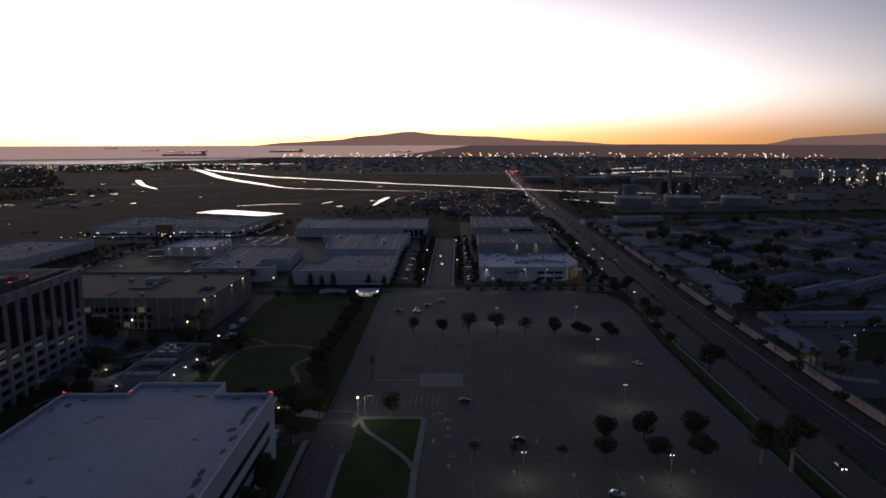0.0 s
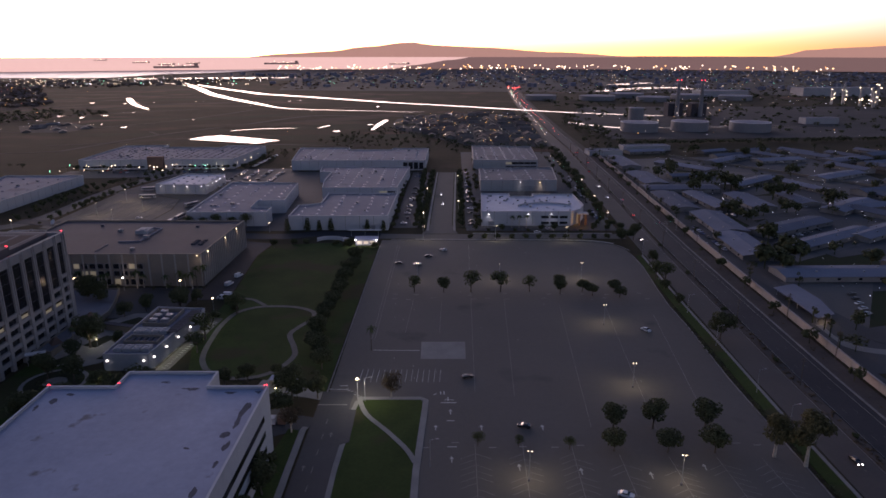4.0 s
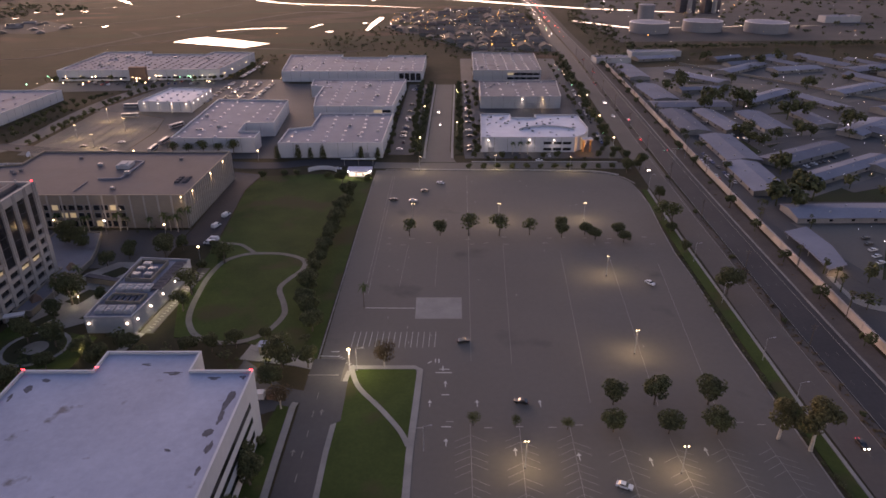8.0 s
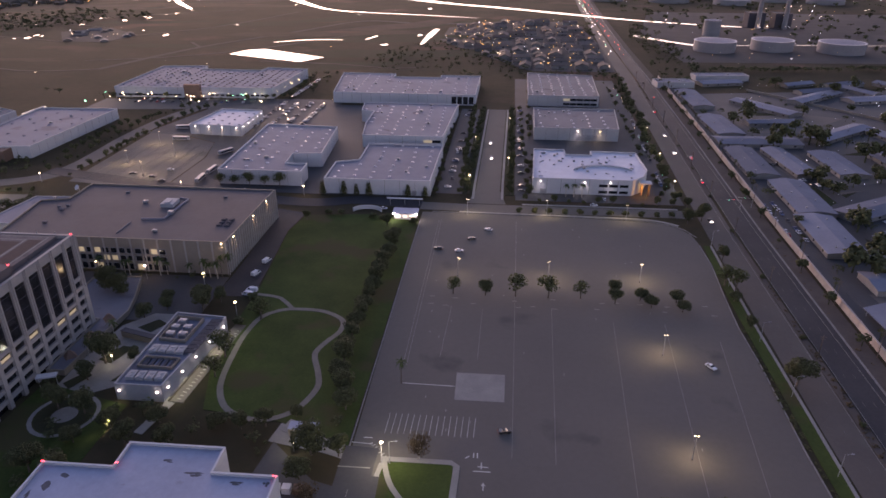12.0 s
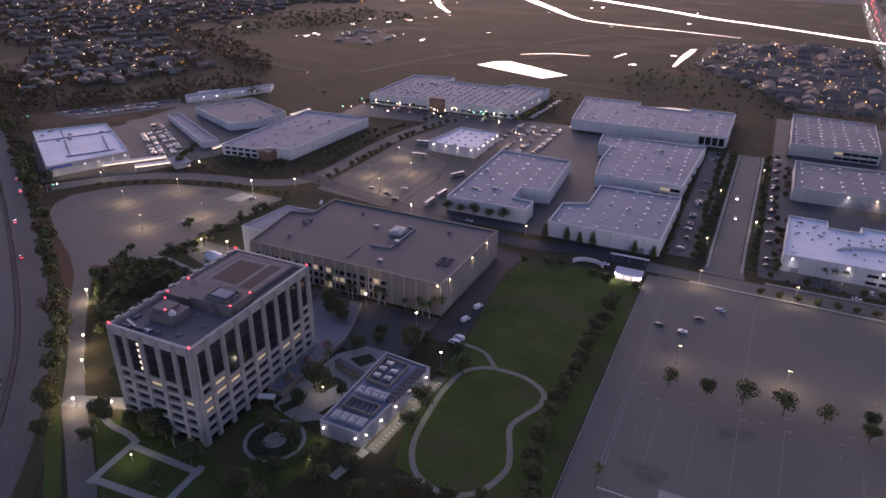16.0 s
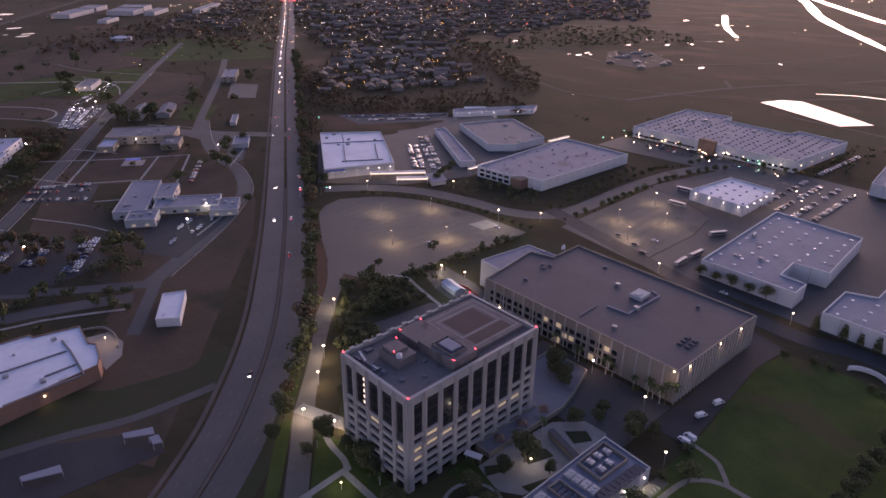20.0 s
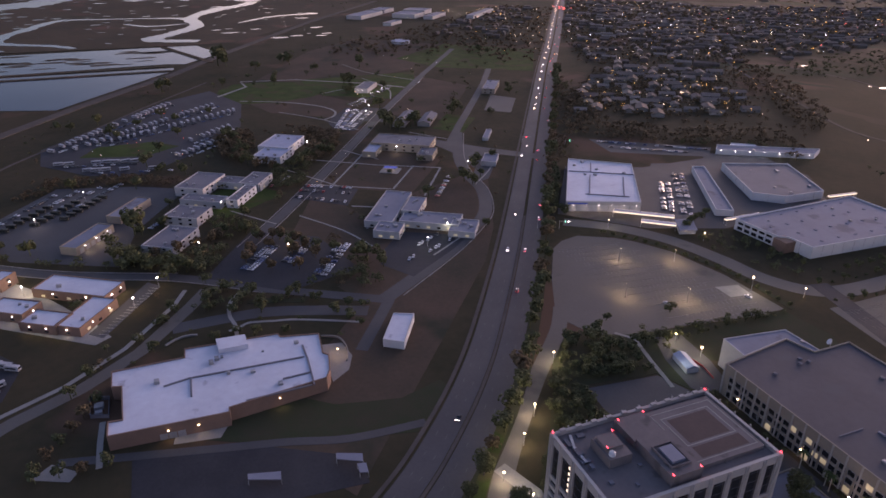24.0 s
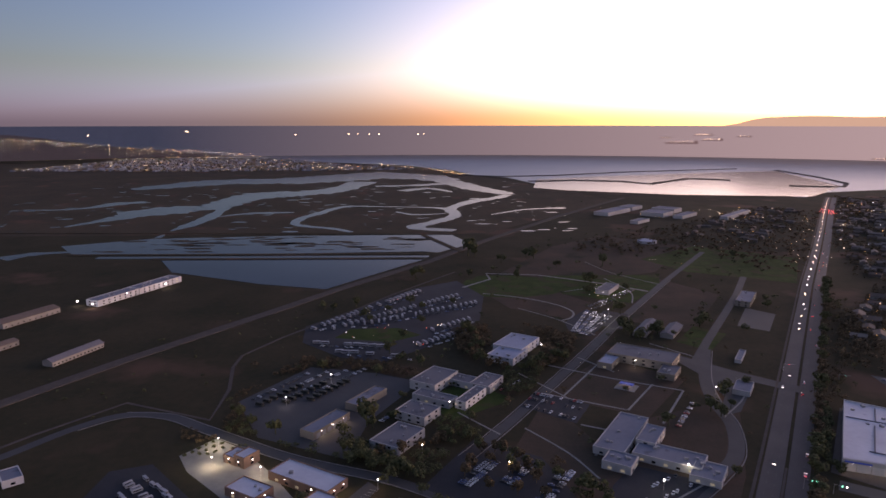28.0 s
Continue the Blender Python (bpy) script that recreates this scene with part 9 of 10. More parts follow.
def town(region, step, keep, turn, seed, label, mats=(ROOFDULL, ROOFBROWN), lo=3.0, hi=6.0):
    """Small gabled houses of a far town as one mesh a roof colour."""
    r = random.Random(seed)
    px, py = [p[0] for p in region], [p[1] for p in region]
    shapes = {m: Shape() for m in mats}
    for gx in np.arange(min(px), max(px), step):
        for gy in np.arange(min(py), max(py), step):
            x, y = gx + r.uniform(-.3, .3) * step, gy + r.uniform(-.3, .3) * step
            if not inside(x, y, region) or r.random() > keep:
                continue
            lx, ly, e = r.uniform(12, 24), r.uniform(9, 13), r.uniform(lo, hi)
            c, sn = math.cos(radians(turn + r.choice((0, 90)))), math.sin(radians(turn + r.choice((0, 90))))
            corner = [(x + a * lx / 2 * c - b * ly / 2 * sn, y + a * lx / 2 * sn + b * ly / 2 * c) for a, b in ((-1, -1), (1, -1), (1, 1), (-1, 1), (-1, 0), (1, 0))]
            shapes[r.choice(mats)].add([(*p, 0) for p in corner[:4]] + [(*p, e) for p in corner[:4]] + [(*p, e + 2.2) for p in corner[4:]],
                                       [(0, 1, 5, 4), (2, 3, 7, 6), (1, 2, 6, 9, 5), (3, 0, 4, 8, 7), (4, 5, 9, 8), (6, 7, 8, 9)])
    for m, s in shapes.items():
        setting("far_houses", s, m, label, "houses", kind="stuff")


FARTOWN = [(-1791, 1179), (-1654, 1501), (-1499, 1868), (-1339, 2246), (-887, 1521), (-1000, 1395), (-930, 1061), (-1223, 971)]
grove(FARTOWN, 14, 3, 7, LEAFBROWN, "dark trees of the far town", 176, 0.75, 0.7, 10)
grove([(-900, 965), (-940, 1283), (-830, 1400), (-640, 1300), (-700, 1200), (-810, 960)], 15, 3, 8, LEAF, "dark belt of far trees", 177, 0.75, 0.7, 12)
grove(WESTH, 8, 3, 6, LEAFBROWN, "dusky garden trees between small houses", 179, 0.75, 0.6, 16)
town([(-636, 990), (-690, 1078), (-640, 1122), (-566, 1058), (-580, 990)], 19, 0.4, 30, 181, "small sheds and racks of the oil yard", (ROOFDULL, HOUSEWALL), 0.6, 1.6)
town(FARTOWN, 25, 0.55, BASE_TURN, 178, "small roofs of the far town among trees")
town([(-1000, 720), (-910, 950), (-1180, 1170), (-1700, 1500), (-2100, 1330), (-1300, 840)], 27, 0.6, BASE_TURN, 171, "small roofs of the far town among trees")
town([(-1420, 600), (-1330, 700), (-1770, 1060), (-1850, 950), (-1500, 620)], 30, 0.5, BASE_TURN, 172, "small roofs of the far town among trees")
town(COASTTOWN, 30, 0.75, 70, 173, "small roofs of the coastal town", (ROOFBROWN, ROOFHOUSE))
town([(-2100, 1400), (-2250, 2300), (-1400, 3050), (-700, 3100), (-900, 2500), (-1500, 2000)], 55, 0.5, 40, 174, "small roofs of the coastal town")
town([(-700, 2300), (-600, 3000), (-1200, 3600), (1200, 4400), (2400, 3800), (1500, 2000), (600, 2200)], 80, 0.5, 10, 175, "roofs scattered over the city plain", (ROOFHOUSE, ROOFLIGHT), 4, 12)

# ---- vehicles ----
def profile(shape, side, half, taper):
    """A body from a side outline (x, z), narrower at taper heights."""
    n = len(side)
    v = [(x, -half * taper(z), z) for x, z in side] + [(x, half * taper(z), z) for x, z in side]
    return shape.add(v, [tuple(range(n)), tuple(range(2 * n - 1, n - 1, -1))] + [(i, n + i, n + (i + 1) % n, (i + 1) % n) for i in range(n)])


def car_body():
    return profile(Shape(), [(-2.25, 0.35), (2.2, 0.35), (2.3, 0.65), (2.05, 0.85), (1.0, 0.98), (-1.5, 1.0), (-2.2, 0.98), (-2.32, 0.7)], 0.9, lambda z: 1.0 if z < 0.9 else 0.94)


def car_top():
    return profile(Shape(), [(1.0, 0.97), (0.25, 1.42), (-1.0, 1.45), (-1.75, 1.0)], 0.84, lambda z: 1.0 if z < 1.1 else 0.78)


def car_roof():
    return profile(Shape(), [(0.3, 1.4), (0.2, 1.47), (-0.95, 1.49), (-1.1, 1.42)], 0.68, lambda z: 1.0)


def van_body():
    return profile(Shape(), [(-2.7, 0.4), (2.6, 0.4), (2.75, 0.8), (2.5, 1.15), (1.85, 1.25), (1.2, 2.15), (-2.6, 2.25), (-2.75, 1.2)], 1.0, lambda z: 1.0 if z < 1.5 else 0.92)


def van_glass():
    return profile(Shape(), [(1.9, 1.28), (1.3, 2.02), (0.4, 2.02), (0.4, 1.3)], 1.0, lambda z: 1.0 if z < 1.5 else 0.95)


def wheel():
    return Shape().bar((0, -0.11, 0), (0, 0.11, 0), 0.33, 10)


def make_car(label, paint, lights=True, far=False, group="parked cars"):
    c = thing("car", label, "car", (0, -9000, 0), 0, group)
    part("body", unit(("car_body", paint.name), car_body, paint), None, c)
    part("cabin_glass", unit("cabin_glass", car_top, GLASSDARK), None, c)
    part("cabin_roof", unit(("cabin_roof", paint.name), car_roof, paint), None, c)
    if not far:
        for x in (-1.4, 1.4):
            for y in (-0.82, 0.82):
                put("wheel", unit("wheel", wheel, TYRE), c, (x, y, 0.33))
        for y in (-0.6, 0.6):
            put("headlight", unit(("headlight", lights), lambda: Shape().box(-0.06, -0.24, -0.14, 0.06, 0.24, 0.14), HEADBEAM if lights else METAL), c, (2.24, y, 0.68))
            put("tail_light", unit(("tail_light", lights), lambda: Shape().box(-0.05, -0.2, -0.1, 0.05, 0.2, 0.1), REDLAMP if lights else CARRED), c, (-2.28, y, 0.8))
    return c


def make_van(label):
    c = thing("van", label, "van", (0, -9000, 0), 0, "white vans")
    part("body", unit("van_body", van_body, CARWHITE), None, c)
    part("cabin_glass", unit("van_glass", van_glass, GLASSDARK), None, c)
    for x in (-1.7, 1.7):
        for y in (-0.9, 0.9):
            put("wheel", unit("wheel", wheel, TYRE), c, (x, y, 0.33))
    return c


def make_bus(label, length, paint=CARWHITE, name="bus"):
    c = thing(name, label, name, (0, -9000, 0), 0, name + "es parked in rows")
    part("body", profile(Shape(), [(-length / 2, 0.5), (length / 2, 0.5), (length / 2 + .15, 1.3), (length / 2, 2.9), (length / 2 - .4, 3.1), (-length / 2 + .3, 3.1), (-length / 2, 2.9)], 1.25, lambda z: 1.0 if z < 2.9 else 0.9), paint, c)
    part("window_band", Shape().box(-length / 2 + .8, -1.29, 1.5, length / 2 - 1.2, 1.29, 2.3).box(length / 2 - 0.3, -1.1, 1.4, length / 2 + 0.12, 1.1, 2.6), GLASSDARK, c)
    for x in (-length * 0.32, length * 0.34) if name == "trailer" else ():
        for y in (-1.1, 1.1):
            put("wheel", unit("wheel", wheel, TYRE), c, (x, y, 0.45), 0, (1.4, 1.4, 1.4))
    return c


CARS = [make_car("white sedan parked on asphalt", CARWHITE, False), make_car("silver sedan parked on asphalt", CARSILVER, False), make_car("black sedan parked on asphalt", CARBLACK, False),
        make_car("white car with lamps on, on the road", CARWHITE, True, group="cars on the road"), make_car("dark car with lamps on, on the road", CARBLACK, True, group="cars on the road"),
        make_car("small white car in a parking row", CARWHITE, False, True, "cars in rows"), make_car("small silver car in a parking row", CARSILVER, False, True, "cars in rows"),
        make_car("small black car in a parking row", CARBLACK, False, True, "cars in rows"), make_car("small blue car in a parking row", CARBLUE, False, True, "cars in rows"), make_car("small red car in a parking row", CARRED, False, True, "cars in rows"),
        make_van("white panel van parked at the kerb"), make_bus("dull white shuttle bus in a dark yard", 8.0, DULLWHITE), make_bus("long dull white coach in a dark yard", 12.0, DULLWHITE), make_bus("dull white motor home in a trailer park", 8.5, DULLWHITE, "motor_home"),
        make_bus("dark olive army truck in the motor pool", 7.0, OLIVE, "truck"), make_bus("white box trailer in the yard", 13.0, DULLWHITE, "trailer")]
W_, S_, B_, RW, RB, FW, FSV, FB, FBL, FR, VAN, BUS, COACH, HOME, TRUCK, TRAILER = range(16)
rng = random.Random(33)
spots = []


def car(k, x, y, turn, z=0.06, s=1.0):
    spots.append((k, x, y, z, turn, s))


for k, x, y, tn in ((B_, -28, 329, 170), (W_, -17, 327, 5), (B_, -11, 343, 15), (W_, -2, 356, 155), (W_, 87, 231, -55), (B_, 6.6, 187, 15), (B_, 24, 152, 165), (W_, 48, 116, -25), (RW, -3.5, 526, -91), (RW, -2.2, 487, -91),
                    (VAN, -112, 271.5, 170), (VAN, -111.4, 275.5, 170), (VAN, -115, 292, 70), (VAN, -114, 306, 72), (W_, -66, 382, 0), (W_, -160, 405, 0),
                    (W_, -325, 323, 20), (W_, -313, 376, 15), (B_, -248, 430, 10), (B_, -232, 425, 0), (W_, -226, 440, 10), (B_, -222, 418, 5),
                    (W_, 62, 398.5, 0), (W_, 70, 409, 90), (S_, -19, 600, 90), (B_, -20, 580, 90), (W_, -27, 610, 60), (B_, -28, 440, 90), (S_, -21, 460, 90), (W_, -28, 500, 90)):
    car(k, x, y, tn)
for x, y, tn in ((136, 513, 1), (146, 502, 1), (140, 448, 1), (127, 380, 1), (139, 560, 1), (147, 640, 1), (121, 132, 1), (158, 700, 1), (160, 770, 1)):
    car(rng.choice((RW, RB)), x, y, -88 if x < 140 else 88)
line = curve(shifted(WB, -7.5))
for i, (x, y, a) in enumerate(along(line, 17, 12)):
    if i < 75 and rng.random() < (0.34 if i > 12 else 0.22):
        off = rng.choice((-4.0, 0.0, 3.6))
        car(rng.choice((RW, RB, RB, RB)), x + 0.53 * off, y + 0.85 * off, a + 180, 0.07)
line = curve(shifted(WB, 8.0))
for i, (x, y, a) in enumerate(along(line, 30, 20)):
    if i < 50 and rng.random() < 0.4:
        off = rng.choice((-3.6, 0.0, 3.6))
        car(rng.choice((RW, RB, RB)), x + 0.53 * off, y + 0.85 * off, a, 0.07)


def row(x0, y0, x1, y1, turn, gap=2.9, fill=0.8, kinds=(FW, FSV, FB, FB, FSV, FBL, FR), z=0.09):
    for x, y, a in along([(x0, y0), (x1, y1)], gap):
        if rng.random() < fill:
            car(rng.choice(kinds), x, y, turn + rng.choice((0, 180)), z)


D, N = BASE_TURN, BASE_TURN - 90
row(-600, 152, -578, 190, D)
row(-610, 158, -590, 196, D)
row(-586, 146, -558, 184, D, fill=0.6)
row(-447, 214, -462, 238, D, 3.4, 0.5, (W_, S_, B_, W_))
row(-456, 204, -472, 230, D, 3.6, 0.45, (W_, S_, B_, W_))
row(-440, 196, -450, 210, D, 4.5, 0.5, (W_, S_))
row(-545, 258, -590, 288, N, fill=0.7)
for x0, y0, x1, y1 in ((-466.5, 87.2, -497.2, 109.6), (-463.5, 91.5, -494, 114), (-467.4, 114.7, -488, 130.4), (-464.5, 119, -485, 134.6), (-438.5, 135.6, -478.8, 162.2), (-441.5, 131, -482, 157.5)):
    row(x0, y0, x1, y1, D - 90, 2.8, 0.85, (FW, FSV, FSV, FB, FBL))
for k in range(4):
    row(-772 - 3.5 * k, 240 - 4.2 * k, -840 - 8.5 * k, 285 - 7 * k, N, 2.8, 0.75, (FW, FSV, FB, FB, FBL))
row(-876, 276, -975, 358, N, 5.0, 0.5, (FB, FSV, FB))
row(-884, 270, -960, 340, N, 6.0, 0.4, (FB, FSV, FB))
for k in range(4):
    row(-604 - k * 4, -80 + 16 * k, -664 - k * 3, -44 + 17 * k, N, 3.4, 0.7, (FB, FB, FB, FSV))
row(-560, 30, -590, 50, N, 3.2, .5)
row(-620, 130, -640, 150, D, 3.2, .6)
for x0, y0, x1, y1 in ((-503, 458, -447, 418), (-499.5, 463, -443.5, 423), (-518, 485, -432, 426), (-514.5, 490, -428.5, 431)):
    row(x0, y0, x1, y1, 55, 3.1, 0.55, (FW, FSV, FB, FB, FBL))
for k in range(4):
    row(-206 + 13 * k, 556, -204 + 13 * k, 648, 0, 2.8, 0.4, (FW, FSV, FB, FB, FBL, FB))
for k in range(2):
    row(-370, 632 + 11 * k, -230, 640 + 11 * k, 90, 3.0, 0.25)
row(-204, 668, -198, 752, 0, 3.0, 0.6)
row(-632, 478, -568, 566, D - 90, 3.0, 0.6, (FB, FSV, FW, FBL))
row(-612, 476, -560, 552, D - 90, 3.0, 0.6, (FB, FSV, FW, FBL))
row(164, 335, 168, 430, 80, 5.6, 0.45)
row(173, 411, 172, 352, 90, 5.4, 0.8, (FW, FSV, FB, FBL))
row(229, 386, 262, 408, 110, 4.6, 0.6, (FW, FSV, FB))
row(200, 490, 228, 503, 110, 3.4, 0.5, (FW, FSV, FB))
row(284, 477, 348, 509, 110, 5.0, 0.7, (FW, FSV, FB))
row(207, 447, 233, 451, 95, 4.4, 0.6, (FW, FSV, FB))
row(208, 440, 214, 520, 10, 4.5, 0.6, (FW, FSV, FB))
row(222, 360, 300, 410, 110, 6, 0.4, (FW, FSV, FB))
row(196, 250, 206, 282, 20, 7, 0.8, (FW, FSV, FB))
row(110, 420, 122, 640, 90, 3.2, 0.35)
row(18, 420, 22, 640, 0, 3.2, 0.22, (FB, FB, FSV, FBL))
row(-30, 420, -24, 630, 0, 3.2, 0.25, (FB, FB, FB, FBL, FSV))
for x, y, tn in ((-436, -77, 60), (-431, -73, 60), (-427, -69, 62), (-423, -66, 64), (-417, -63, 75), (-411, -58, 78), (-406, -53, 80), (-401, -47, 60), (-397, -42, 60), (-393, -38, 60),
                 (-379, -43, 110), (-374, -45, 110), (-369, -48, 112), (-364, -51, 112), (-359, -54, 112), (-354, -57, 112), (-349, -60, 112), (-344, -63, 114), (-339, -67, 114), (-335, -71, 114)):
    car(BUS, x, y, tn, 0.09)
BUSROWS = ((-483, -125, -440, -81, 0), (-470, -127, -428, -82, 90), (-456, -126, -420, -86, 0), (-438, -128, -408, -92, 90), (-402, -103, -376, -58, 90), (-382, -100, -360, -64, 90), (-356, -88, -338, -82, 90), (-424, -134, -400, -110, 0))
for x0, y0, x1, y1, tn in BUSROWS:
    for x, y, a in along([(x0, y0), (x1, y1)], 4.3):
        if rng.random() < 0.85:
            car(BUS, x + rng.uniform(-1, 1), y + rng.uniform(-1, 1), a + tn + rng.uniform(-6, 6), 0.09, rng.uniform(0.68, 0.9))
for x, y, tn in ((-404, -66, 40), (-399, -62, 38), (-393, -70, 44), (-386, -66, 44), (-410, -84, 40), (-392, -86, 40), (-378, -80, 40)):
    car(COACH, x, y, tn, 0.09)
TRAILERS = (((-800, -62), (-968, 54), 75), ((-800, -40), (-945, 108), 70), ((-812, -12), (-908, 132), 65), ((-785, 66), (-835, 118), 65), ((-750, -50), (-736, 24), 10), ((-722, -24), (-706, 42), 15), ((-741, 58), (-790, 110), 80))
for p, q, turn in TRAILERS:
    for i, (x, y, a) in enumerate(along([p, q], 8.5)):
        if rng.random() < 0.82:
            car(HOME, x + rng.uniform(-1, 1), y + rng.uniform(-1, 1), a + turn + rng.uniform(-8, 8), 0.08)
    row(p[0] + 9, p[1] + 7, q[0] + 9, q[1] + 7, turn + 40, 5.2, 0.6, (FW, FSV, FB, FB, FBL), 0.08)
for k in range(3):
    for j in range(7):
        car(TRUCK, -592 - j * 6.5 - k * 5, -72 + j * 4.2 + k * 20, D - 80, 0.09)
for x, y, tn in ((-197, 422, 90), (-196, 440, 85), (-202, 482, 60), (-262, 545, 10), (-250, 512, 5)):
    car(TRAILER, x, y, tn, 0.09)
rows_ = [p for p in spots if p[0] in (FW, FSV, FB, FBL, FR)]
rows_.sort(key=lambda p: math.hypot(p[1] + 200, p[2] - 250))
singles = [p for p in spots if p[0] not in (FW, FSV, FB, FBL, FR)]
copied(CARS, singles + rows_[:90])
packed = {}
for k, x, y, z, turn, s in rows_[90:]:
    m = pose(x, y, z, 0, 0, turn)
    for paint, make in (({FW: CARWHITE, FSV: CARSILVER, FB: CARBLACK, FBL: CARBLUE, FR: CARRED}[k], car_body), (GLASSDARK, car_top), ({FW: CARWHITE, FSV: CARSILVER, FB: CARBLACK, FBL: CARBLUE, FR: CARRED}[k], car_roof)):
        c = make()
        packed.setdefault(paint, Shape()).add([tuple(m @ Vector(v)) for v in c.v], c.f)
for paint, c in packed.items():
    setting("parked_car_rows", c, paint, "rows of small parked cars in far car parks", "cars", kind="stuff")

# ---- lamps ----
def lot_lamp(kind_label, group, head):
    c = thing("parking_lamp", kind_label, "street lamp", (0, -9000, 0), 0, group)
    part("footing", Shape().tube(0, 0, 0, 0.8, 0.35, n=10), CONCRETE, c)
    part("pole", Shape().tube(0, 0, 0.8, 9.8, 0.13, 0.08, 8), POLEGREY, c)
    part("arm", Shape().bar((-0.5, 0, 9.8), (0.5, 0, 9.8), 0.06), POLEGREY, c)
    for x in (-0.5, 0.5):
        put("lamp_head", unit(("lot_head", head.name), lambda: Shape().turned(0, 0, 0.3, 0.2, 9.65, 9.82, 0, 0.8), head), c, (x, 0, 0), 0, None, "glowing lamp head")
    return c


LAMP = lot_lamp("slim steel car park lamp, lit warm white", "car park lamps", HEADWARM)
places = [(-16, 299), (28, 299), (72, 300), (70, 238), (67, 179), (22, 123), (65, 121), (-15, 378), (32, 380), (78, 377),
          (-385, 330), (-369, 364), (-341, 304), (-322, 336), (-262, 450), (-236, 470), (-262, 500), (-240, 428)]
for i, (x, y) in enumerate(places):
    m = pose(x, y, 0.04)
    c = copy_thing(LAMP, m) if i else LAMP
    c.matrix_basis = m
    for side in (-1, 1):
        lamp("lamp_light", (0.5 * side, 0, 9.5), 950 if i < 10 else 2300 if i < 14 else 2100, (1.0, 0.86, 0.5) if i >= 10 else (1.0, 0.96, 0.64), c, 150, 0.1, (9.0 * side, 0, 0))
SLIM = thing("street_lamp", "slim unlit street lamp on the verge", "street lamp", (0, -9000, 0), 0, "verge lamps")
part("pole", Shape().tube(0, 0, 0, 9, 0.11, 0.07, 8), POLEGREY, SLIM)
part("arm", Shape().bar((0, 0, 9), (2.0, 0, 9.4), 0.05), POLEGREY, SLIM)
part("lamp_head", Shape().turned(2.2, 0, 0.8, 0.3, 9.3, 9.5), METAL, SLIM)
copied([SLIM], [(0, x, y, 0.1, 0, 1.0) for x, y in ((110, 150), (110.6, 175), (111.5, 215), (112.5, 252), (114, 300), (118, 345), (108, 95), (-6.5, 130), (-30, 169))])
# the bright lamp at the curved road and the gate lamp
# the three 7 m frontage posts are added to brighten the drive
for x, y, h, e in ((-316, 380.5, 11.5, 5000), (-110, 252, 7.5, 0), (-166, 283, 7, 900), (-134, 276, 8, 700), (-32.5, 169, 8.5, 6500), (-230, 164, 5, 2600), (-216, 170, 4, 1500), (-212, 180, 5, 1500), (-262, 196, 7, 3600), (-296, 226, 7, 3600), (-246, 182, 7, 3000), (-288, 299, 6, 2400), (-272, 303, 6, 1800)):
    c = thing("street_lamp", "bright lit street lamp beside the road", "street lamp", (x, y, 0), 0, "lit street lamps")
    part("pole", Shape().tube(0, 0, 0, h, 0.11, 0.08, 8), POLEGREY, c)
    part("lamp_head", Shape().tube(0, 0, h, h + 0.25, 0.35, 0.55, 8).tube(0, 0, h + 0.25, h + 0.6, 0.55, 0.2, 8), HEADWARM if e != 900 else HEADWHITE, c, "glowing lamp head")
    if e:
        lamp("lamp_light", (0.9, -0.9, h - 0.2), e * (0.7 if x < -190 else 0.4), (0.97, 1.0, 0.76) if x < -190 else WARM if e != 6500 else (0.92, 1.0, 0.8), c, 0, 0.1)
for x, y, h, e, c_ in ((-455, 215, 7, 1500, MOONY), (-474, 238, 7, 1500, MOONY), (-480, 120, 7, 1200, WARM), (-720, 182, 7, 1600, COOL), (-668, 262, 8, 2600, COOL), (-840, 283, 9, 3500, MOONY), (-815, 272, 9, 3000, MOONY), (-604, 312, 7, 1200, WARM),
                     (-582, 84, 6, 1200, WARM), (-508, 62, 6, 1400, WARM), (-438, 20, 7, 2200, WARM), (-460, 34, 7, 1800, WARM), (-520, -84, 7, 13000, (0.98, 1.0, 0.72)), (-492, -80, 7, 11000, (0.98, 1.0, 0.72)), (-478, -44, 7, 6000, (0.98, 1.0, 0.72)), (-640, -20, 8, 1500, COOL), (-590, -50, 8, 1500, COOL), (-930, 300, 7, 1500, WARM)):
    c = thing("yard_lamp", "lit lamp post beside a base road", "street lamp", (x, y, 0), 0, "base lamp posts")
    part("pole", unit(("lamp_post", h), lambda: Shape().tube(0, 0, 0, h, 0.11, 0.08, 8), POLEGREY), None, c)
    part("lamp_head", unit(("post_head", h), lambda: Shape().tube(0, 0, h, h + 0.25, 0.35, 0.55, 8).tube(0, 0, h + 0.25, h + 0.6, 0.55, 0.2, 8), HEADWHITE), None, c, "glowing lamp head")
    lamp("lamp_light", (0.5, -0.5, h - 0.3), e * 0.45, c_, c, 0, 0.1)
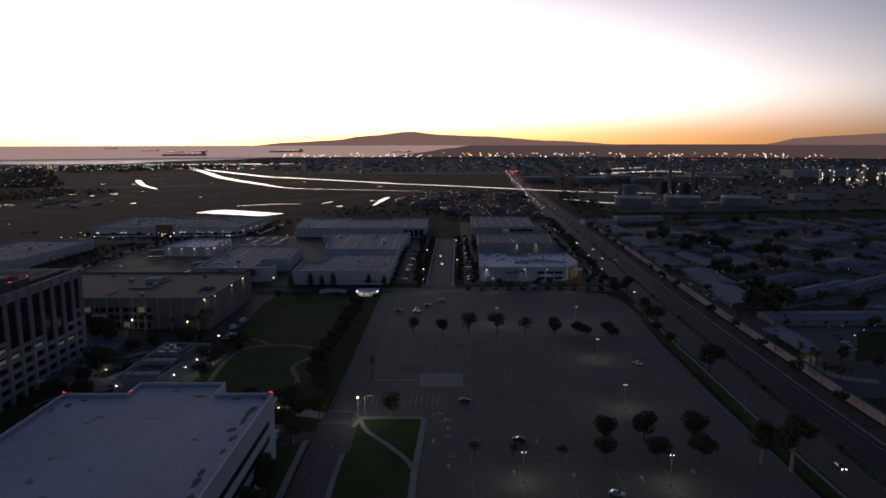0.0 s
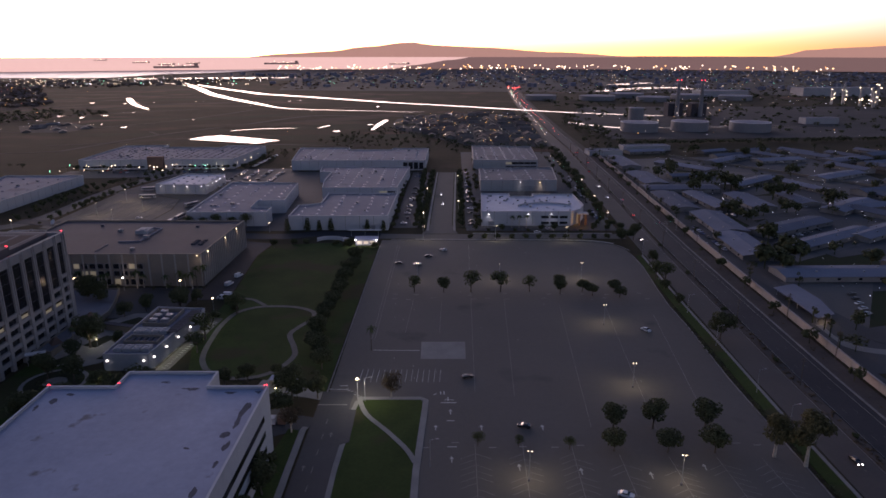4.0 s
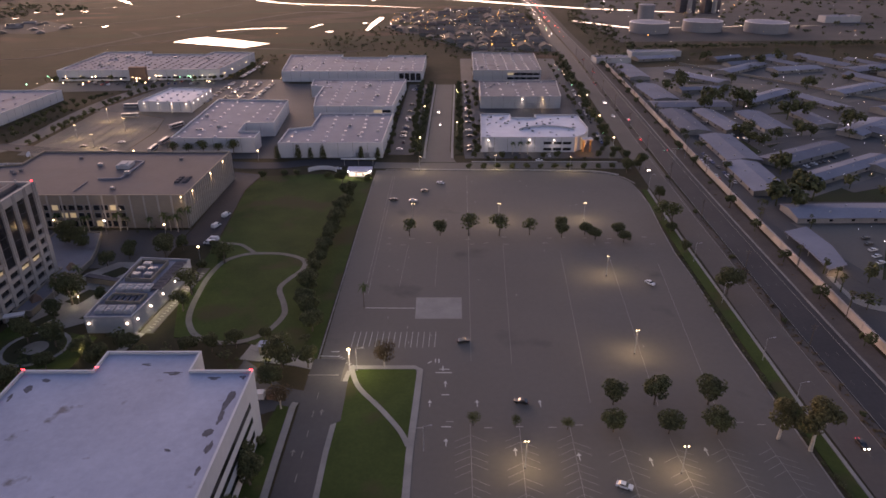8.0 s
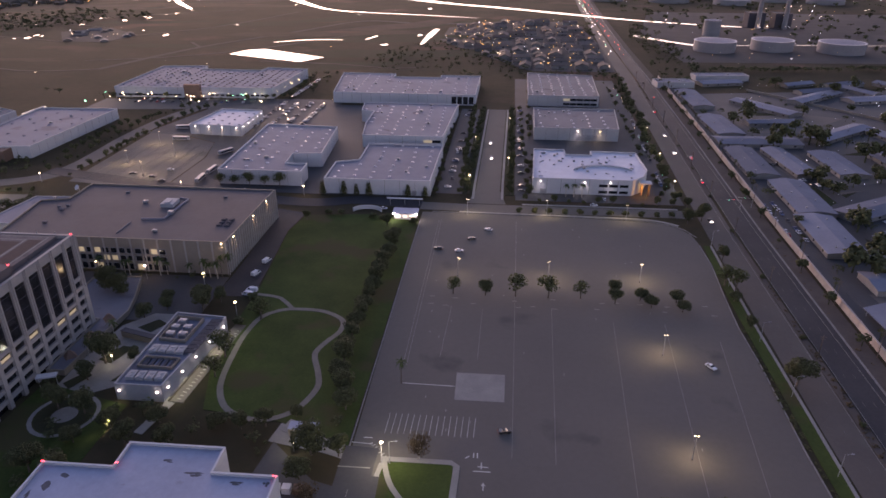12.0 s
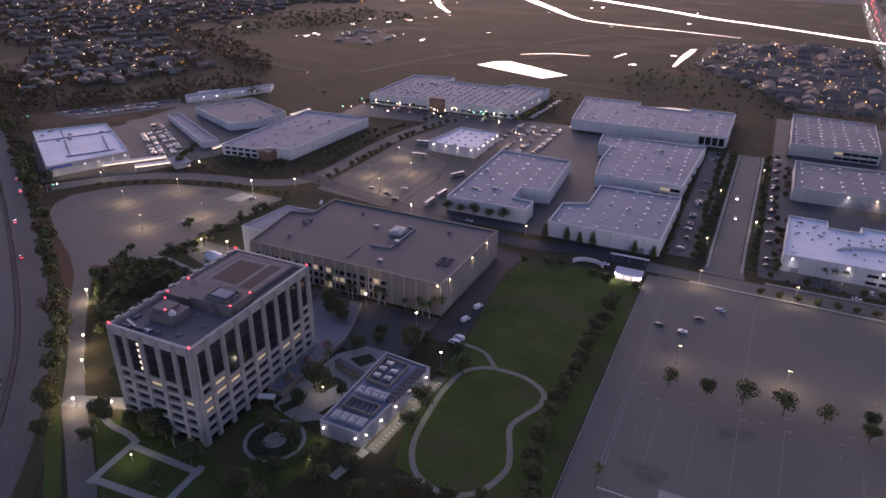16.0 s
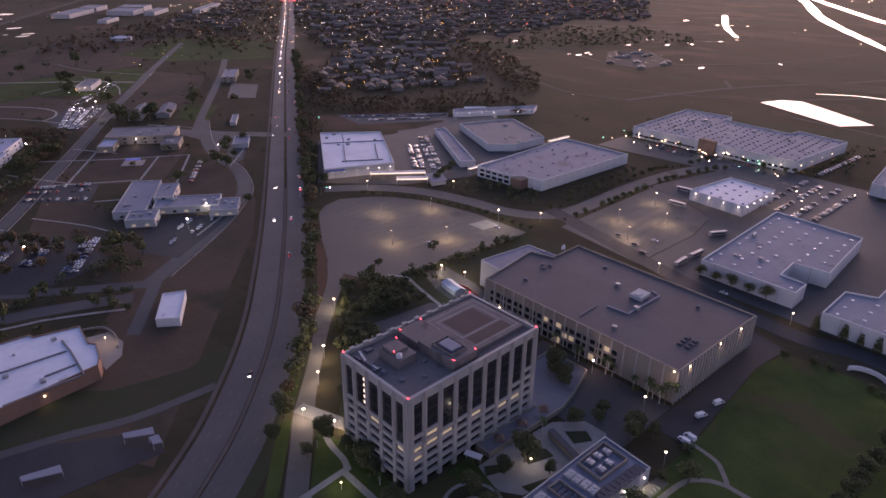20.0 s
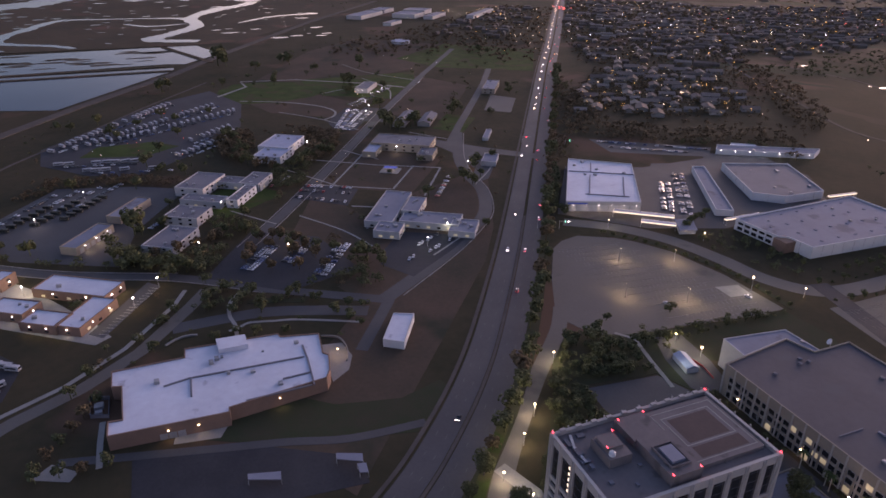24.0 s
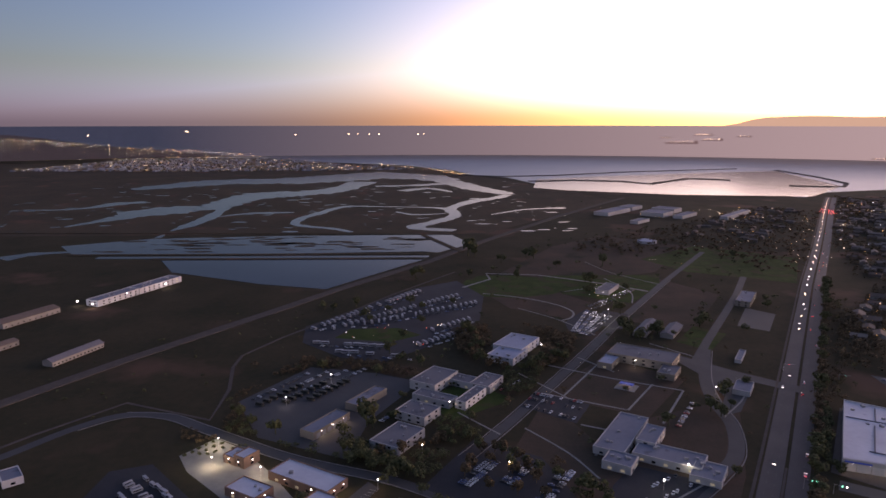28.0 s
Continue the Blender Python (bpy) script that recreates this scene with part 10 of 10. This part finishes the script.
for x, y, e, c_ in ((117, 430, 900, MOONY), (120, 490, 900, MOONY), (124, 560, 900, MOONY), (-16, 430, 700, MOONY), (10, 470, 700, MOONY), (-15, 520, 700, MOONY), (12, 580, 700, MOONY), (-120, 400, 600, WARM), (-200, 400, 700, WARM),
                    (-300, 640, 900, MOONY), (-360, 634, 900, MOONY), (-235, 648, 900, MOONY), (-436, 356, 1200, MOONY), (-300, 408, 900, WARM), (-390, 408, 900, WARM)):
    c = thing("street_lamp", "lit street lamp among verge trees", "street lamp", (x, y, 0), 0, "verge lamp posts")
    part("pole", unit("verge_post", lambda: Shape().tube(0, 0, 0, 6.5, 0.1, 0.07, 8), POLEGREY), None, c)
    part("lamp_head", unit("verge_head", lambda: Shape().tube(0, 0, 6.5, 6.7, 0.3, 0.45, 8).tube(0, 0, 6.7, 7.0, 0.45, 0.15, 8), HEADWARM), None, c, "glowing lamp head")
    lamp("lamp_light", (0.5, -0.5, 6.2), e * 0.6, c_, c, 0, 0.1)
for x, y, e in ((-146, 214, 350), (-186, 152, 500), (-126, 176, 500), (-62, 172, 500)):
    c = thing("garden_lamp", "small lit garden lamp post", "lamp", (x, y, 0), 0, "garden lamps")
    part("pole", unit("garden_post", lambda: Shape().tube(0, 0, 0, 3.6, 0.08, 0.06, 8), POLEGREY), None, c)
    part("lamp_head", unit("garden_head", lambda: Shape().tube(0, 0, 3.6, 3.75, 0.2, 0.3, 8).tube(0, 0, 3.75, 4.0, 0.3, 0.1, 8), HEADWARM), None, c, "glowing lamp head")
    lamp("lamp_light", (0, 0, 4.6), e, MOONY, c, 0, 0.1)
# wooden power poles along the sound wall
POLE = thing("power_pole", "tall dark wooden power pole", "utility pole", (0, -9000, 0), 0, "power poles")
part("shaft", Shape().bar((0, 0, -0.2), (0, 0, 13), 0.2, 7, 0.13), WOODPOLE, POLE)
part("crossarm", Shape().box(-1.3, -0.07, 12.0, 1.3, 0.07, 12.2), WOODPOLE, POLE)
part("crossarm", Shape().box(-1.0, -0.07, 11.0, 1.0, 0.07, 11.2), WOODPOLE, POLE)
copied([POLE], [(0, x, y, 0.05, a + 90, 1.0) for x, y, a in along(shifted(EB[:8], 23.5), 42, 100)] + [(0, x, y, 0.05, a + 90, 0.9) for x, y, a in along(shifted(EB[:8], -1.0), 60, 60)])
wires = Shape()
for off in (-1.1, 0, 1.1):
    pts = along(shifted(EB[:8], 23.5 + off), 42, 100)
    for p, q in zip(pts, pts[1:]):
        mid = ((p[0] + q[0]) / 2, (p[1] + q[1]) / 2, 11.6)
        wires.bar((p[0], p[1], 12.3), mid, 0.02, 3).bar(mid, (q[0], q[1], 12.3), 0.02, 3)
setting("power_wires", wires, WOODPOLE, "thin dark power wires between the poles", "cables")
# traffic signals
def signal(x, y, turn, lights):
    c = thing("traffic_signal", "traffic signal mast with lit lamps", "traffic light", (x, y, 0), turn, "traffic signals")
    part("pole", Shape().tube(0, 0, 0, 6.6, 0.14, 0.1, 8), POLEGREY, c)
    part("mast_arm", Shape().bar((0, 0, 6.3), (9, 0, 6.7), 0.08), POLEGREY, c)
    for i, mat in enumerate(lights):
        hd = part("signal_head", Shape().box(4.2 + 2.4 * i, -0.2, 6.0, 4.7 + 2.4 * i, 0.2, 7.2), ROOFDARK, c)
        part("signal_lens", Shape().box(4.1 + 2.4 * i, -0.35, 6.1, 4.8 + 2.4 * i, -0.2, 6.6), mat, hd)


for x, y, tn, ls in ((150, 400, 180, (REDLAMP, GREENLAMP)), (158, 404, 180, (GREENLAMP,)), (-455, 305, 60, (GREENLAMP, GREENLAMP)), (-448, 320, 60, (GREENLAMP, HEADWHITE)), (-640, 420, 60, (GREENLAMP, GREENLAMP)), (-632, 436, 60, (GREENLAMP,)), (-660, 400, 60, (REDLAMP,))):
    signal(x, y, tn, ls)

# ---- ships on the far sea, part of the backdrop ----
def seaward(head, dist):
    return HUB[0] - dist * math.sin(radians(head)), HUB[1] + dist * math.cos(radians(head))


# the hulls glow faintly, with the haze before them in their colour
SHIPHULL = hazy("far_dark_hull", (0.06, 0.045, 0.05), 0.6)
ship_lights = []
for head, z, length in ((68.87, 92, 211), (66.66, 112, 135), (67.34, 144, 119), (64.44, 135, 88), (70.12, 125, 72), (55.59, 11, 80), (108.43, 165, 32), (100.05, 142, 24),
                        (20.7, 22, 287), (23.22, 50, 107), (26.0, 66, 74), (19.49, 44, 90), (12.71, 41, 238), (3.16, 35, 147), (21.44, 38, 107)):
    x, y = seaward(head, 4803)
    c, sn, l, h = math.cos(radians(head)), math.sin(radians(head)), length / 2, max(3.0, length * 0.03)
    hull = Shape()
    for a0, a1, z0, z1 in ((-l, l * 0.94, -h, h * 0.5), (l * 0.72, l * 0.9, h * 0.5, h * 2.4), (-l * 0.4, -l * 0.36, h * 0.5, h * 1.6), (l * 0.2, l * 0.24, h * 0.5, h * 1.6)):
        hull.prism([(x + a * c - b * sn, y + a * sn + b * c) for a, b in ((a0, -4), (a1, -4), (a1, 4), (a0, 4))], z + z0, z + z1)
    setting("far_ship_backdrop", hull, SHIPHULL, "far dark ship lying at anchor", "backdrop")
    for k in range(3 if length < 100 else 7):
        a = l * (0.8 - 1.7 * k / 7) if length >= 100 else l * 0.5 * (k - 1)
        ship_lights.append((x + a * c, y + a * sn + 0.0, z + h * (0.8 + 0.6 * (k % 2)), 1.6 if length > 60 else 2.2))

# ---- far lights, too many to count ----
def lights(name, spots_, mat, label):
    s = Shape()
    for x, y, z, a in spots_:
        s.add([(x + a, y, z), (x, y + a, z), (x - a, y, z), (x, y - a, z), (x, y, z + a), (x, y, z - a)], [(0, 1, 4), (1, 2, 4), (2, 3, 4), (3, 0, 4), (1, 0, 5), (2, 1, 5), (3, 2, 5), (0, 3, 5)])
    setting(name, s, mat, label, "lights", kind="stuff")


rng = random.Random(99)
dots = {m: [] for m in ("o", "w", "c", "g", "r")}


def scatter(n, region, size, mix, z=(3, 7)):
    xs, ys = [p[0] for p in region], [p[1] for p in region]
    k = 0
    while k < n:
        x, y = rng.uniform(min(xs), max(xs)), rng.uniform(min(ys), max(ys))
        if inside(x, y, region):
            k += 1
            dots[rng.choice(mix)].append((x, y, rng.uniform(*z), size * rng.uniform(0.5, 1.25)))


dots["w"] += ship_lights
for head in (95.8, 95.1, 94.1, 93.3, 90.1, 89.6, 115.3):
    x, y = seaward(head, 4803)
    dots["w"].append((x, y, 146, 3.2))
scatter(220, EAST, 0.38, "oooowwc")
scatter(170, WESTH, 0.33, "oooowww")
scatter(40, [(-918, 890), (-700, 790), (-590, 710), (-560, 690), (-600, 790), (-760, 900)], 0.24, "ooow")
scatter(330, [(175, 260), (195, 780), (420, 800), (420, 260)], 0.17, "cccw", (2.6, 3.4))
scatter(220, [(420, 300), (420, 800), (760, 820), (760, 320)], 0.22, "cccw", (2.6, 4))
scatter(36, [(250, 860), (250, 1300), (620, 1300), (620, 900)], 0.34, "wwoc")
scatter(30, [(420, 1200), (420, 1290), (560, 1290), (560, 1200)], 0.5, "wwwco", (3, 34))
scatter(120, [(250, 1300), (300, 2200), (1300, 2300), (1200, 1300)], 0.6, "wwocc")
scatter(34, [(850, 1380), (850, 1600), (1150, 1640), (1150, 1400)], 0.5, "wwoc", (4, 40))
scatter(420, [(-400, 2200), (-600, 3400), (1900, 3400), (1300, 2100)], 0.62, "wwwcog", (4, 14))
scatter(380, [(-500, 3300), (-900, 4600), (900, 4700), (2900, 3700), (2000, 3200)], 0.7, "wwwcor", (4, 18))
scatter(190, [(-1500, 2300), (-1900, 3100), (-700, 3150), (-700, 2400)], 1.2, "wwwcg")
scatter(60, [(-2050, 1900), (-2100, 2900), (-1700, 3000), (-1300, 2200)], 1.1, "wwoc")
scatter(360, FARTOWN, 0.6, "wwooocr")
scatter(240, [(-1000, 720), (-910, 950), (-1180, 1170), (-1700, 1500), (-2100, 1330), (-1300, 840)], 0.55, "wwooc")
scatter(120, [(-1200, 560), (-1050, 700), (-1750, 1080), (-1850, 900)], 0.36, "wwo")
scatter(40, [(-900, 260), (-1000, 450), (-1300, 600), (-1200, 400)], 0.26, "wcco")
scatter(40, [(-1850, 480), (-1600, 480), (-1600, 900), (-1850, 900)], 0.6, "wwo")
scatter(520, COASTTOWN, 0.8, "wwwco", (3, 10))
scatter(90, [(-3900, -330), (-3660, -60), (-3280, 170), (-2980, 260), (-2960, 200), (-3300, 90), (-3640, -150)], 0.8, "wwwo", (3, 8))
scatter(46, [(-970, 30), (-760, -40), (-730, 60), (-900, 130)], 0.22, "wcwcr", (2, 3))
scatter(40, [(-880, 268), (-975, 345), (-985, 362), (-872, 284), (-770, 242), (-780, 232)], 0.24, "cc", (1, 5))
scatter(14, [(-760, 100), (-900, 240), (-840, 330), (-640, 380), (-560, 300), (-520, 120)], 0.16, "wwco", (3, 5))
scatter(10, [(-205, 545), (-150, 545), (-150, 650), (-200, 650)], 0.35, "www", (5, 7))
scatter(26, [(-385, 605), (-210, 625), (-205, 655), (-385, 645)], 0.5, "wwg", (5, 7))
scatter(34, [(-1500, 1200), (-900, 900), (-560, 740), (-180, 800), (-110, 1060), (-500, 1500), (-1300, 2300), (-2000, 1700)], 0.36, "wwo")
scatter(26, [(-640, 985), (-700, 1080), (-640, 1130), (-560, 1060), (-575, 985)], 0.26, "wwc")
scatter(16, [(112, 420), (130, 760), (118, 760), (105, 420)], 0.22, "wwg", (5, 8))
for k in range(420):                                  # lights of the coast road and the town before it
    a = rng.uniform(102, 124)
    x, y = seaward(a, 4800)
    dots[rng.choice("wwwoc")].append((x, y, max(0, (a - 102) * 7.2 - rng.expovariate(0.12 if k < 150 else 0.025)), rng.uniform(0.7, 1.6) if k < 150 else rng.uniform(0.4, 1.1)))
for k in range(40):                                   # tail lights queueing at the far junctions
    dots["r"].append((-1772 + rng.uniform(-40, 40), 1104 + rng.uniform(-26, 26), 1.2, 0.55))
for x, y, a in along(curve(shifted(WB, -7)), 60, 700):
    dots[rng.choice("wwc")].append((x, y, 1.0, 0.8))
for x, y, a in along(curve(shifted(EB, -7)), 28, 900):
    dots[rng.choice("wwcg")].append((x + rng.uniform(-4, 4), y + rng.uniform(-12, 12), 1.0, 0.3 + y * 0.0002))
for x, y, a in along(curve(shifted(EB, 8)), 40, 900):
    dots["r"].append((x + rng.uniform(-4, 4), y + rng.uniform(-12, 12), 1.0, 0.25 + y * 0.0002))
for k in range(14):
    dots["r"].append((236 + rng.uniform(-22, 22), 2250 + rng.uniform(-60, 60), 4, 1.6))
for k in range(170):                                  # harbour glow along the headland
    x, y = seaward(rng.uniform(-30, 13), rng.uniform(4500, 4790))
    dots[rng.choice("wwwo")].append((x, y, rng.uniform(3, 30), 3.2))
for key, mat, lab in (("o", ORANGEDOT, "scattered orange street lights"), ("w", WARMDOT, "scattered warm street lights"), ("c", WHITEDOT, "scattered white street lights"), ("g", GREENDOT, "scattered green signal lights"), ("r", REDDOT, "scattered red tail lights")):
    lights("far_lights", dots[key], mat, lab)
